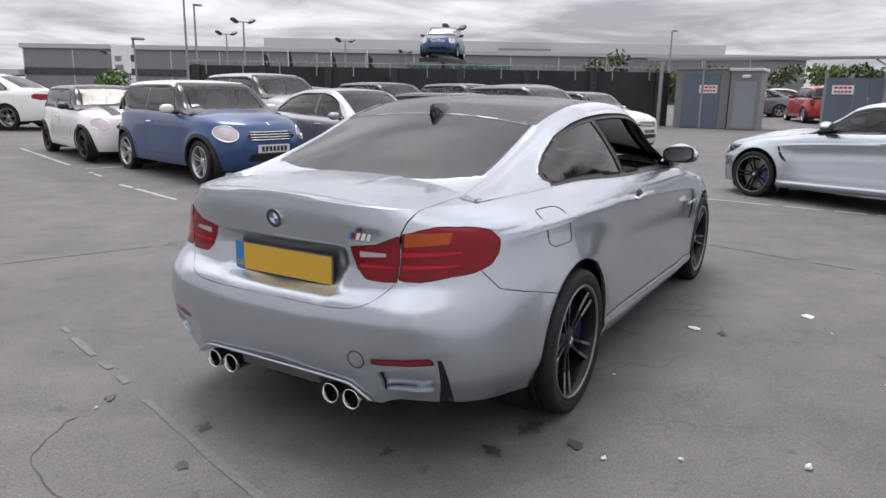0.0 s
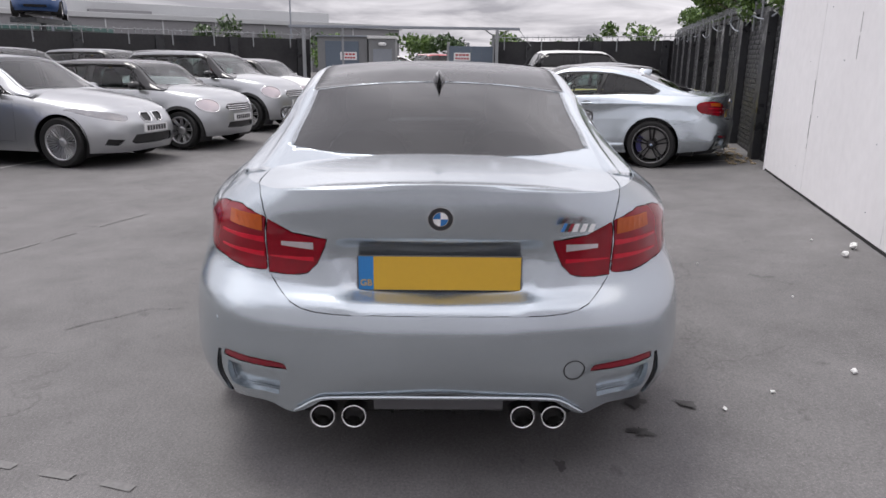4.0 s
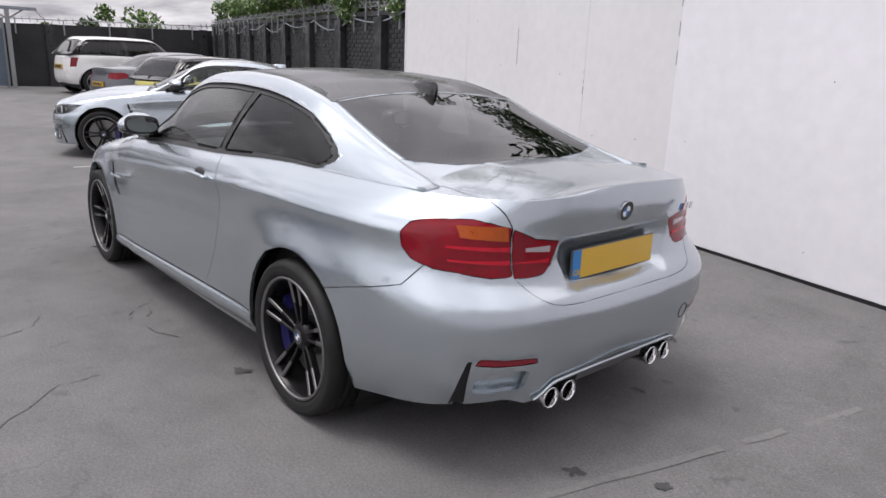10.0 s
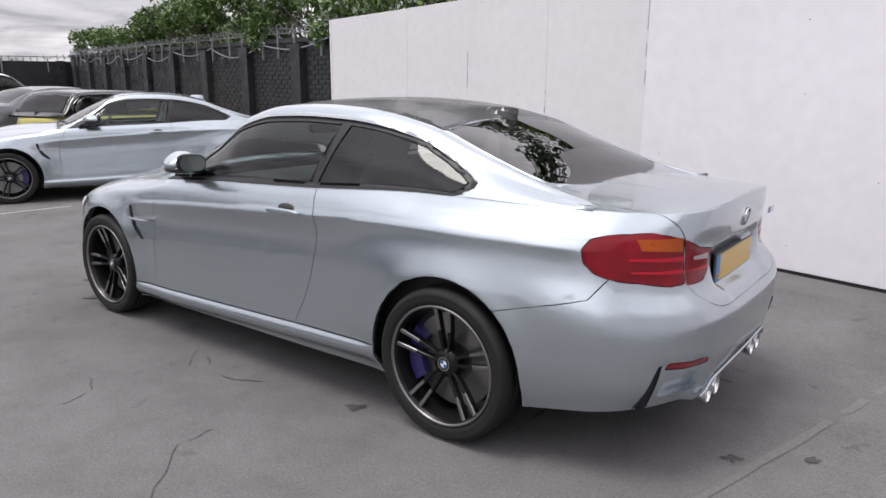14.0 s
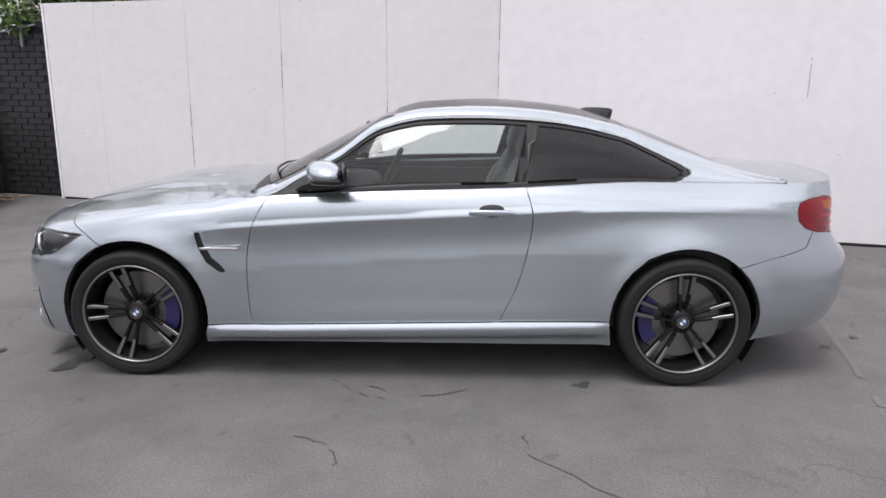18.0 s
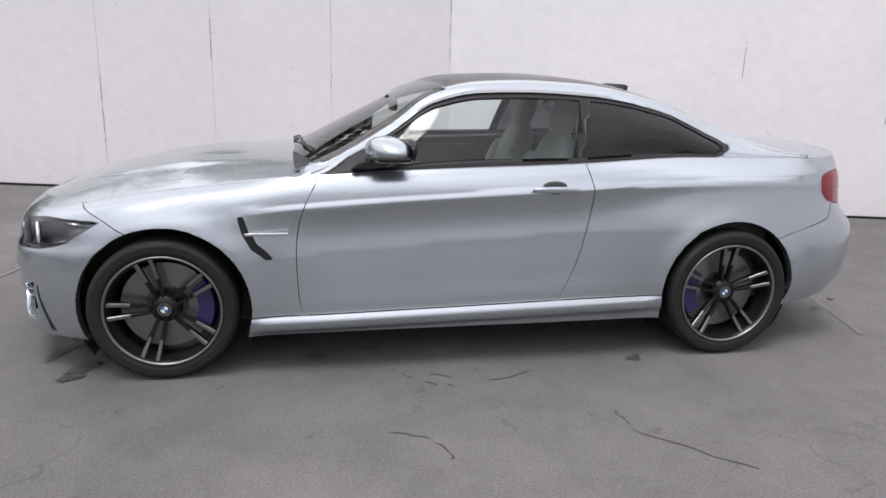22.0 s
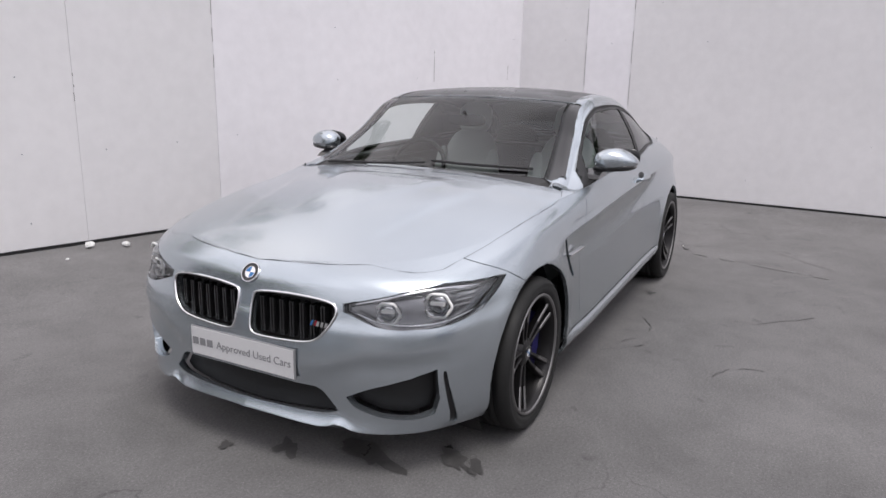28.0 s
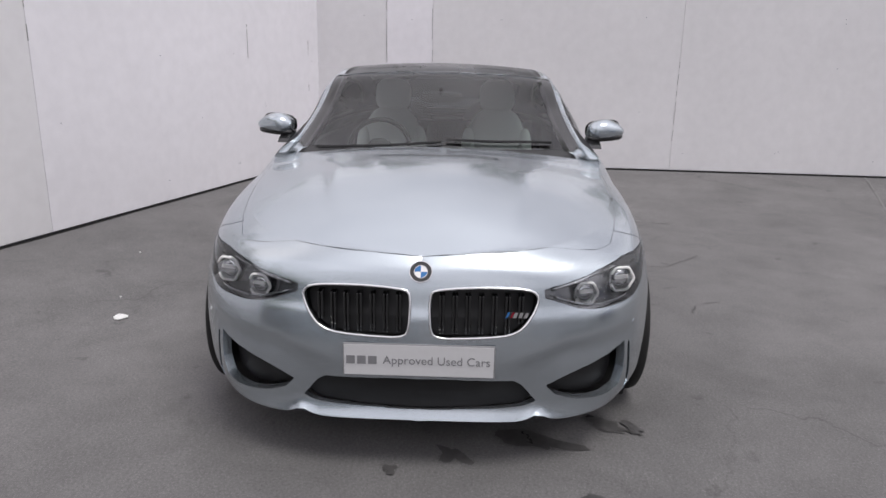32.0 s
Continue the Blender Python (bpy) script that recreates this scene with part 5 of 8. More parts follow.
    panel("roof", CABIN, C["roof_panel"], roof_m, car, S, "glossy carbon fibre roof" if roof_m is M_CARBON else "", gap=0.001)
    panel("rear_window", CABIN, C["rear_window"], M_BACKGLASS, car, S, "dark tinted rear window", gap=0, depth=0, sink=0.002)
    panel("cowl", CABIN, C["cowl"], M_BLACK, car, S, "black cowl", gap=0)
    panel("middle_intake", SHELL, cuts["intake_middle"], M_BLACK, car, S, "black mesh air intake", gap=0, depth=0, sink=0.05)
    # lips round the openings
    for sg in S:
        for cx, cz, r, th in ((1.398, 0.338, 0.384, 0), (-1.406, 0.345, 0.378, 0)):
            bm = bmesh.new()
            arc = [(cx + (r + 0.03) * math.cos(a), cz + (r + 0.03) * math.sin(a)) for a in np.radians(np.linspace(-35, 215, 28))]
            rows = [[bm.verts.new((x, sg * y, z)) for y in (0.56, 0.83 if cx > 0 else 0.87)] for x, z in arc]
            for P0, P1 in zip(rows, rows[1:]):
                bm.faces.new((P0[0], P1[0], P1[1], P0[1]))
            part("wheel_liner", bm, M_BLACK, car, "black wheel arch liner")
    part("chassis", box(box(box(bmesh.new(), -1.95, 1.85, -0.60, 0.60, 0.17, 0.34), 0.95, 1.85, -0.60, 0.60, 0.34, 0.70), -1.95, -0.95, -0.60, 0.60, 0.34, 0.80), M_BLACK, car, "dark underside")
    part("floor", new_box(-1.0, 1.0, -0.86, 0.86, 0.20, 0.28), M_BLACK, car, "dark underside")
    # tail: diffuser, pipes
    dif = bmesh.new()
    prism(dif, [(-2.30, 0.37), (-2.335, 0.345), (-2.20, 0.22), (-1.9, 0.17), (-1.9, 0.40)], -0.47, 0.47, "y")
    for y in (-0.16, -0.055, 0.055, 0.16):
        prism(dif, [(-2.33, 0.34), (-2.19, 0.205), (-2.0, 0.18), (-2.05, 0.3)], y - 0.006, y + 0.006, "y")
    part("diffuser", dif, M_BLACK, car, "black diffuser")
    part("diffuser_panel", prism(bmesh.new(), [(-2.342, 0.352), (-2.325, 0.292), (-2.30, 0.292), (-2.30, 0.352)], -0.215, 0.215, "y"), M_GREYPLASTIC, car, "grey diffuser panel")
    lip = spline([(-2.340, 0.478, 0.292), (-2.352, 0.45, 0.312), (-2.358, 0.40, 0.342), (-2.364, 0.34, 0.352), (-2.368, 0.17, 0.356), (-2.370, 0.0, 0.357), (-2.368, -0.17, 0.356), (-2.364, -0.34, 0.352), (-2.358, -0.40, 0.342), (-2.352, -0.45, 0.312), (-2.340, -0.478, 0.292)], 4)
    part("diffuser_lip", tube(bmesh.new(), lip, 0.0065, 8), M_SILVER, car, "silver lip along the diffuser", smooth=True)
    for y in (-0.383, -0.280, 0.280, 0.383):
        bm = lathe(bmesh.new(), [(0.030, 0.16), (0.034, 0.03), (0.036, 0.004), (0.0395, 0.0), (0.0425, 0.004), (0.0425, 0.02), (0.040, 0.03), (0.040, 0.18)], "x", 32)
        bm.transform(Matrix.Translation((-2.350, y, 0.276)))
        tp = part("exhaust_pipe", bm, M_CHROME, car, "polished exhaust tailpipe", smooth=True)
        bm = lathe(bmesh.new(), [(0.0, 0.10), (0.034, 0.10)], "x", 24)
        bm.transform(Matrix.Translation((-2.350, y, 0.276)))
        part("pipe_bore", bm, M_BLACK, tp)
    # wheels
    mats = (M_RUBBER, M_DARKALLOY, spoke_m, M_DISC, M_CALIPER, BADGE)
    for sg in S:
        wheel(car, 1.406, sg * 0.806, 0.333, sg, 0.333, 0.240, 0.260, mats, twin=0.034, caliper=-sg, turn=18 if sg > 0 else 40)
        wheel(car, -1.406, sg * 0.824, 0.336, sg, 0.336, 0.270, 0.262, mats, twin=0.034, caliper=sg, turn=0 if sg > 0 else 25)
    # badges
    for a, z, r in ((0.0, 0.727, 0.040), (4.0, 0.945, 0.041)):
        aa, bb = SHELL.find("yz", (0.0, z), NOSE if a == 0 else TAIL)
        M = on_skin(SHELL, a, bb)
        bm = roundel_bm(r, 0.006, 0.0)
        bm.transform(M)
        b = part("badge", bm, BADGE[0], car, "round blue and white badge")
        for k in BADGE[1:]:
            b.data.materials.append(k)
    plates(car, full)
    fin = bmesh.new()
    rows = []
    for t in np.linspace(0, 1, 9):
        x = -0.98 - 0.19 * t
        zr = float(M4.roof(x))
        h = 0.060 * (t**0.75) * (1 if t < 0.93 else 0.85)
        wd = 0.030 * math.sin(math.pi * min(0.12 + 0.80 * t, 1)) + 0.004
        rows.append([fin.verts.new(p) for p in ((x, -wd, zr - 0.004), (x - 0.01, -wd * 0.45, zr + h * 0.6), (x - 0.015, 0, zr + h + 0.004), (x - 0.01, wd * 0.45, zr + h * 0.6), (x, wd, zr - 0.004))])
    for P0, P1 in zip(rows, rows[1:]):
        for k in range(4):
            fin.faces.new((P0[k], P0[k + 1], P1[k + 1], P1[k]))
    fin.faces.new(rows[-1])
    bmesh.ops.recalc_face_normals(fin, faces=fin.faces)
    part("antenna_fin", fin, M_GLOSSBLACK if roof_m is M_CARBON else roof_m, car, "black shark fin aerial", smooth=False)
    for sg, x0, y0, x1, y1 in ((1, 0.80, -0.62, 0.80, 0.02), (1, 0.78, 0.05, 0.70, 0.60)):
        bm = bmesh.new()
        pts = []
        for t in np.linspace(0, 1, 8):
            x, y = x0 + (x1 - x0) * t + 0.03 * math.sin(math.pi * t), y0 + (y1 - y0) * t
            w = 3 - abs(y) / float(M4.r2y(x))
            p = M4.cabin(np.array([x]), np.array([max(w, 2.0)]))[0]
            pts.append((p[0], y, p[2] + 0.014))
        tube(bm, pts, 0.007, 6)
        part("wiper", bm, M_BLACK, car, "black wiper")
    interior(car)
    # sensors, washer covers, fuel flap, tow cover
    for y, z in ((0.265, 0.545), (0.735, 0.590)):
        for sg in S:
            aa, bb = SHELL.find("yz", (y, z), TAIL)
            bm = lathe(bmesh.new(), [(0.0, 0.0012), (0.0085, 0.0012), (0.0085, 0.0004), (0.0105, 0.0004), (0.0105, -0.002)], "y", 20, on_skin(SHELL, aa, bb, sg))
            part("parking_sensor", bm, M_SILVER, car)
    for y, z in ((0.42, 0.41), (0.79, 0.505)):
        for sg in S:
            aa, bb = SHELL.find("yz", (y, z), NOSE)
            bm = lathe(bmesh.new(), [(0.0, 0.0012), (0.0085, 0.0012), (0.0085, 0.0004), (0.0105, 0.0004), (0.0105, -0.002)], "y", 20, on_skin(SHELL, aa, bb, sg))
            part("parking_sensor", bm, M_SILVER, car)
    def seam(name, pts, sg, label):
        line = [SHELL.f(np.array([a]), np.array([b]))[0] * np.array([1, sg, 1]) for a, b in pts]
        part(name, tube(bmesh.new(), [tuple(p) for p in line + line[:1]], 0.0022, 5), M_BLACK, car, label)
    flap = [(-1.575 + 0.100 * math.copysign(abs(math.cos(t)) ** 0.35, math.cos(t)) - 0.35 * (0.075 * math.sin(t)), 0.893 + 0.078 * math.copysign(abs(math.sin(t)) ** 0.35, math.sin(t))) for t in np.linspace(0, 2 * math.pi, 33)[:-1]]
    seam("fuel_flap_gap", SHELL.outline("xz", flap, FLANK), -1, "thin gap round the fuel flap")
    tow = [(0.435 + 0.034 * math.cos(t), 0.462 + 0.034 * math.sin(t)) for t in np.linspace(0, 2 * math.pi, 21)[:-1]]
    seam("tow_cover_gap", SHELL.outline("yz", tow, TAIL), -1, "thin gap round the towing eye cover")
    return car


def frame_of(faces, sheet, sg, r):
    """A rounded bar along the rim of an area."""
    count = {}
    for f in faces:
        for i in range(len(f)):
            p, q = tuple(round(c, 5) for c in f[i]), tuple(round(c, 5) for c in f[(i + 1) % len(f)])
            if p != q:
                count.setdefault(frozenset((p, q)), []).append((p, q))
    ways = {}
    for v in count.values():
        if len(v) == 1:
            ways.setdefault(v[0][0], []).append(v[0][1])
    loop = []
    while ways:
        start = next(iter(ways))
        run, k = [start], ways[start].pop()
        while k != start and ways.get(k):
            run.append(k)
            k = ways[k].pop()
        ways = {p: q for p, q in ways.items() if q}
        loop = max(loop, run, key=len)
    ab = np.array(loop)
    P = sheet.f(ab[:, 0], ab[:, 1]) * np.array([1, sg, 1])
    # even steps
    d = np.r_[0, np.cumsum(np.linalg.norm(np.diff(np.vstack([P, P[:1]]), axis=0), axis=1))]
    t = np.linspace(0, d[-1], 70)[:-1]
    Q = np.stack([np.interp(t, d, np.r_[P[:, k], P[:1, k]]) for k in range(3)], 1)
    bm = bmesh.new()
    n, rings = len(Q), []
    c = Q.mean(0)
    for i in range(n):
        tan = Vector(Q[(i + 1) % n] - Q[i - 1]).normalized()
        u = Vector((1, 0, 0))
        u = (u - tan * u.dot(tan)).normalized()
        w = tan.cross(u)
        rings.append([bm.verts.new(Vector(Q[i]) + u * (r * 0.9 * math.cos(a)) + w * (r * 0.62 * math.sin(a))) for a in np.linspace(0, 2 * math.pi, 9)[:-1]])
    for i in range(n):
        A, B = rings[i], rings[(i + 1) % n]
        for k in range(8):
            bm.faces.new((A[k], A[(k + 1) % 8], B[(k + 1) % 8], B[k]))
    bmesh.ops.recalc_face_normals(bm, faces=bm.faces)
    return bm


def mirror(car, sg, cap_m=None, dx=0.0, dz=0.0):
    mr = thing("door_mirror")
    mr.parent = car
    def shape(p):
        # sweeps back towards the tip
        t = (p.y - 0.86) / 0.15
        return Vector((p.x + dx - 0.03 * t, sg * p.y, p.z + dz + 0.012 * t))
    part("mirror_cap", superbox(bmesh.new(), (0.398, 0.945, 1.070), (0.084, 0.110, 0.062), 2.4, 32, 18, fn=lambda p: shape(Vector((p.x + 0.02 * (1 - abs(p.y - 0.90) / 0.16), p.y, max(1.03 + (p.z - 1.03) * (1 - 0.45 * max((p.y - 0.93) / 0.125, 0) ** 1.5), 1.035))))), cap_m or M_SILVER, mr, smooth=True)
    part("mirror_base", superbox(bmesh.new(), (0.395, 0.940, 1.030), (0.089, 0.107, 0.022), 3.2, 24, 10, fn=shape), M_GLOSSBLACK, mr, "black lower housing", smooth=True)
    bm = bmesh.new()
    prism(bm, [(0.55, 0.985), (0.40, 0.99), (0.36, 1.02), (0.44, 1.03), (0.52, 1.005)], sg * 0.80, sg * 0.90, "y")
    bm.transform(Matrix.Translation((dx, 0, dz)))
    part("mirror_arm", bm, M_GLOSSBLACK, mr, "black arm")
    part("mirror_back", superbox(bmesh.new(), (0.316, 0.943, 1.068), (0.012, 0.103, 0.053), 3.0, 28, 10, fn=shape), M_GLOSSBLACK, mr, "black mirror surround", smooth=True)
    bm = bmesh.new()
    disc = [bm.verts.new(shape(Vector((0.3030, 0.944 + 0.088 * math.copysign(abs(math.cos(a)) ** 0.7, math.cos(a)), 1.069 + 0.042 * math.copysign(abs(math.sin(a)) ** 0.7, math.sin(a)))))) for a in np.linspace(0, 2 * math.pi, 25)[:-1]]
    bm.faces.new(disc)
    part("mirror_glass", bm, M_MIRROR, mr, "mirror glass")


def handle(car, sg, x0=-0.31, x1=-0.545, z=0.889, y=0.921, material=None):
    h = thing("door_handle")
    h.parent = car
    mid = (x0 + x1) / 2
    part("grip", superbox(bmesh.new(), (mid, sg * (y + 0.020), z), (abs(x0 - x1) / 2, 0.012, 0.0165), 3.0, 24, 10), material or M_SILVER, h, smooth=True)
    for x in (x0 - 0.02, x1 + 0.02):
        part("foot", superbox(bmesh.new(), (x, sg * (y + 0.006), z), (0.016, 0.022, 0.010), 3, 12, 8), material or M_SILVER, h, smooth=True)
    # no hollow behind the grip: its shade is a dark coloured oval solid
    part("bowl", superbox(bmesh.new(), (mid, sg * (y - 0.018), z), (0.070, 0.021, 0.037), 2.2, 24, 10), M_CABIN, h, "dark oval coloured as the shade of the hand recess", smooth=True)


def plates(car, full):
    p = thing("rear_plate")
    p.parent = car
    part("plate_board", new_box(-2.2975, -2.290, -0.265, 0.265, 0.700, 0.817, 0.002), M_GREYPLASTIC, p, "grey plate edge")
    part("plate_mount", new_box(-2.2905, -2.262, -0.19, 0.19, 0.712, 0.805), M_GREYPLASTIC, p, "grey plate mount")
    part("plate_face", new_box(-2.2995, -2.297, -0.260, 0.212, 0.7035, 0.8135), M_PLATE_Y, p, "plain yellow plate")
    part("plate_band", new_box(-2.2995, -2.297, 0.2125, 0.260, 0.7035, 0.8135), M_PLATE_B, p, "blue band at the end")
    if full:
        text_on("plate_letters", "GB", 0.03, Matrix.Translation((-2.3002, 0.236, 0.726)) @ pose(0, 0, 0, 90, 0, -90), M_PLATE_Y, p, "yellow letters")
    q = thing("front_plate")
    q.parent = car
    part("plate_board", new_box(2.186, 2.194, -0.265, 0.265, 0.368, 0.488, 0.002), M_GREYINK, q, "grey plate edge")
    part("plate_face", new_box(2.193, 2.1965, -0.260, 0.260, 0.372, 0.484), M_PLATE_W, q, "plain white plate")
    part("plate_back", new_box(2.12, 2.187, -0.20, 0.20, 0.375, 0.48), M_BLACK, q)
    if full:
        F = Matrix.Translation((2.198, 0, 0)) @ pose(0, 0, 0, 90, 0, 90)
        text_on("plate_letters", "Approved Used Cars", 0.0435, Matrix.Translation((2.1972, 0.062, 0.428)) @ pose(0, 0, 0, 90, 0, 90), M_GREYINK, q, "grey lettering")
        for k in range(3):
            part("name_bar", new_box(2.1965, 2.1978, -0.252 + 0.038 * k, -0.222 + 0.038 * k, 0.413, 0.443), M_GREYINK, q, "grey bar")
    # model badges: three slanted stripes and bright strokes
    for x, y, z, s, sz in ((-2.333, -0.425, 0.922, -1, 0.82), (2.135, 0.335, 0.585, 1, 0.62)):
        b = thing("model_badge")
        b.parent = car
        for k, mm in enumerate((M_BADGEBLUE, M_INK, M_REFLECTOR)):
            bm = bmesh.new()
            y0 = y - s * (0.062 - 0.013 * k) * sz
            prism(bm, [(y0, z - 0.016 * sz), (y0 + s * 0.012 * sz, z - 0.016 * sz), (y0 + s * 0.026 * sz, z + 0.016 * sz), (y0 + s * 0.014 * sz, z + 0.016 * sz)], x, x - s * -0.004 if s > 0 else x - 0.004, "x")
            part("badge_stripe", bm, mm, b)
        for k in range(3):
            bm = bmesh.new()
            y0 = y + s * (-0.020 + 0.030 * k) * sz
            prism(bm, [(y0, z - 0.016 * sz), (y0 + s * 0.020 * sz, z - 0.016 * sz), (y0 + s * 0.030 * sz, z + 0.016 * sz), (y0 + s * 0.012 * sz, z + 0.016 * sz)], x, x + s * 0.004, "x")
            part("badge_stroke", bm, M_CHROME, b)


def interior(car):
    part("dashboard", superbox(bmesh.new(), (0.52, 0, 0.82), (0.27, 0.76, 0.13), 4.0, 28, 12), M_CABIN, car, "dark dashboard", smooth=True)
    for y in (-0.84, 0.80):
        part("door_card", new_box(-1.65, 0.8, y, y + 0.04, 0.28, 0.93), M_CABIN, car, "dark door card")
    part("parcel_shelf", new_box(-1.72, -1.15, -0.62, 0.62, 0.97, 0.99), M_CABIN, car, "dark parcel shelf")
    part("rear_bulkhead", new_box(-1.45, -1.40, -0.70, 0.70, 0.3, 0.98), M_CABIN, car)
    st = thing("steering_wheel")
    st.parent = car
    T = Matrix.Translation((0.20, -0.37, 0.92)) @ Matrix.Rotation(radians(-24), 4, "Y")
    tube_pts = [T @ Vector((0, 0.185 * math.cos(a), 0.185 * math.sin(a))) for a in np.linspace(0, 2 * math.pi, 33)]
    part("wheel_ring", tube(bmesh.new(), tube_pts, 0.015, 8), M_BLACK, st, smooth=True)
    part("wheel_boss", superbox(bmesh.new(), (0, 0, 0), (0.03, 0.075, 0.065), 2.5, fn=lambda p: T @ p), M_BLACK, st, smooth=True)
    for a in (0, 180, 270):
        part("wheel_spoke", tube(bmesh.new(), [T @ Vector((0, 0.06 * math.cos(radians(a)), 0.06 * math.sin(radians(a)))), T @ Vector((0, 0.18 * math.cos(radians(a)), 0.18 * math.sin(radians(a))))], 0.012, 6), M_BLACK, st)
    for y in (-0.37, 0.37):
        seat(car, -0.28, y, M_LEATHER)
        seat(car, -1.02, y * 0.85, M_CABIN, False)
    mr = part("inner_mirror", superbox(bmesh.new(), (0.26, 0.0, 1.235), (0.018, 0.125, 0.035), 3.5), M_BLACK, car, "black rear-view mirror", smooth=True)
    part("mirror_stem", tube(bmesh.new(), [(0.27, 0, 1.25), (0.30, 0, 1.285)], 0.012, 8), M_BLACK, mr)


at80, at170 = at_x(M4, 0.80), at_x(M4, -1.70, True)

HERO = coupe("coupe", None, M_CARBON, M_SPOKE)
tagged(HERO, "silver blue metallic coupe with black carbon roof and dark alloy wheels", "car")

# ---- other parked cars: two body shapes, stretched to suit ----
X_M = [-1.72, -1.62, -1.48, -1.3, -0.6, 0.1, 0.3, 0.72, 0.95]
HATCH = Body(
    [([0.21, 0.20, 0.22, 0.22, 0.22, 0.22, 0.24, 0.27], [0.79, 0.80, 0.81, 0.81, 0.80, 0.79], 1.83, -1.74, 3.0, 3.6),
     ([0.31, 0.31, 0.32, 0.32, 0.32, 0.32, 0.34, 0.36], [0.82, 0.83, 0.84, 0.84, 0.835, 0.82], 1.885, -1.79, 3.0, 3.6),
     ([0.46, 0.46, 0.48, 0.48, 0.48, 0.48, 0.50, 0.52], [0.83, 0.84, 0.84, 0.84, 0.84, 0.83], 1.90, -1.80, 3.0, 3.6),
     ([0.60, 0.61, 0.63, 0.63, 0.64, 0.65, 0.66, 0.67], [0.82, 0.83, 0.835, 0.835, 0.835, 0.82], 1.89, -1.785, 2.9, 3.6),
     ([0.72, 0.73, 0.77, 0.78, 0.78, 0.79, 0.80, 0.80], [0.80, 0.82, 0.83, 0.83, 0.82, 0.80], 1.85, -1.765, 2.8, 3.6),
     ([0.80, 0.82, 0.86, 0.87, 0.88, 0.89, 0.89, 0.89], [0.76, 0.79, 0.81, 0.81, 0.80, 0.77], 1.79, -1.75, 2.7, 3.6),
     ([0.845, 0.87, 0.915, 0.925, 0.935, 0.94, 0.94, 0.94], [0.70, 0.75, 0.785, 0.785, 0.775, 0.73], 1.70, -1.72, 2.6, 3.8)],
    ([-1.75, -1.0, 0.6, 0.8, 1.1, 1.4, 1.6, 1.7], [0.94, 0.95, 1.0, 1.005, 0.985, 0.95, 0.90, 0.845]),
    (X_M, [0.68, 0.67, 0.65, 0.64, 0.64, 0.645, 0.66, 0.73, 0.76], [0.95, 1.05, 1.20, 1.315, 1.335, 1.335, 1.29, 1.0, 0.93]),
    (X_M, [0.62, 0.60, 0.57, 0.56, 0.56, 0.56, 0.58, 0.65, 0.68], [0.96, 1.07, 1.24, 1.355, 1.385, 1.38, 1.33, 1.01, 0.94]),
    ([-1.74, -1.62, -1.48, -1.36, -0.6, 0.0, 0.25, 0.5, 0.80, 0.95], [0.95, 1.10, 1.28, 1.385, 1.415, 1.405, 1.36, 1.20, 1.01, 0.95]),
    xs=(0.95, -1.0), arches=((1.2335, 0.30, 0.345), (-1.2335, 0.30, 0.345)), flare=0.02, vee=0.02)
X_S = [-1.95, -1.72, -1.5, -1.1, -0.6, -0.1, 0.13, 0.45, 0.85, 1.05]
SALOON = Body(
    [([0.20, 0.19, 0.20, 0.20, 0.20, 0.21, 0.26, 0.30], [0.87, 0.89, 0.90, 0.90, 0.89, 0.87], 2.22, -2.44, 3.4, 4.0),
     ([0.30, 0.30, 0.30, 0.30, 0.31, 0.33, 0.37, 0.40], [0.89, 0.905, 0.915, 0.915, 0.91, 0.88], 2.27, -2.50, 3.4, 4.0),
     ([0.45, 0.45, 0.46, 0.46, 0.48, 0.50, 0.53, 0.55], [0.90, 0.91, 0.915, 0.915, 0.915, 0.88], 2.285, -2.52, 3.4, 4.0),
     ([0.58, 0.59, 0.62, 0.63, 0.65, 0.67, 0.68, 0.69], [0.89, 0.905, 0.91, 0.91, 0.91, 0.87], 2.26, -2.50, 3.3, 4.0),
     ([0.67, 0.70, 0.77, 0.80, 0.83, 0.86, 0.87, 0.86], [0.87, 0.89, 0.905, 0.905, 0.895, 0.84], 2.21, -2.46, 3.1, 4.0),
     ([0.72, 0.76, 0.85, 0.89, 0.92, 0.95, 0.96, 0.97], [0.83, 0.865, 0.885, 0.885, 0.865, 0.80], 2.17, -2.45, 2.9, 4.0),
     ([0.76, 0.81, 0.90, 0.945, 0.975, 1.01, 1.03, 1.04], [0.77, 0.81, 0.85, 0.85, 0.81, 0.74], 2.10, -2.44, 2.7, 4.2)],
    ([-2.45, -2.2, -1.8, -1.4, 0.7, 0.95, 1.3, 1.6, 1.9, 2.1], [1.04, 1.07, 1.09, 1.09, 1.0, 1.01, 0.98, 0.94, 0.87, 0.76]),
    (X_S, [0.69, 0.68, 0.66, 0.645, 0.65, 0.66, 0.67, 0.71, 0.79, 0.82], [1.03, 1.09, 1.18, 1.33, 1.40, 1.405, 1.37, 1.20, 0.98, 0.93]),
    (X_S, [0.62, 0.61, 0.59, 0.57, 0.575, 0.58, 0.59, 0.63, 0.71, 0.74], [1.04, 1.105, 1.21, 1.37, 1.435, 1.44, 1.405, 1.235, 0.995, 0.94]),
    ([-1.95, -1.8, -1.5, -1.1, -0.7, -0.25, 0.1, 0.35, 0.6, 0.92, 1.05], [1.05, 1.10, 1.25, 1.41, 1.462, 1.47, 1.435, 1.33, 1.19, 1.015, 0.95]),
    xs=(1.0, -1.25), arches=((1.4445, 0.33, 0.375), (-1.4445, 0.33, 0.37)), flare=0.012, vee=0.03)

SHAPES = {}


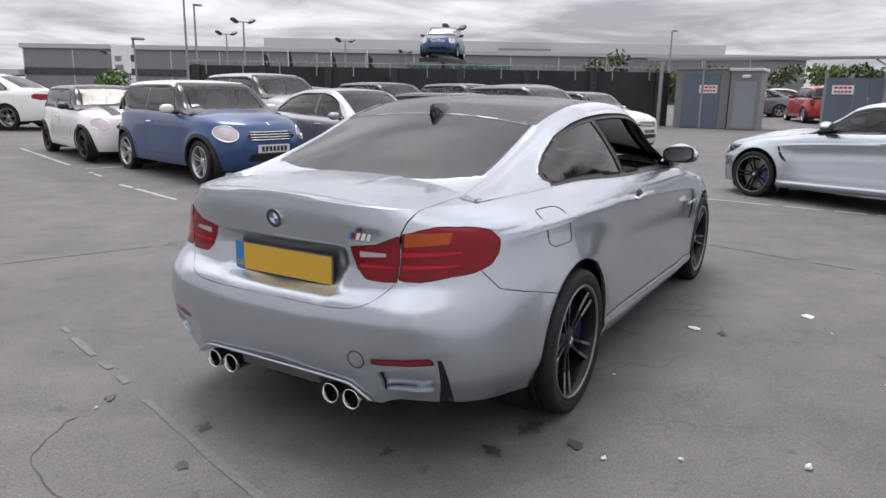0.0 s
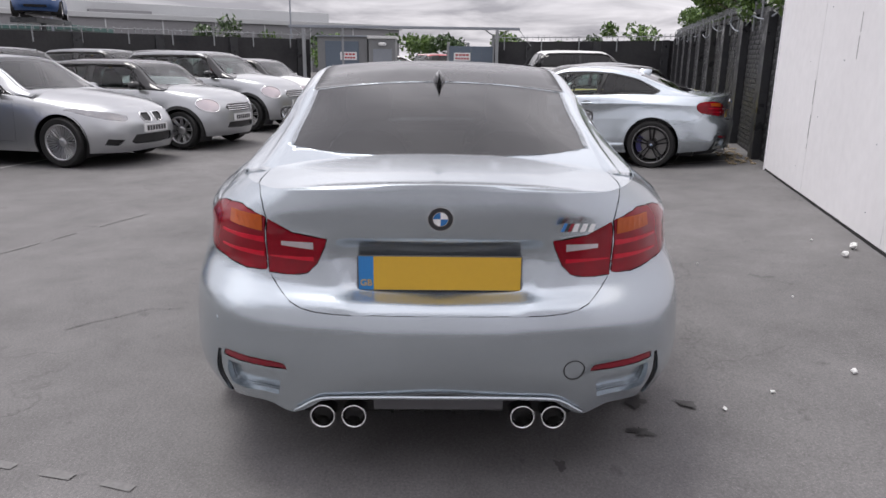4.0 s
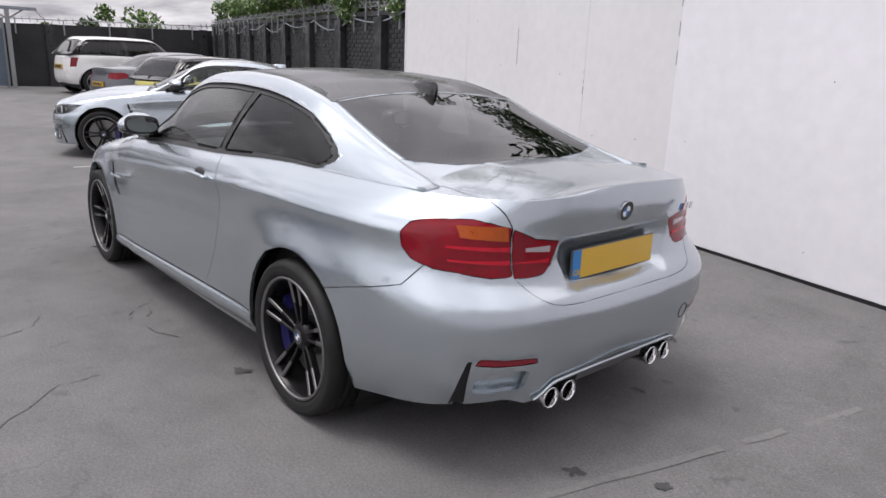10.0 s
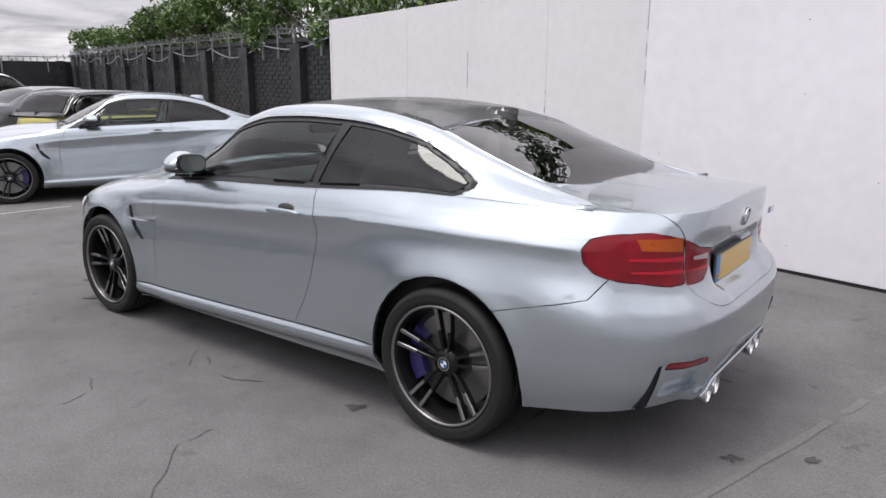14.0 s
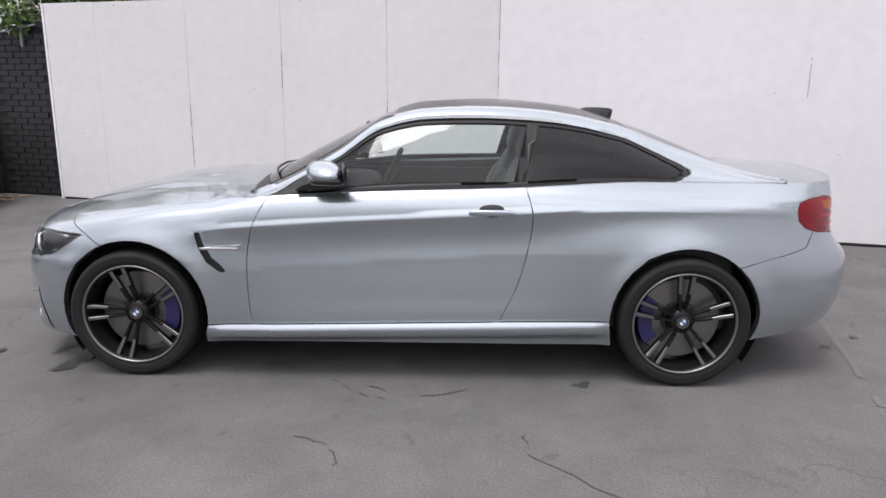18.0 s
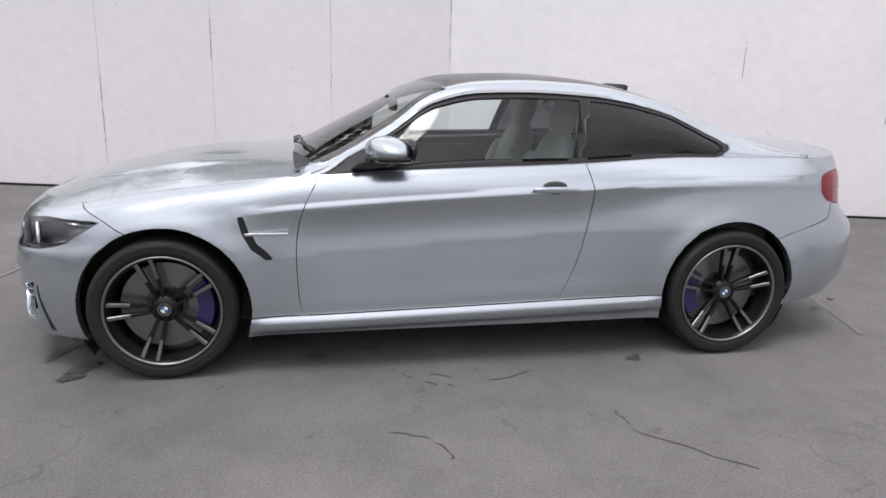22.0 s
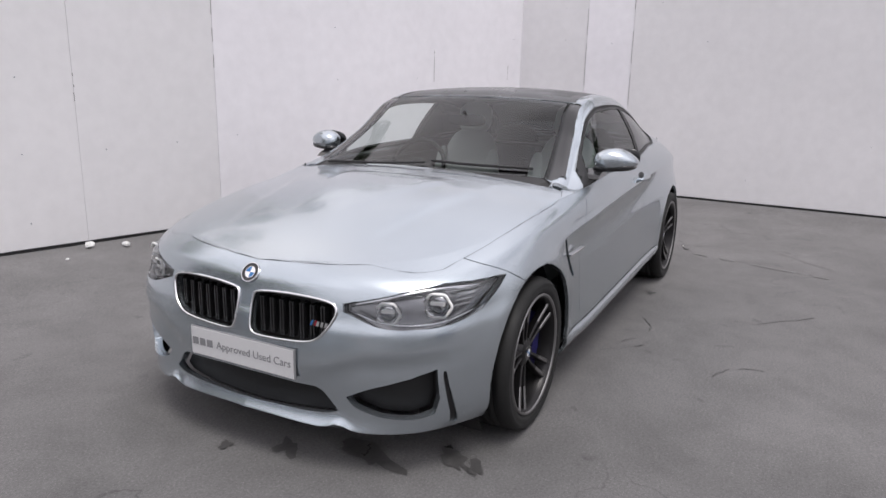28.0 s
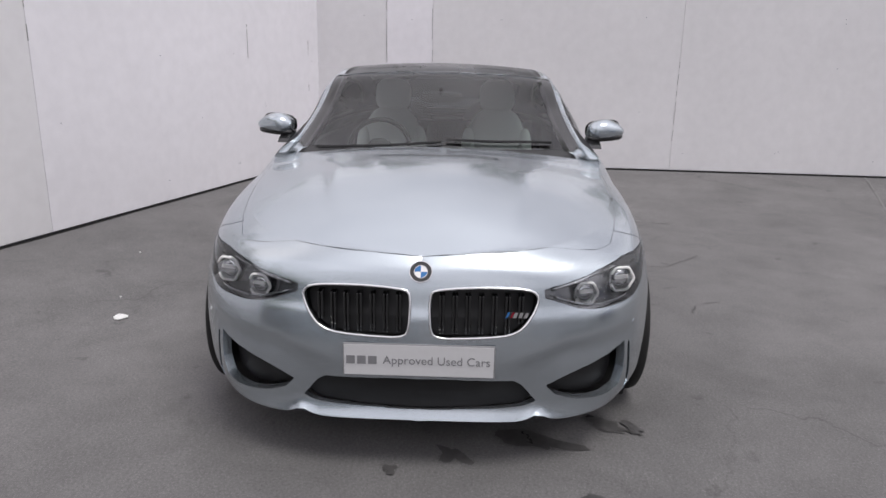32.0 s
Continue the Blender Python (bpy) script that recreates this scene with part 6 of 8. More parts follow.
def shape_of(body):
    """The sheets and cuts of a body shape, worked out once."""
    if id(body) in SHAPES:
        return SHAPES[id(body)]
    hatch = body is HATCH
    S = np.concatenate([np.linspace(0, 1, 17)[:-1], np.linspace(1, 3, 37)[:-1], np.linspace(3, 4, 17)])
    V = np.concatenate([np.linspace(0, 1, 23)[:-1], np.linspace(1, 2, 9)])
    sh = Sheet(body.ring, S, V)
    xb = -1.74 if hatch else -1.95
    cb = Sheet(body.cabin, np.linspace(xb, 0.95 if hatch else 1.05, 44), np.linspace(0, 3, 22))
    nose, tail = (lambda P: P[..., 0] > 1.0), (lambda P: P[..., 0] < -1.0)
    A = []
    for cx, cz, r in body.arches:
        A.append(("arch", arch_line(sh, cx, cz, r)))
    if hatch:
        lampc, lr = (0.615, 0.695), (0.125, 0.105)
        A.append(("headlamp", sh.outline("yz", [(lampc[0] + lr[0] * math.cos(a), lampc[1] + lr[1] * math.sin(a)) for a in np.linspace(0, 2 * math.pi, 19)[:-1]], nose)))
        L = sh.outline("yz", [(0.0, 0.735), (0.30, 0.725), (0.40, 0.66), (0.33, 0.60), (0.0, 0.59)], nose)
        A.append(("grille", [(-0.05, L[0][1])] + L + [(-0.05, L[-1][1])]))
        L = sh.outline("yz", [(0.0, 0.42), (0.36, 0.42), (0.40, 0.33), (0.0, 0.31)], nose)
        A.append(("intake", [(-0.05, L[0][1])] + L + [(-0.05, L[-1][1])]))
        A.append(("tail_lamp", sh.outline("yz", [(0.56, 0.88), (0.70, 0.88), (0.705, 0.66), (0.57, 0.66)], tail)))
        D = sh.outline("xz", [(0.66, 0.93), (0.72, 0.70), (0.70, 0.36), (-0.42, 0.36), (-0.45, 0.60), (-0.42, 0.94)], FLANK)
        A.append(("door", [(D[0][0], 1.2)] + D + [(D[-1][0], 1.2)]))
        C = [("door_glass", [(0.55, 0.10), (0.33, 0.88), (-0.42, 0.88), (-0.42, 0.08)]), ("quarter_glass", [(-0.50, 0.88), (-1.25, 0.86), (-1.42, 0.70), (-1.46, 0.14), (-0.50, 0.08)]),
             ("window_frame", [(0.74, 0.01), (0.34, 0.97), (-1.30, 0.97), (-1.50, 0.85), (-1.55, 0.02)]),
             ("windscreen", [(0.22, 3.1), (0.20, 2.08), (0.72, 2.08), (0.80, 2.6), (0.82, 3.1)]), ("rear_window", [(-1.46, 3.1), (-1.44, 2.1), (-1.66, 2.1), (-1.68, 3.1)]),
             ("roof", [(0.22, 3.1), (0.20, 2.0), (0.30, 1.0), (-1.42, 1.0), (-1.42, 2.0), (-1.45, 3.1)])]
        gone = (at_x(body, 0.78), at_x(body, -1.66, True))
    else:
        lamp = [(0.44, 0.67), (0.60, 0.725), (0.80, 0.775), (0.86, 0.76), (0.80, 0.69), (0.66, 0.625), (0.52, 0.605), (0.45, 0.63)]
        A.append(("headlamp", sh.outline("yz", lamp, nose)))
        A.append(("kidney", sh.outline("yz", [(0.04, 0.70), (0.20, 0.705), (0.235, 0.66), (0.20, 0.59), (0.06, 0.575), (0.035, 0.62)], nose)))
        L = sh.outline("yz", [(0.0, 0.42), (0.40, 0.42), (0.47, 0.33), (0.40, 0.29), (0.0, 0.28)], nose)
        A.append(("intake", [(-0.05, L[0][1])] + L + [(-0.05, L[-1][1])]))
        A.append(("side_intake", sh.outline("yz", [(0.56, 0.36), (0.72, 0.38), (0.74, 0.30), (0.62, 0.28)], nose)))
        o = sh.outline("yz", [(0.40, 0.93), (0.40, 0.80), (0.66, 0.78)], tail)
        o += sh.outline("xz", [(-2.15, 0.82), (-2.12, 0.90), (-2.2, 0.95)], FLANK)
        A.append(("tail_lamp", o))
        for n, (x0, x1) in (("door", (0.78, -0.18)), ("rear_door", (-0.19, -1.15))):
            D = sh.outline("xz", [(x0, 0.96), (x0 + 0.01, 0.6), (x0, 0.33), (x1 + (0.12 if n == "rear_door" else 0), 0.34), (x1 + (0.06 if n == "rear_door" else 0), 0.6), (x1, 0.98)], FLANK)
            A.append((n, [(D[0][0], 1.2)] + D + [(D[-1][0], 1.2)]))
        C = [("door_glass", [(0.62, 0.12), (0.36, 0.86), (-0.14, 0.88), (-0.14, 0.08)]), ("quarter_glass", [(-0.22, 0.88), (-0.85, 0.88), (-1.15, 0.80), (-1.38, 0.45), (-1.40, 0.12), (-0.22, 0.08)]),
             ("window_frame", [(0.80, 0.01), (0.38, 0.94), (-0.85, 0.95), (-1.2, 0.88), (-1.46, 0.45), (-1.47, 0.02)]),
             ("windscreen", [(0.12, 3.1), (0.10, 2.06), (0.84, 2.06), (0.92, 2.6), (0.95, 3.1)]), ("rear_window", [(-1.10, 3.1), (-1.12, 2.08), (-1.76, 2.08), (-1.83, 3.1)])]
        gone = (at_x(body, 0.90), at_x(body, -1.72, True))
    out = sh, cb, sh.cut(A, gone=lambda a, b: b > 1.04 and gone[0] < a < gone[1]), cb.cut(C)
    SHAPES[id(body)] = out
    return out


def bars(bm, x, y0, y1, z, h, n):
    w = (y1 - y0) / n
    for k in range(n):
        box(bm, x - 0.001, x + 0.001, y0 + w * k + w * 0.12, y0 + w * (k + 1) - w * 0.12, z, z + h)
    return bm


MADE = {}
ROLES = {"body": 0, "door": 0, "door_handle": 0, "roof": 1, "mirror_cap": 2, "spoke": 3, "headlamp": 4, "side_window": 5, "window_surround": 6}


def parked(name, body, k, m, paint, roof_m, label, spokes=(M_ALLOY, 5), lamp_m=None, clad=None, plate=True, cap=None, stripes=None, glass=None):
    """A parked car: the first of its kind is built, later ones are copies with their own paint."""
    key = (id(body), spokes[1], bool(clad), bool(stripes), plate)
    if key not in MADE:
        MADE[key] = car = build_car(name, body, (1, 1, 1), m, paint, roof_m, label, spokes, lamp_m, clad, plate, cap, 5, stripes, glass)
    else:
        car = copy_thing(MADE[key], m)
        car.name = name
    car.matrix_basis = m @ Matrix.Diagonal((*k, 1))
    own = (paint, roof_m, cap or paint, spokes[0], lamp_m or M_CLEAR, glass or M_GLASS, M_GLOSSBLACK if body is HATCH else paint)
    for o in car.children_recursive:
        role = ROLES.get(o.name.split(".")[0])
        if role is not None and o.type == "MESH" and not (role == 0 and body is HATCH and "handle" in o.name):
            o.material_slots[0].link = "OBJECT"
            o.material_slots[0].material = own[role]
    tagged(car, label, "car", "parked cars")
    return car


def build_car(name, body, k, m, paint, roof_m, label, spokes=(M_ALLOY, 5), lamp_m=None, clad=None, plate=True, cap=None, nspoke=5, stripes=None, glass=None):
    car = thing(name, m)
    sh, cb, P, C = shape_of(body)
    hatch = body is HATCH
    K = Matrix.Diagonal((*k, 1))
    def scaled(ob):
        ob.data.transform(K)
        return ob
    both = (1, -1)
    rest = P["rest"]
    scaled(panel("body", sh, rest, paint, car, both, gap=0.0, depth=0.02))
    for key in ("door", "rear_door"):
        if key in P:
            for sg in both:
                scaled(panel("door", sh, P[key], paint, car, (sg,), gap=0.004))
    for sg in both:
        scaled(panel("headlamp", sh, P["headlamp"], lamp_m or M_CARLAMP, car, (sg,), "bright headlamp", gap=0.004))
        if hatch:
            bm = frame_of(P["headlamp"], sh, sg, 0.013)
            bm.transform(K)
            part("headlamp_ring", bm, M_CHROME, car, "chrome headlamp ring", smooth=True)
        scaled(panel("tail_lamp", sh, P["tail_lamp"], M_REDLENS, car, (sg,), "red tail lamp", gap=0.004))
        scaled(panel("window_frame", cb, C["window_frame"], M_GLOSSBLACK, car, (sg,), "black window surround", gap=0, sink=0.002))
        for g in ("door_glass", "quarter_glass"):
            scaled(panel("side_window", cb, C[g], glass or M_GLASS, car, (sg,), "tinted side window", gap=0, depth=0, sink=0.006))
        if "kidney" in P:
            scaled(panel("kidney_grille", sh, P["kidney"], M_BLACK, car, (sg,), "black grille", gap=0, sink=0.01))
            bm = frame_of(P["kidney"], sh, sg, 0.014)
            bm.transform(K)
            part("grille_frame", bm, M_CHROME, car, "chrome grille frame", smooth=True)
        if "side_intake" in P:
            scaled(panel("side_intake", sh, P["side_intake"], M_BLACK, car, (sg,), "black air intake", gap=0, depth=0, sink=0.03))
    if "grille" in P:
        scaled(panel("grille", sh, P["grille"], M_BLACK, car, both, "black grille", gap=0, depth=0, sink=0.02))
        for q in range(4):
            bm = bmesh.new()
            z = 0.615 + 0.034 * q
            pts = []
            for y in np.linspace(-0.34, 0.34, 9):
                a, b = sh.find("yz", (abs(y), z), lambda Q: Q[..., 0] > 1.0)
                p = sh.f(np.array([a]), np.array([b]))[0]
                pts.append((p[0] - 0.004, y, z))
            tube(bm, pts, 0.010, 6)
            bm.transform(K)
            part("grille_bar", bm, M_CHROME, car, "chrome grille bar", smooth=True)
    scaled(panel("lower_intake", sh, P["intake"], M_BLACK, car, both, "black air intake", gap=0, depth=0, sink=0.03))
    scaled(panel("windscreen", cb, C["windscreen"], glass or M_SCREEN, car, both, "clear windscreen", gap=0, depth=0, sink=0.002))
    scaled(panel("rear_window", cb, C["rear_window"], M_PRIVACY, car, both, "dark rear window", gap=0, depth=0, sink=0.002))
    if "roof" in C:
        scaled(panel("roof", cb, C["roof"], roof_m, car, both, gap=0))
        scaled(panel("window_surround", cb, C["rest"], M_GLOSSBLACK if hatch else paint, car, both, "black pillars", gap=0))
    else:
        scaled(panel("roof", cb, C["rest"], roof_m, car, both, gap=0))
    R = body.arches[0][1] * k[2]
    for (cx, cz, r) in body.arches:
        for sg in both:
            y = (0.735 if hatch else 0.80) * k[1]
            W = 0.20 * k[1]
            wheel(car, cx * k[0], sg * y, R, sg, R, W, R * 0.72, (M_RUBBER, M_DARKALLOY if spokes[0] is M_BLACKSPOKE else M_ALLOY, spokes[0], M_DISC, M_BLACK, None), n=spokes[1], style="plain" if spokes[1] != 5 else "twin", disc=False, turn=13 * sg + cx * 7)
            bm = bmesh.new()
            arc = [(cx + (r + 0.02) * math.cos(a), cz + (r + 0.02) * math.sin(a)) for a in np.radians(np.linspace(-30, 210, 18))]
            rows = [[bm.verts.new((x, sg * yy, z)) for yy in (0.45, 0.80 if hatch else 0.87)] for x, z in arc]
            for A0, A1 in zip(rows, rows[1:]):
                bm.faces.new((A0[0], A1[0], A1[1], A0[1]))
            bm.transform(K)
            part("wheel_liner", bm, M_BLACK, car)
            if clad:
                bm = bmesh.new()
                arc = [(cx + rr * math.cos(a), cz + rr * math.sin(a)) for a in np.radians(np.linspace(-15, 195, 22)) for rr in (r - 0.005, r + 0.045)]
                vs = []
                for x, z in arc:
                    a, b = sh.find("xz", (x, z), FLANK)
                    p = sh.f(np.array([a]), np.array([b]))[0]
                    vs.append(bm.verts.new((p[0], sg * (p[1] + 0.012), p[2])))
                for i in range(0, len(vs) - 2, 2):
                    bm.faces.new((vs[i], vs[i + 1], vs[i + 3], vs[i + 2]))
                bm.transform(K)
                bmesh.ops.recalc_face_normals(bm, faces=bm.faces)
                bmesh.ops.solidify(bm, geom=list(bm.faces), thickness=0.012)
                part("arch_trim", bm, clad, car, "black wheel arch trim")
    f, r = (1.90, -1.80) if hatch else (2.285, -2.52)
    bm = new_box(-1.6 if hatch else -2.2, 1.6 if hatch else 2.0, -0.62, 0.62, 0.18, 0.40)
    bm.transform(K)
    part("underside", bm, M_BLACK, car, "dark underside")
    bm = box(new_box(-1.0, 0.75, -0.70, 0.70, 0.40, 0.86, 0.05), 0.3, 0.78, -0.68, 0.68, 0.80, 0.93, 0.05)
    bm.transform(K)
    part("dark_cabin", bm, M_CABIN, car, "dark cabin fittings")
    for y in (-0.35, 0.35):
        bm = superbox(superbox(bmesh.new(), (-0.35, y, 0.95), (0.08, 0.22, 0.26), 3.2, 14, 8), (-0.38, y, 1.19), (0.05, 0.12, 0.07), 3, 12, 8)
        bm.transform(K)
        part("seat", bm, M_CABIN, car, "dark seat", smooth=True)
    for sg in both:
        mr = thing("door_mirror")
        mr.parent = car
        bm = superbox(bmesh.new(), ((0.50 if hatch else 0.55), sg * (0.90 if hatch else 0.96), 1.0), (0.075, 0.10, 0.065), 2.6, 16, 10)
        bm.transform(K)
        part("mirror_cap", bm, cap or paint, mr, smooth=True)
        bm = tube(bmesh.new(), [((0.52 if hatch else 0.58), sg * (0.76 if hatch else 0.82), 0.94), ((0.50 if hatch else 0.55), sg * 0.88, 0.965)], 0.025, 6)
        bm.transform(K)
        part("mirror_arm", bm, M_BLACK, mr)
        for x in ((-0.28,) if hatch else (0.0, -0.92)):
            hz = 0.80 if hatch else 0.84
            bm = superbox(bmesh.new(), (x, sg * (0.845 if hatch else 0.915), hz), (0.10, 0.020, 0.015), 3, 14, 8)
            bm.transform(K)
            part("door_handle", bm, M_CHROME if hatch else paint, car, smooth=True)
    if plate:
        bm = new_box(f - 0.012, f + 0.012, -0.26, 0.26, 0.44, 0.55, 0.003)
        bm.transform(K)
        pl = part("front_plate", bm, M_PLATE_W, car, "white plate with dark bars")
        for q in range(7):
            bm = new_box(f + 0.0125, f + 0.0145, -0.212 + 0.063 * q, -0.166 + 0.063 * q, 0.46, 0.53)
            bm.transform(K)
            part("plate_bar", bm, M_INK, pl)
        bm = new_box(r - 0.012, r + 0.012, -0.26, 0.26, 0.60, 0.71, 0.003)
        bm.transform(K)
        pl = part("rear_plate", bm, M_PLATE_Y, car, "yellow plate with dark bars")
        for q in range(7):
            bm = new_box(r - 0.0145, r - 0.0125, -0.212 + 0.063 * q, -0.166 + 0.063 * q, 0.62, 0.69)
            bm.transform(K)
            part("plate_bar", bm, M_INK, pl)
    if stripes:
        for sg in both:
            bm = bmesh.new()
            rows = []
            for x in np.linspace(0.85, 1.66, 9):
                top = body.rail(len(body.rails) - 1, np.linspace(0, 2, 200))
                y6 = float(np.interp(-x, -top[:, 0], top[:, 1]))
                z6 = float(np.interp(-x, -top[:, 0], top[:, 2]))
                zc = float(body.deck(x))
                rows.append([bm.verts.new((x, sg * y, zc + (z6 - zc) * (y / y6) ** 2.2 + 0.004)) for y in (0.22, 0.40)])
            for A0, A1 in zip(rows, rows[1:]):
                bm.faces.new((A0[0], A1[0], A1[1], A0[1]))
            bm.transform(K)
            part("bonnet_stripe", bm, stripes, car, "stripe along the bonnet")
    tagged(car, label, "car", "parked cars")
    return car

# ---- marks and litter on the ground ----
def ground_mark(name, pts, w, material, label, category, z=0.004, ragged=0.25):
    """A strip laid on the ground along points, with uneven edges."""
    bm = bmesh.new()
    P = [Vector((*p, 0)) for p in pts]
    rows, n = [], 0
    for a, b in zip(P, P[1:]):
        k = max(int((b - a).length / 0.12), 1)
        for i in range(k + (b is P[-1])):
            p = a.lerp(b, i / k)
            d = (b - a).normalized()
            q = Vector((-d.y, d.x, 0))
            e0, e1 = w / 2 * (1 - ragged * random.random()), w / 2 * (1 - ragged * random.random())
            rows.append([bm.verts.new((p + q * e0) + Vector((0, 0, gz(p.x, p.y) + z))), bm.verts.new((p - q * e1) + Vector((0, 0, gz(p.x, p.y) + z)))])
    for r, s in zip(rows, rows[1:]):
        if random.random() > ragged * 0.35:
            bm.faces.new((r[0], r[1], s[1], s[0]))
    bmesh.ops.recalc_face_normals(bm, faces=bm.faces)
    return tagged(link_mesh(name, bm, material), label, category, kind="structure")


for a, b, m_ in (((-2.05, 2.1), (-2.95, -1.1), M_FADED), ((2.9, -0.6), (2.35, -2.6), M_FADED), ((6.12, 0.0), (5.75, -4.9), M_LINE), ((3.95, 13.8), (2.95, 10.3), M_LINE), ((2.62, 9.2), (2.45, 8.6), M_LINE), ((2.10, 7.6), (1.60, 5.6), M_LINE), ((2.8, 9.6), (4.3, 9.35), M_LINE), ((4.3, 5.9), (6.1, 5.6), M_LINE), ((10.8, 0.2), (12.2, -0.8), M_FADED)):
    ground_mark("trim_bay_line", [a, b], 0.08 if m_ is M_LINE else 0.05, m_, "worn white painted bay line on the asphalt", "line", ragged=0.5)
ground_mark("trim_joint", [(-6, 5.9), (-1.46, 4.03), (-0.1, 3.5), (2.2, 2.7)], 0.03, M_FADED, "pale filled joint across the asphalt", "joint", ragged=0.6)


BLOTS = []


def blot(x, y, r, material, stretch=1.0, ang=0.0):
    bm = bmesh.new()
    n = 22
    c, s = math.cos(ang), math.sin(ang)
    vs = []
    for k in range(n):
        a = 2 * math.pi * k / n
        q = r * (0.55 + 0.6 * noise.noise(Vector((math.cos(a) * 1.3 + x * 7, math.sin(a) * 1.3 + y * 7, 0.3))) + 0.25 * random.random())
        u, v = q * math.cos(a) * stretch, q * math.sin(a)
        vs.append(bm.verts.new((x + c * u - s * v, y + s * u + c * v, 0.0030 + 0.0008 * (len(BLOTS) % 9))))
    bm.faces.new(vs)
    BLOTS.append((x, y))
    return tagged(link_mesh("trim_stain", bm, material), "dark wet stain on the asphalt", "stain", kind="structure")


for x, y, r, st, an in ((2.08, 0.12, 0.10, 1.6, 0.6), (1.98, 0.46, 0.14, 2.2, 1.2), (1.83, 0.75, 0.09, 2.4, 0.9), (2.2, -0.1, 0.06, 1.2, 0), (0.72, 0.74, 0.08, 1.5, 0.2), (1.86, 0.86, 0.07, 1.8, 0.4), (-1.69, -0.86, 0.10, 1.4, 0.2),
                        (-1.96, -0.81, 0.07, 1.5, 1.0), (-1.73, -1.08, 0.06, 1.6, 0.4), (-2.45, 0.35, 0.07, 1.2, 0.5), (-2.2, -0.45, 0.05, 1.8, 0.2), (-0.9, 0.95, 0.06, 1.6, 0.1), (-2.72, 0.15, 0.05, 1.3, 1.3), (0.1, -1.35, 0.05, 2.0, 0.3), (-2.5, 0.95, 0.05, 1.5, 0.9), (2.35, 0.62, 0.05, 2.0, 1.2)):
    blot(x, y, 0.68 * r, M_OIL, st, an)
# cracks: thin wandering strips
for pts in ([(0.10, 1.16), (0.28, 1.04), (0.38, 0.93)], [(0.18, 1.02), (-0.1, 1.1), (-0.32, 1.04)], [(0.45, 1.55), (0.28, 1.62), (0.22, 1.78)], [(-2.8, 1.7), (-2.4, 2.1), (-2.3, 2.6)], [(-0.9, 2.0), (-0.6, 1.7), (-0.55, 1.5)], [(3.1, 0.9), (3.4, 1.3), (3.35, 1.7)], [(-3.1, 0.3), (-3.0, 0.7), (-2.7, 0.9)]):
    pts = spline(pts, 5)
    pts = [(p[0] + random.uniform(-0.015, 0.015), p[1] + random.uniform(-0.015, 0.015)) for p in pts]
    ground_mark("trim_crack", pts, 0.009, M_OIL, "dark hairline crack in the asphalt", "crack", z=0.003, ragged=0.7)


def litter(x, y, s, flat, label):
    bm = bmesh.new()
    s *= 0.65 if s < 0.03 else 0.9
    superbox(bm, (0, 0, 0), (s, s * 0.7, s * (0.12 if flat else 0.6)), 2.2, 9, 5)
    for v in bm.verts:
        v.co *= 1 + random.uniform(-0.3, 0.3)
    z0 = min(v.co.z for v in bm.verts)
    o = link_mesh("litter", bm, M_LITTER)
    o.matrix_basis = pose(x, y, gz(x, y) - z0 + 0.0005, 0, 0, random.uniform(0, 180))
    return tagged(o, label, "litter", "scraps of litter on the asphalt")


for x, y, s, f in ((0.78, -1.78, 0.055, True), (0.11, -1.18, 0.045, True), (-1.78, -1.22, 0.022, False), (-1.64, -1.49, 0.018, False), (-1.5, -1.93, 0.028, False), (0.60, -3.16, 0.04, False), (0.40, -2.98, 0.035, False), (-0.9, -0.98, 0.012, False), (0.9, -3.0, 0.02, False), (-0.4, -2.2, 0.012, False), (0.46, -1.93, 0.012, False), (-2.6, 0.9, 0.014, False)):
    litter(x, y, s, f, "crumpled scrap of white paper" if not f else "flat scrap of white paper")
bm = bmesh.new()
for k in range(160):
    u = random.random()
    p = K_A.lerp(K_B, 0.02 + 0.22 * u) + kn * random.uniform(0.14, 0.5)
    superbox(bm, (p.x, p.y, gz(p.x, p.y) + 0.01), (random.uniform(0.01, 0.05), random.uniform(0.01, 0.04), 0.012), 2.2, 6, 4)
tagged(link_mesh("leaf_litter", bm, M_WOOD), "dry leaves and rubbish along the foot of the wall", "leaf litter", kind="stuff")

# ---- gateway at the far end ----
GX = 23.6
g0 = gz(GX, 0)
M_GATE = mat("blue_grey_steel_sheet", (0.115, 0.145, 0.185), 0.5, var=0.10, grain=14, stain=1.1)
M_SHED = mat("grey_shed_panel", (0.20, 0.205, 0.21), 0.6, var=0.08, grain=14, stain=1.1)
M_SIGN = mat("white_sign", (0.72, 0.72, 0.72), 0.4, var=0.03)
M_SIGNRED = mat("red_lettering", (0.40, 0.05, 0.06), 0.5, var=0.05)


def sign(x, y, z):
    s = thing("warning_sign")
    part("sign_board", new_box(x - 0.012, x, y - 0.32, y + 0.32, z - 0.15, z + 0.15, 0.004), M_SIGN, s)
    for r in range(2):
        b = bars(bmesh.new(), x - 0.0135, y - 0.27, y + 0.27, z + 0.03 - 0.13 * r, 0.07, 5 if r else 4)
        part("sign_bars", b, M_SIGNRED, s, "unreadable red bars")
    tagged(s, "white warning sign with unreadable red bars on the gate", "sign", "signs on the gate")


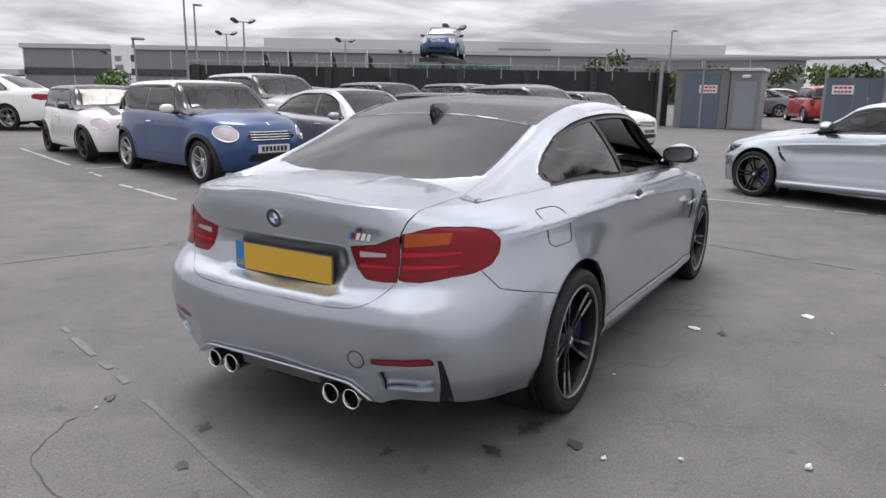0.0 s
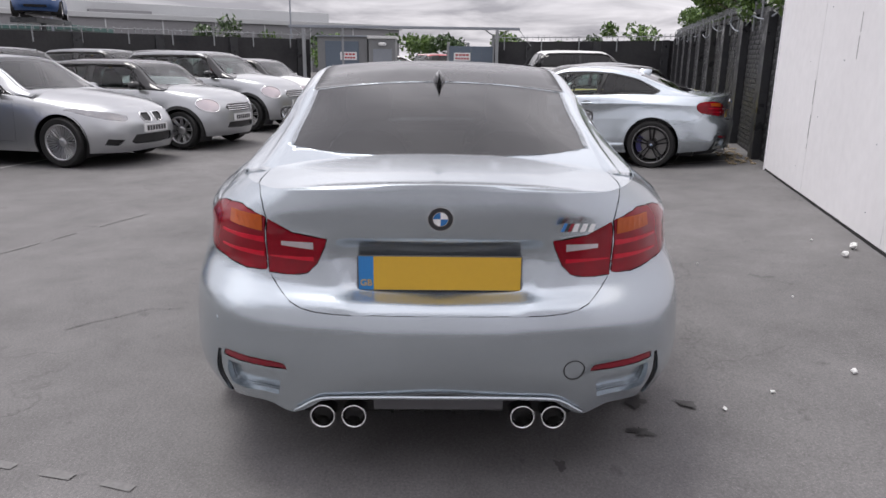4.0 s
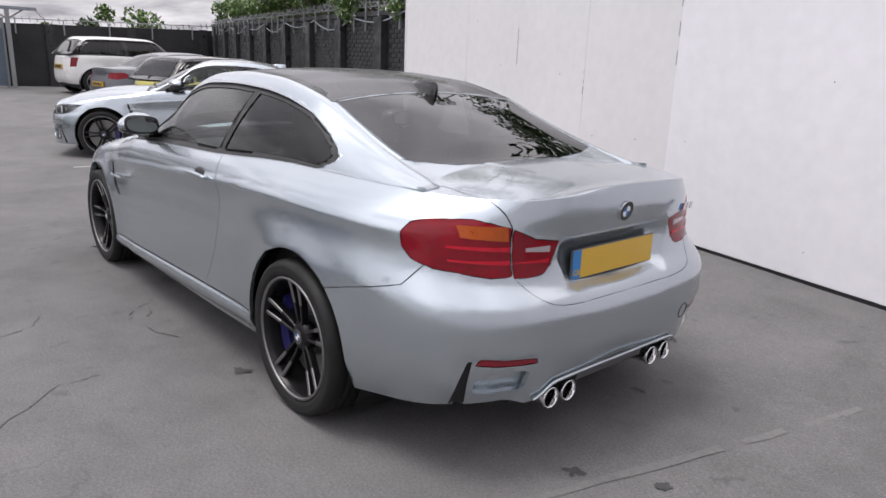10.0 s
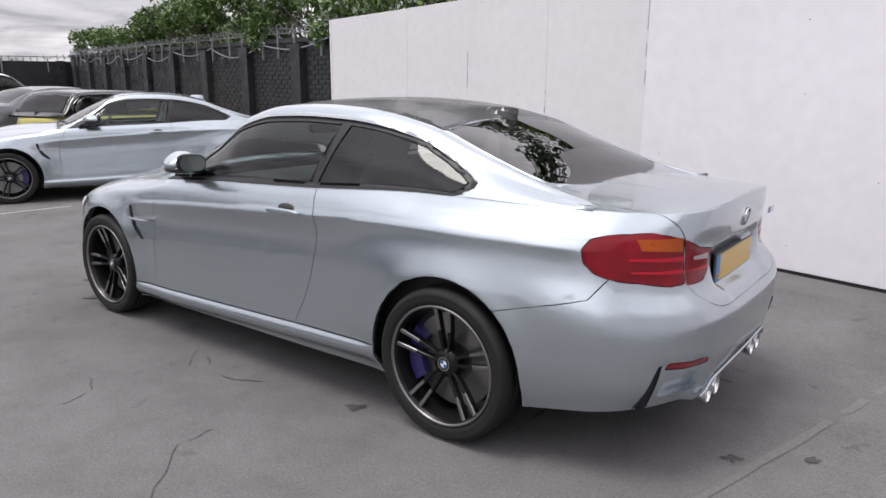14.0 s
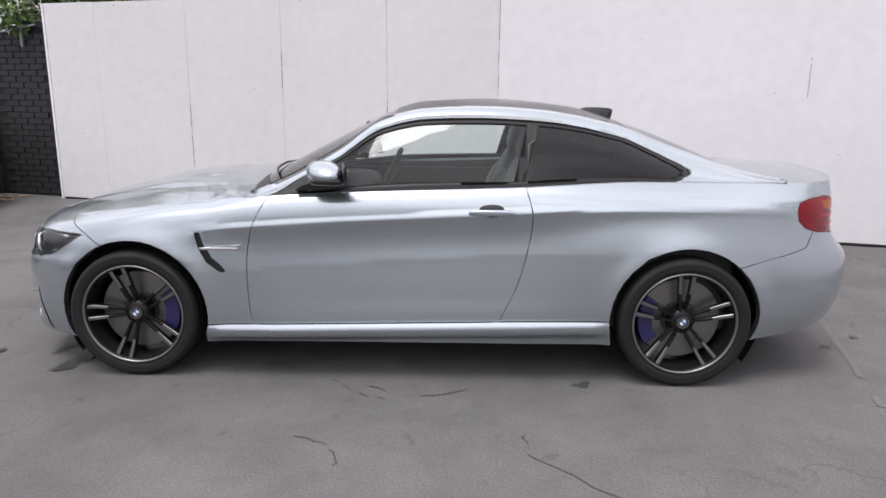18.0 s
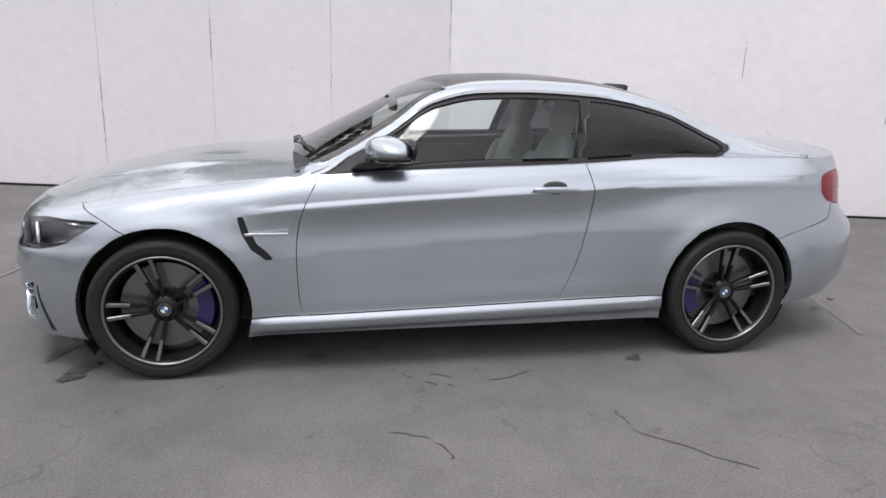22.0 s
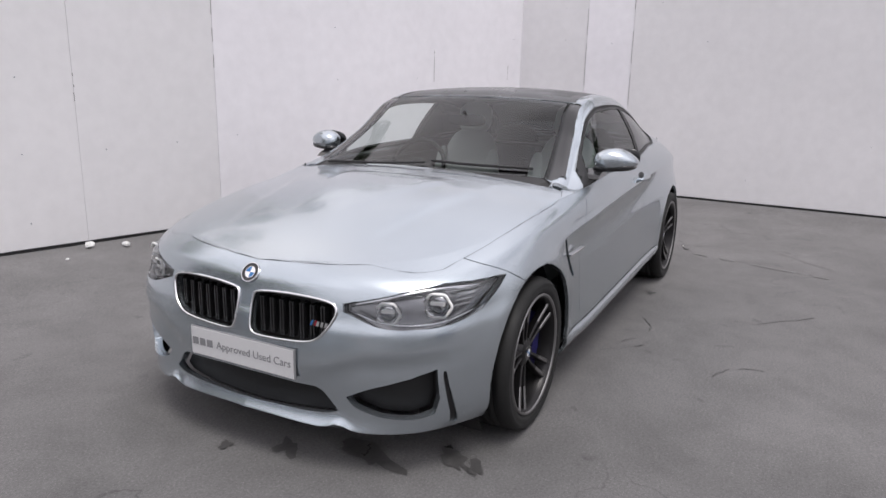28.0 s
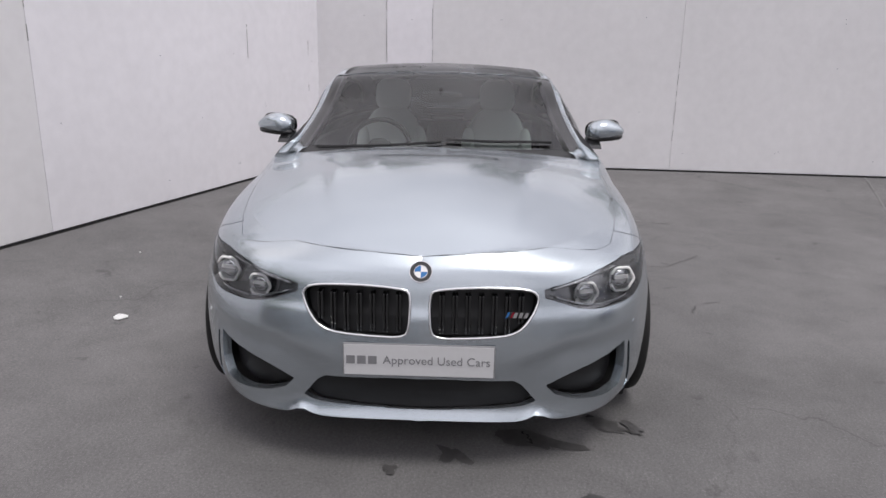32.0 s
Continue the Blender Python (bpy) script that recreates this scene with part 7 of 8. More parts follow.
shed = thing("site_shed")
part("shed_wall", new_box(GX, GX + 2.4, 2.62, 4.55, g0, g0 + 2.16, 0.01), M_SHED, shed)
part("shed_roof", new_box(GX - 0.06, GX + 2.46, 2.58, 4.60, g0 + 2.16, g0 + 2.22, 0.008), M_GREYMETAL, shed)
dd = part("shed_door", new_box(GX - 0.04, GX, 2.95, 4.25, g0 + 0.02, g0 + 2.0, 0.006), M_GATE, shed, "blue grey steel door")
part("door_post", new_box(GX - 0.07, GX - 0.04, 3.52, 3.60, g0, g0 + 2.6), M_GALV, dd, "steel post")
tagged(shed, "grey steel site shed with a blue grey door", "shed")
kiosk = thing("kiosk")
part("kiosk_wall", new_box(GX - 0.25, GX + 1.2, 1.52, 2.55, g0, g0 + 2.10, 0.01), M_SHED, kiosk)
part("kiosk_roof", new_box(GX - 0.32, GX + 1.26, 1.46, 2.60, g0 + 2.10, g0 + 2.20, 0.01), M_SIGN, kiosk, "pale flat roof")
part("kiosk_door", new_box(GX - 0.275, GX - 0.25, 1.66, 2.38, g0 + 0.05, g0 + 1.72, 0.005), M_GREYMETAL, kiosk, "grey shutter door")
part("kiosk_lamp", superbox(bmesh.new(), (GX - 0.30, 2.02, g0 + 1.90), (0.07, 0.16, 0.07), 2.6, 14, 8), M_SIGN, kiosk, "round wall lamp", smooth=True)
tagged(kiosk, "small grey kiosk with a shutter door and pale roof", "kiosk")
sign(GX - 0.045, 3.35, 1.70)
gatep = thing("steel_gate")
for k in range(4):
    y0 = -0.55 - 0.42 * k
    part("gate_sheet", new_box(GX - 0.35 + 0.012 * (k % 2), GX - 0.31 + 0.012 * (k % 2), y0 - 0.415, y0, g0 + 0.04, g0 + 1.86, 0.003), M_GATE, gatep)
for y in (-0.52, -1.28, -2.24):
    part("gate_post", new_box(GX - 0.31, GX - 0.23, y - 0.05, y + 0.05, g0, g0 + (2.0 if y > -2 else 2.2), 0.004), M_GALV, gatep)
tagged(gatep, "blue grey sheet steel gate standing open", "gate")
sign(GX - 0.36, -1.05, 1.72)
gantry = thing("height_gantry")
for y in (4.95, -2.35):
    part("post", new_box(GX - 0.72, GX - 0.60, y - 0.06, y + 0.06, g0, g0 + 2.45, 0.005), M_GALV, gantry)
    for sg in (-1, 1):
        part("brace", tube(bmesh.new(), [(GX - 0.66, y, g0 + 2.15), (GX - 0.66, y + sg * 0.45, g0 + 2.45)], 0.025, 6), M_GALV, gantry)
part("beam", new_box(GX - 0.74, GX - 0.58, -3.2, 5.5, g0 + 2.45, g0 + 2.55, 0.01), M_GREYMETAL, gantry)
part("stay_cable", tube(bmesh.new(), [(GX - 0.66, -3.15, g0 + 2.5), (GX - 0.3, -3.7, g0 + 1.9)], 0.012, 5), M_GALV, gantry)
tagged(gantry, "grey steel height gantry across the gateway", "gantry")

# ---- far buildings, masts and lamps ----
M_CLADLIGHT = mat("pale_cladding", (0.42, 0.43, 0.44), 0.6, var=0.04, grain=3, stain=0.3)
M_CLADDARK = mat("dark_cladding", (0.20, 0.20, 0.21), 0.6, var=0.05, grain=3, stain=0.3)
M_CLADBAND = mat("dark_window_band", (0.05, 0.055, 0.06), 0.3, var=0.1)
M_TEAL = mat("green_canopy", (0.06, 0.12, 0.11), 0.5, var=0.08)
bld = thing("warehouse")
M_ = Matrix.Translation((33.0, 56.0, 0)) @ pose(0, 0, 0, 0, 0, -58)
for nm, (x0, x1, y0, y1, z0, z1), m_ in (("wall", (-6, 62, 0, 14, 0.3, 4.6), M_CLADDARK), ("parapet", (-6.2, 62.2, -0.2, 14.2, 4.6, 5.0), M_CLADLIGHT), ("window_band", (-6, 40, -0.08, 0.0, 2.4, 3.0), M_CLADBAND), ("upper_block", (14, 56, 3, 14, 5.0, 6.0), M_CLADLIGHT), ("canopy", (-14, -6, -1, 8, 2.3, 2.8), M_CLADLIGHT)):
    bm = new_box(x0, x1, y0, y1, z0, z1, 0.03)
    bm.transform(M_)
    part(nm, bm, m_, bld)
for k in range(16):
    bm = new_box(-6 + 4.2 * k, -5.9 + 4.2 * k, -0.05, 0.0, 0.3, 4.6)
    bm.transform(M_)
    part("cladding_rib", bm, M_CLADLIGHT, bld)
tagged(bld, "long low grey warehouse with a dark window band", "warehouse")
for x, y, w, d, h, lab in ((54.5, 25.2, 4.4, 6, 5.35, "pale grey box shaped building with a flat roof"), (55.0, 33.0, 9.0, 6, 4.75, "long pale grey flat roofed building")):
    b = thing("office_block")
    m2 = Matrix.Translation((x, y, 0)) @ pose(0, 0, 0, 0, 0, -60)
    for nm, q, mm in (("wall", (-w / 2, w / 2, 0, d, 0.3, h - 0.25), M_CLADLIGHT), ("roof", (-w / 2 - 0.12, w / 2 + 0.12, -0.12, d, h - 0.25, h), M_CLADDARK)):
        bm = new_box(*q, 0.02)
        bm.transform(m2)
        part(nm, bm, mm, b)
    for k in range(3):
        bm = new_box(-w / 2 + w * (k + 0.2) / 3, -w / 2 + w * (k + 0.24) / 3, -0.03, 0, 0.3, h - 0.3)
        bm.transform(m2)
        part("cladding_rib", bm, M_CLADDARK, b)
    tagged(b, lab, "building")
can = thing("canopy")
part("roof", new_box(36, 41, 20, 25.5, 3.05, 3.3, 0.02), M_TEAL, can)
for x, y in ((36.3, 20.3), (36.3, 25.2), (40.7, 20.3), (40.7, 25.2)):
    part("post", new_box(x - 0.08, x + 0.08, y - 0.08, y + 0.08, 0.4, 3.05), M_GREYMETAL, can)
tagged(can, "flat green canopy on posts beyond the wall", "canopy")


def lamp_post(x, y, h, heads, label="grey floodlight mast with two lamp heads"):
    l = thing("street_lamp", Matrix.Translation((x, y, gz(x, y))))
    part("pole", tube(bmesh.new(), [(0, 0, 0), (0, 0, h * 0.5), (0, 0, h)], 0.075, 8, taper=(1, 0.8, 0.55)), M_GREYMETAL, l)
    if heads:
        part("crossbar", tube(bmesh.new(), [(-0.35, 0.22, h), (0.35, -0.22, h)], 0.03, 6), M_GREYMETAL, l)
        for sg in (-1, 1):
            part("lamp_head", superbox(bmesh.new(), (0, 0, 0), (0.24, 0.17, 0.08), 3.5, 12, 6, fn=lambda p: Matrix.Translation((0.40 * sg, -0.25 * sg, h + 0.06)) @ Matrix.Rotation(radians(-28 * sg), 4, "Y") @ p), M_CLADBAND, l)
    else:
        part("lamp_head", superbox(bmesh.new(), (0.10, -0.14, h), (0.26, 0.12, 0.05), 3.5, 12, 6), M_GREYMETAL, l)
    tagged(l, label, "street lamp", "lamp masts round the yard")


for x, y, h, q in ((23.97, 28.05, 4.55, 1), (19.86, 27.03, 5.0, 0), (19.73, 27.6, 6.4, 0), (32.41, 27.79, 4.0, 1), (27.27, 16.57, 4.2, 1), (38.31, 8.45, 4.6, 0), (28.48, 34.43, 4.3, 1), (21.24, 35.85, 2.8, 1), (11.7, 20.5, 2.85, 0), (47, 33, 4.1, 1)):
    lamp_post(x, y, h, q, "grey floodlight mast with two lamp heads" if q else "slim grey lamp post with a single head")
for k, (x, y) in enumerate(((34.2, 34.5), (35.5, 31.6), (36.6, 29.2), (33.4, 36.2))):
    f = thing("flag_pole", Matrix.Translation((x, y, gz(x, y))))
    part("pole", tube(bmesh.new(), [(0, 0, 0), (0, 0, 3.6)], 0.04, 6), M_SIGN, f)
    bm = bmesh.new()
    rows = [[bm.verts.new((0.1 * math.sin(t * 5 + k), -0.05 - 0.6 * t * (1 - 0.4 * w), 2.5 + 1.0 * w - 0.45 * t)) for t in np.linspace(0, 1, 6)] for w in (0, 0.5, 1)]
    for r, s in zip(rows, rows[1:]):
        for j in range(5):
            bm.faces.new((r[j], r[j + 1], s[j + 1], s[j]))
    bmesh.ops.solidify(bm, geom=list(bm.faces), thickness=0.01)
    part("flag", bm, M_INK, f, "dark drooping flag")
    tagged(f, "white flag pole with a dark drooping flag", "flag pole", "flag poles")
pyl = thing("totem_sign", Matrix.Translation((15.0, 26.0, 0.3)))
part("totem_board", new_box(-0.12, 0.12, -0.55, 0.55, 0.0, 2.9, 0.02), M_SIGN, pyl)
for k in range(3):
    part("totem_bars", new_box(-0.135, -0.12, -0.35 + 0.1 * k, 0.30, 1.5 + 0.36 * k, 1.72 + 0.36 * k), M_GREYINK, pyl, "unreadable grey shape")
tagged(pyl, "white totem sign with unreadable grey shapes", "sign")
strip = thing("striped_pole", Matrix.Translation((9.35, 17.3, gz(9.35, 17.3))))
for k in range(12):
    part("pole_band", lathe(bmesh.new(), [(0.0, 0.2 * k), (0.05, 0.2 * k), (0.05, 0.2 * k + 0.2), (0.0, 0.2 * k + 0.2)], "z", 10), M_SIGN if k % 2 else M_CLADBAND, strip)
tagged(strip, "black and white banded pole beside a bush", "pole")

# ---- plants ----
def leaf_mat(name, c0, c1):
    m = bpy.data.materials.new(name)
    m.use_nodes = True
    N, L = m.node_tree.nodes, m.node_tree.links
    b = N["Principled BSDF"]
    g = N.new("ShaderNodeNewGeometry")
    r = N.new("ShaderNodeValToRGB")
    r.color_ramp.elements[0].color, r.color_ramp.elements[1].color = (*c0, 1), (*c1, 1)
    L.new(g.outputs["Random Per Island"], r.inputs[0])
    L.new(r.outputs[0], b.inputs["Base Color"])
    b.inputs["Roughness"].default_value = 0.55
    return m


M_LEAF = leaf_mat("hedge_leaves", (0.035, 0.075, 0.018), (0.15, 0.24, 0.055))
M_LEAFDARK = leaf_mat("dark_leaves", (0.02, 0.045, 0.015), (0.07, 0.12, 0.035))
M_BLOSSOM = leaf_mat("white_blossom", (0.45, 0.45, 0.42), (0.72, 0.72, 0.69))
M_BARK = mat("grey_bark", (0.10, 0.085, 0.07), 0.85, var=0.2, grain=30, bump=0.004)


def leaf_cloud(centres, n, size, spread, droop=0.0):
    """Many small folded leaves in clumps."""
    C = np.array(centres, float)
    rng = np.random.default_rng(int(abs(C.sum()) * 1000) % 100000)
    pick = rng.integers(0, len(C), n)
    off = rng.normal(0, 1, (n, 3))
    off /= np.maximum(np.linalg.norm(off, axis=1, keepdims=True), 1e-6)
    off *= rng.random((n, 1)) ** 0.45
    P = C[pick, :3] + off * C[pick, 3:4] * np.array([1, 1, 0.8]) * spread
    a = rng.normal(0, 1, (n, 3))
    a[:, 2] -= droop
    a /= np.linalg.norm(a, axis=1, keepdims=True)
    b = np.cross(a, rng.normal(0, 1, (n, 3)))
    b /= np.linalg.norm(b, axis=1, keepdims=True)
    s = size * (0.6 + 0.8 * rng.random((n, 1)))
    V = np.stack([P - a * s, P + b * s * 0.5, P + a * s, P - b * s * 0.5], 1).reshape(-1, 3)
    me = bpy.data.meshes.new("leaves")
    me.from_pydata(V.tolist(), [], np.arange(4 * n).reshape(-1, 4).tolist())
    return me


def tree(name, x, y, z0, trunk_h, clumps, n, size, label, leaf, blossom=0, category="tree", bcl=None):
    t = thing(name, Matrix.Translation((x, y, z0)))
    rng = random.Random(int(x * 91 + y * 37))
    bm = bmesh.new()
    tube(bm, [(0, 0, 0), (0.05, 0.03, trunk_h * 0.5), (0.0, 0.08, trunk_h)], 0.13, 8, taper=(1, 0.75, 0.55))
    part("trunk", bm, M_BARK, t)
    for c in clumps:
        e = Vector(c[:3])
        bm = bmesh.new()
        mid = Vector((e.x * 0.45, e.y * 0.45, trunk_h + (e.z - trunk_h) * 0.35 + 0.1))
        tube(bm, [(0, 0.05, trunk_h * 0.9), mid, e], 0.05, 5, taper=(1, 0.6, 0.25))
        part("limb", bm, M_BARK, t)
    me = leaf_cloud(clumps, n, size, 1.0, 0.2)
    me.materials.append(leaf)
    o = new("crown", me)
    o.parent = t
    if blossom:
        me = leaf_cloud(bcl or clumps, blossom, size * 0.55, 1.06, 0.1)
        me.materials.append(M_BLOSSOM)
        o = new("blossom", me)
        o.parent = t
        o["label"] = "white blossom"
    tagged(t, label, category, "trees and hedges round the yard")


rg = random.Random(5)
for k in range(13):
    u = -9.0 + 2.3 * k
    p = K_A + kd * u - kn * (1.55 + 0.5 * rg.random())
    if u < 0:
        p = W_A + (W_B - W_A).normalized() * (-u) + Vector((-0.32, -0.95, 0)) * 2.2
    g = gz(p.x, p.y)
    top = 3.55 + 0.6 * rg.random() + (0.75 if 1 < u < 12 else 0.0) - (0.75 if u > 13 else 0)
    if u < 0:
        top -= 0.25
    cl = []
    for q in range(9):
        a = rg.uniform(0, 6.28)
        r = rg.uniform(0.2, 1.15)
        z = rg.uniform(2.1, top)
        cl.append((r * math.cos(a), r * math.sin(a), z, rg.uniform(0.45, 0.75)))
    if u >= 0:
        for q in range(6 if 1 < u < 10 else 3):
            e = kn * rg.uniform(1.1, 2.2 if 1 < u < 10 else 1.75) + kd * rg.uniform(-0.9, 0.9)
            cl.append((e.x, e.y, rg.uniform(2.45, 3.4 if 1 < u < 10 else 2.9), rg.uniform(0.25, 0.42)))
    bl = [c for c in cl if rg.random() < 0.5] or cl[:2]
    if k in (4, 5):
        e = kn * 1.9 + kd * 0.2
        bl = bl + [(e.x, e.y, 2.25, 0.30), (e.x * 0.8, e.y * 0.8, 2.6, 0.4)]
        cl = cl + bl[-2:]
    tree("hedge_tree", p.x, p.y, g, 1.6, cl, 6000 if 1 < u < 10 else 5000, 0.055, "green hawthorn tree with white blossom behind the wall" if k % 2 == 0 else "leafy green tree leaning over the wall", M_LEAF, 1500 if k in (3, 4, 5, 6, 8) else 300, bcl=bl)
for k in range(16):
    x, y = 52 + rg.uniform(0, 10), -22 + 3.0 * k
    h = rg.uniform(2.4, 3.9)
    cl = [(rg.uniform(-1.6, 1.6), rg.uniform(-1.6, 1.6), rg.uniform(0.9, h), rg.uniform(0.7, 1.15)) for q in range(8)]
    tree("far_tree", x, y, 0.5, 1.0, cl, 1100, 0.20, "distant leafy tree beyond the gateway", M_LEAFDARK if k % 2 else M_LEAF, 250 if k % 4 == 1 else 0)
for x, y, h in ((1.6, -5.9, 6.6), (-1.2, -5.2, 5.6), (3.9, -6.6, 6.0), (-7.6, -1.4, 5.2), (-7.9, 1.6, 6.0), (-7.3, 4.4, 4.8)):
    cl = [(rg.uniform(-1.5, 1.5), rg.uniform(-0.9, 0.9), rg.uniform(2.6, h), rg.uniform(0.3, 0.6)) for q in range(13)]
    tree("wall_tree", x, y, gz(x, y), 2.4, cl, 2600, 0.075, "thin branched hawthorn tree behind the white wall", M_LEAFDARK, 250)
cl = [(rg.uniform(-0.5, 0.5), rg.uniform(-0.5, 0.5), rg.uniform(0.4, 1.65), 0.4) for q in range(9)]
tree("bush", 9.1, 17.9, gz(9, 18), 0.4, cl, 2600, 0.07, "bright green bush beside the banded pole", M_LEAF, category="bush")

# ---- parked cars ----
P_WHITE = mat("white_car_paint", (0.72, 0.72, 0.71), 0.28, var=0.02, coat=1.0)
P_BLUE = paint_mat("blue_metallic_paint", (0.022, 0.062, 0.17), 0.35, 0.3)
P_GREY = paint_mat("grey_metallic_paint", (0.12, 0.125, 0.14), 0.5, 0.3)
P_SILVER = paint_mat("bright_silver_paint", (0.40, 0.41, 0.425), 0.8, 0.32)
P_DARK = paint_mat("dark_metallic_paint", (0.03, 0.03, 0.034), 0.3, 0.3)
P_RED = mat("red_car_paint", (0.35, 0.02, 0.025), 0.28, var=0.03, coat=1.0)
P_YELLOW = mat("yellow_car_paint", (0.55, 0.50, 0.10), 0.3, var=0.03, coat=1.0)


def by_right_front(x, y, ang, wb, tr):
    f = Vector((math.cos(radians(ang)), math.sin(radians(ang)), 0))
    l = Vector((-f.y, f.x, 0))
    c = Vector((x, y, 0)) - f * wb / 2 + l * tr / 2
    return pose(c.x, c.y, gz(c.x, c.y), 0, 0, ang)


def spot(x, y, ang):
    return pose(x, y, gz(x, y), 0, 0, ang)


ONE, TALL, SUV = (1, 1, 1), (1.06, 1.05, 1.11), (1.28, 1.14, 1.23)
parked("hatchback", HATCH, TALL, by_right_front(2.90, 6.63, 258, 2.6, 1.53), P_BLUE, P_WHITE, "blue compact crossover with a white roof and white mirrors", (M_ALLOY, 5), clad=M_BLACK, cap=P_WHITE)
parked("hatchback", HATCH, ONE, by_right_front(3.45, 10.5, 254, 2.467, 1.47), P_WHITE, M_GLOSSBLACK, "white small hatchback with a black roof and black wheels", (M_BLACKSPOKE, 5), clad=M_BLACK, cap=M_GLOSSBLACK, stripes=M_INK)
parked("saloon", SALOON, (1, 1, 1), by_right_front(5.0, 4.97, 257, 2.889, 1.6), P_SILVER, P_SILVER, "bright silver saloon with many spoked wheels", (M_ALLOY, 18), lamp_m=M_LAMPBOWL)
parked("hatchback", HATCH, ONE, by_right_front(7.1, 4.12, 255, 2.467, 1.47), P_SILVER, M_GLOSSBLACK, "silver small hatchback with a black roof", (M_ALLOY, 9), clad=M_BLACK, cap=M_GLOSSBLACK)
parked("hatchback", HATCH, TALL, by_right_front(9.9, 3.75, 255, 2.6, 1.53), P_SILVER, P_GREY, "silver compact crossover with black arch trims", (M_ALLOY, 9), clad=M_BLACK, cap=M_GLOSSBLACK)
parked("hatchback", HATCH, ONE, by_right_front(12.3, 3.42, 253, 2.467, 1.47), P_WHITE, M_GLOSSBLACK, "white small hatchback with a dark roof", (M_ALLOY, 5), clad=M_BLACK, cap=P_WHITE)
parked("estate", HATCH, SUV, spot(8.6, 10.9, 258), P_SILVER, P_SILVER, "silver estate car with roof rails behind the front row", (M_ALLOY, 5))
parked("hatchback", HATCH, TALL, spot(11.9, 9.6, 256), P_DARK, P_DARK, "dark small hatchback in the second row", (M_ALLOY, 5))
parked("hatchback", HATCH, ONE, spot(10.8, 11.6, 256), P_RED, P_RED, "red small hatchback in the second row", (M_ALLOY, 5))
parked("hatchback", HATCH, TALL, spot(14.8, 8.6, 256), P_GREY, P_GREY, "grey small hatchback in the second row", (M_ALLOY, 5))
parked("hatchback", HATCH, TALL, spot(17.6, 7.7, 256), P_DARK, P_DARK, "dark compact crossover in the second row", (M_ALLOY, 5))
parked("saloon", SALOON, (0.95, 0.98, 0.97), spot(4.3, 20.6, 95), P_WHITE, P_WHITE, "white saloon seen from behind across the yard", (M_ALLOY, 5))
parked("saloon", SALOON, (1, 1, 1.06), spot(6.3, 20.4, 120), P_WHITE, P_WHITE, "white fastback parked at the yard's far end", (M_ALLOY, 5))
parked("estate", HATCH, SUV, spot(20.6, -5.4, 276), P_WHITE, P_WHITE, "white sport utility car beside the far wall", (M_ALLOY, 5), glass=M_PRIVACY)
parked("hatchback", HATCH, ONE, spot(10.4, -4.0, 284), P_YELLOW, M_GLOSSBLACK, "yellow small hatchback with a black striped roof", (M_ALLOY, 5))
parked("saloon", SALOON, (0.95, 0.98, 0.96), spot(14.6, -4.9, 280), P_GREY, P_GREY, "dark grey coupe parked by the brick wall", (M_ALLOY, 5))
parked("hatchback", HATCH, TALL, spot(31.5, 0.2, 20), P_RED, P_RED, "red hatchback seen through the gateway", (M_ALLOY, 5))
parked("saloon", SALOON, (0.95, 0.98, 0.97), spot(35.5, 3.6, 110), P_GREY, P_GREY, "dark grey saloon beyond the gateway", (M_ALLOY, 5))
parked("saloon", SALOON, (0.95, 0.98, 0.97), spot(39.5, 3.0, 110), P_WHITE, P_WHITE, "white saloon beyond the gateway", (M_ALLOY, 5))
parked("hatchback", HATCH, TALL, spot(36.5, -3.2, 100), P_WHITE, P_WHITE, "white hatchback beyond the gateway", (M_ALLOY, 5))
pc = parked("hatchback", HATCH, ONE, pose(24.3, 15.4, 2.95, 0, 0, 203), P_BLUE, P_BLUE, "blue small hatchback mounted on a tall pole", (M_ALLOY, 5), plate=False)
pole = thing("display_pole", Matrix.Translation((24.3, 15.4, gz(24.3, 15.4))))
part("pole", tube(bmesh.new(), [(0, 0, 0), (0, 0, 2.5)], 0.13, 10), M_CLADBAND, pole)
part("cradle", new_box(-1.3, 1.3, -0.5, 0.5, 2.42, 2.62, 0.02), M_CLADBAND, pole)
tagged(pole, "dark steel pole that carries a display car", "pole")

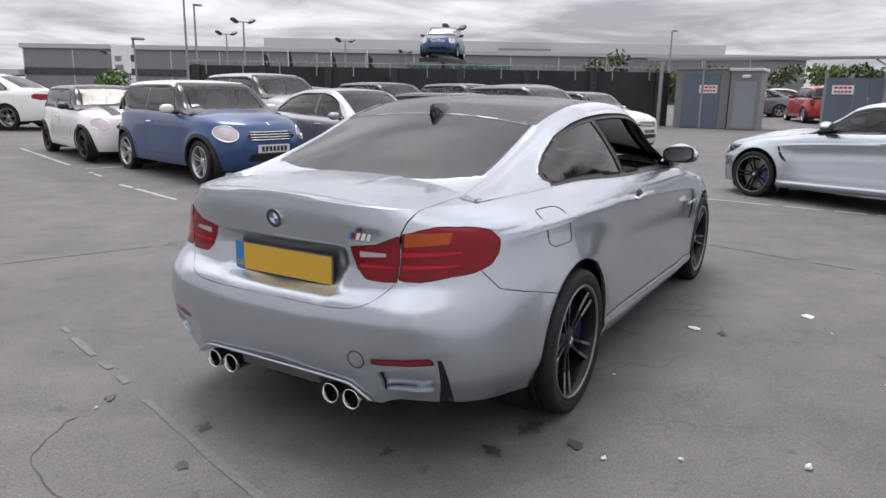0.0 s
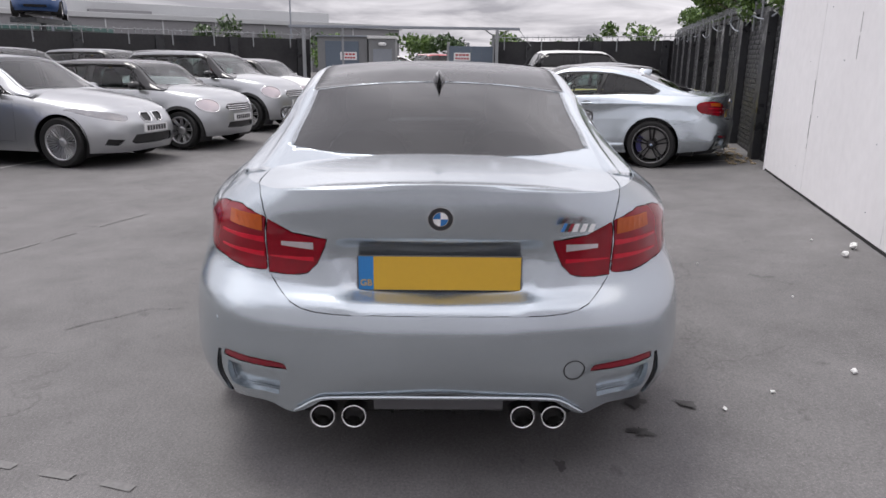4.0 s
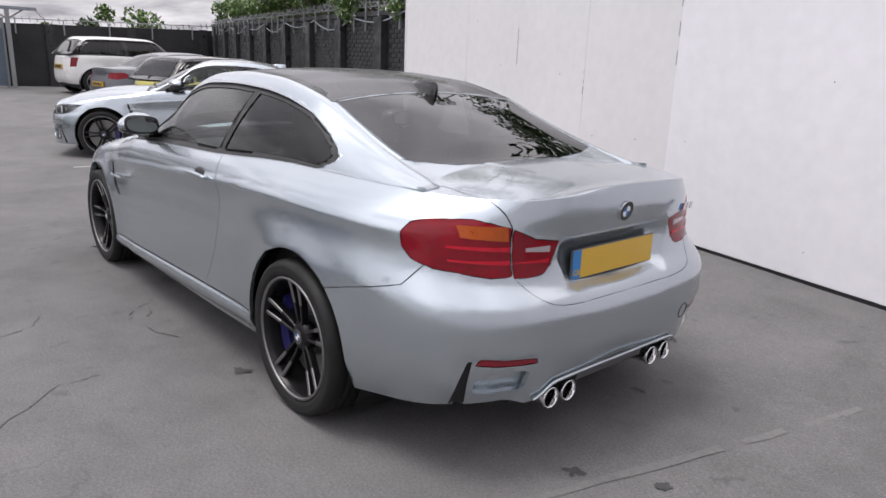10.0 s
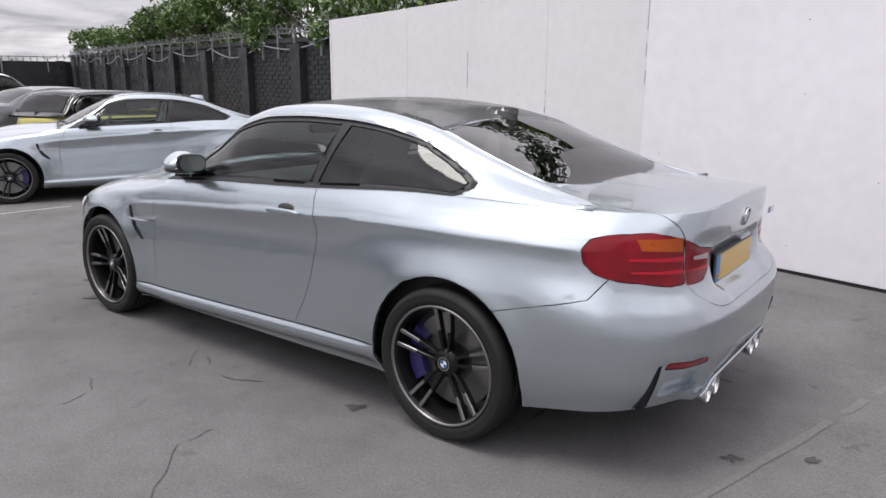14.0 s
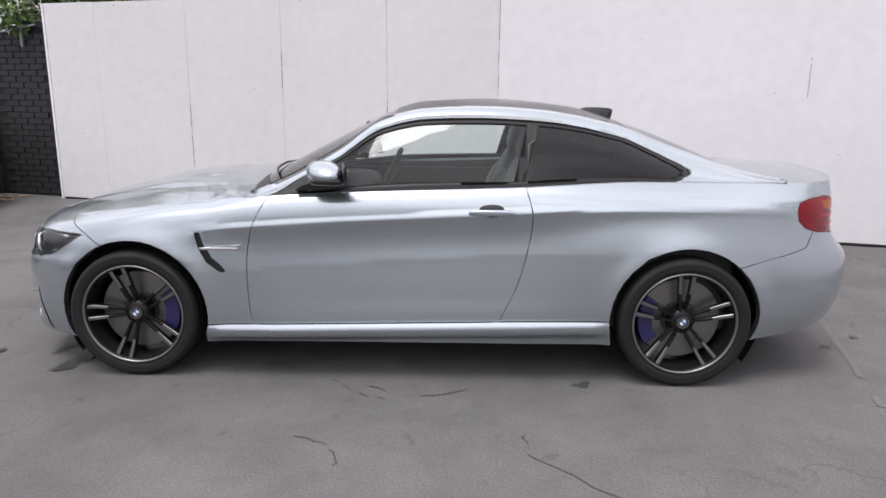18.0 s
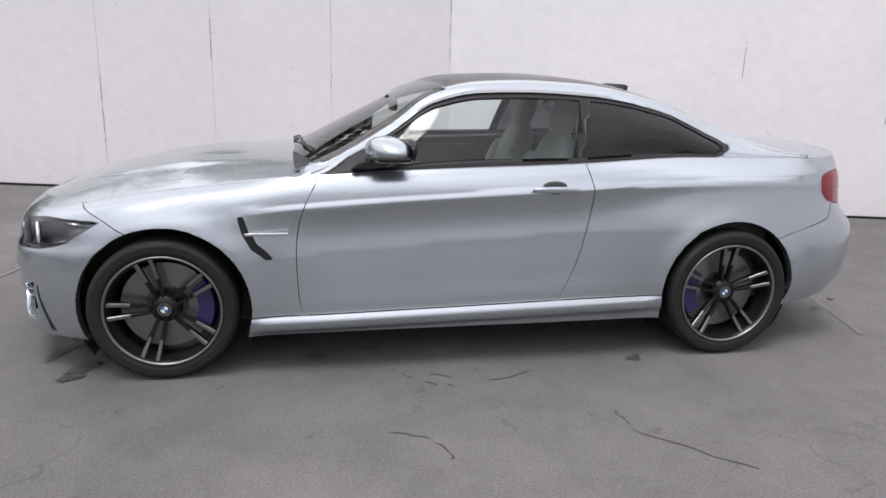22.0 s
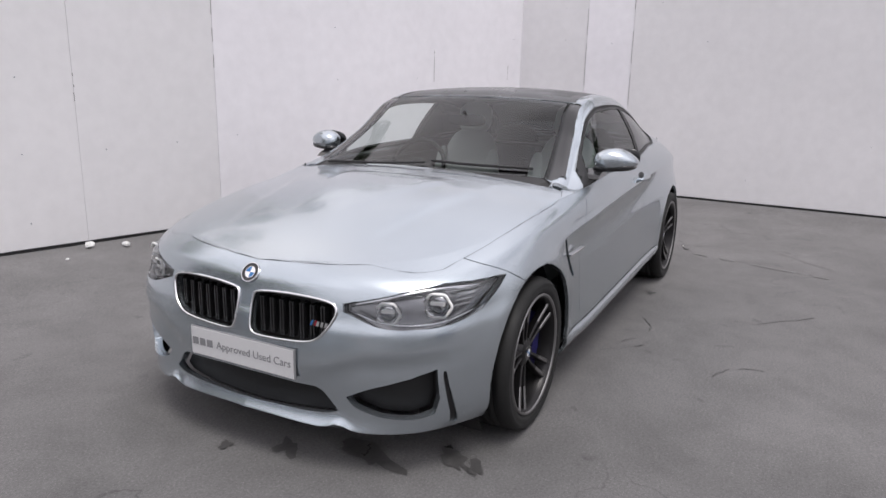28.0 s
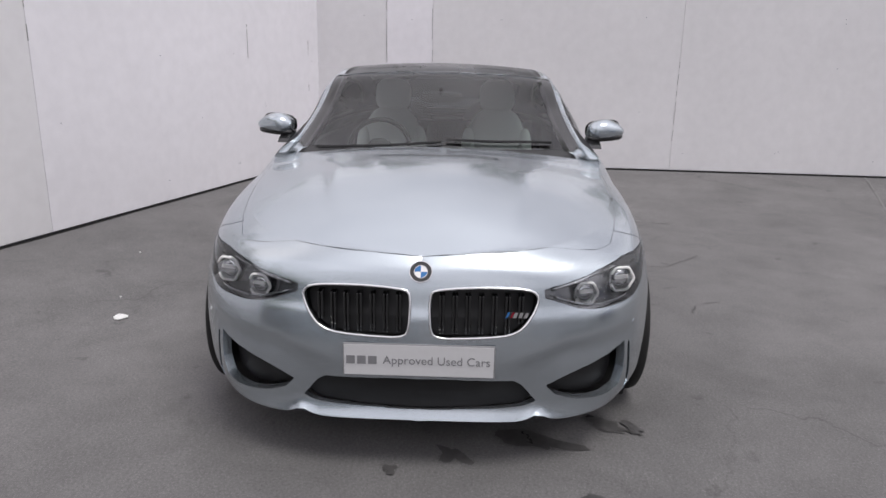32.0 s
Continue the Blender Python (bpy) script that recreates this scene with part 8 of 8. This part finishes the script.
# the second silver coupe, a folding-roof model
CAB = copy_thing(HERO, pose(6.99, -2.25, gz(7, -2.2), 0, 0, 63.5))
CAB.name = "convertible"
tagged(CAB, "silver blue convertible with its roof closed beside the brick wall", "car", "parked cars")
for o in CAB.children_recursive:
    if o.name.split(".")[0] in ("roof", "antenna_fin"):
        o.data = o.data.copy()
        o.data.materials[0] = M_SILVER
        o["label"] = "silver folding roof" if "roof" in o.name else "silver aerial"
    if o.name.split(".")[0] == "spoke":
        o.data = o.data.copy() if o.data.materials[0] is not M_BLACKSPOKE else o.data
        o.data.materials[0] = M_BLACKSPOKE

# ---- bricks of the black wall, last ----
bm = new_box(-0.1045, 0.1045, -0.012, 0.010, -0.0325, 0.0325)
for v in bm.verts:
    if v.co.y > 0:
        v.co.x *= 0.975
        v.co.z *= 0.92
brick_me = bpy.data.meshes.new("brick")
bm.to_mesh(brick_me)
bm.free()
brick_me.materials.append(M_BRICK)
verts, faces, nb = [], [], 0
cube = [(v.co.copy(), v.index) for v in brick_me.vertices]
tris = [tuple(p.vertices) for p in brick_me.polygons]
rb = random.Random(3)
for row in range(28):
    z = 0.06 + 0.075 * row
    if z > HK - 0.08:
        break
    u = 0.11 + (0.1125 if row % 2 else 0.0)
    while u < LK - 0.15:
        pier = abs((u - 1.15) % 2.1) < 0.27 or abs((u - 1.15) % 2.1 - 2.1) < 0.27
        if not pier:
            M = MK @ Matrix.Translation((u, -0.008 + rb.uniform(-0.003, 0.004), z + rise(u))) @ Matrix.Rotation(rb.uniform(-0.012, 0.012), 4, "Y")
            if u < 3.1 and nb < 300:
                o = new("brick", brick_me)
                o.parent = brick_wall
                o.matrix_basis = M
                nb += 1
            else:
                base = len(verts)
                verts += [tuple(M @ c) for c, i in cube]
                faces += [tuple(base + i for i in f) for f in tris]
        u += 0.225
me = bpy.data.meshes.new("bricks")
me.from_pydata(verts, [], faces)
me.materials.append(M_BRICK)
o = new("bricks", me)
o.parent = brick_wall
o["kind"] = "stuff"
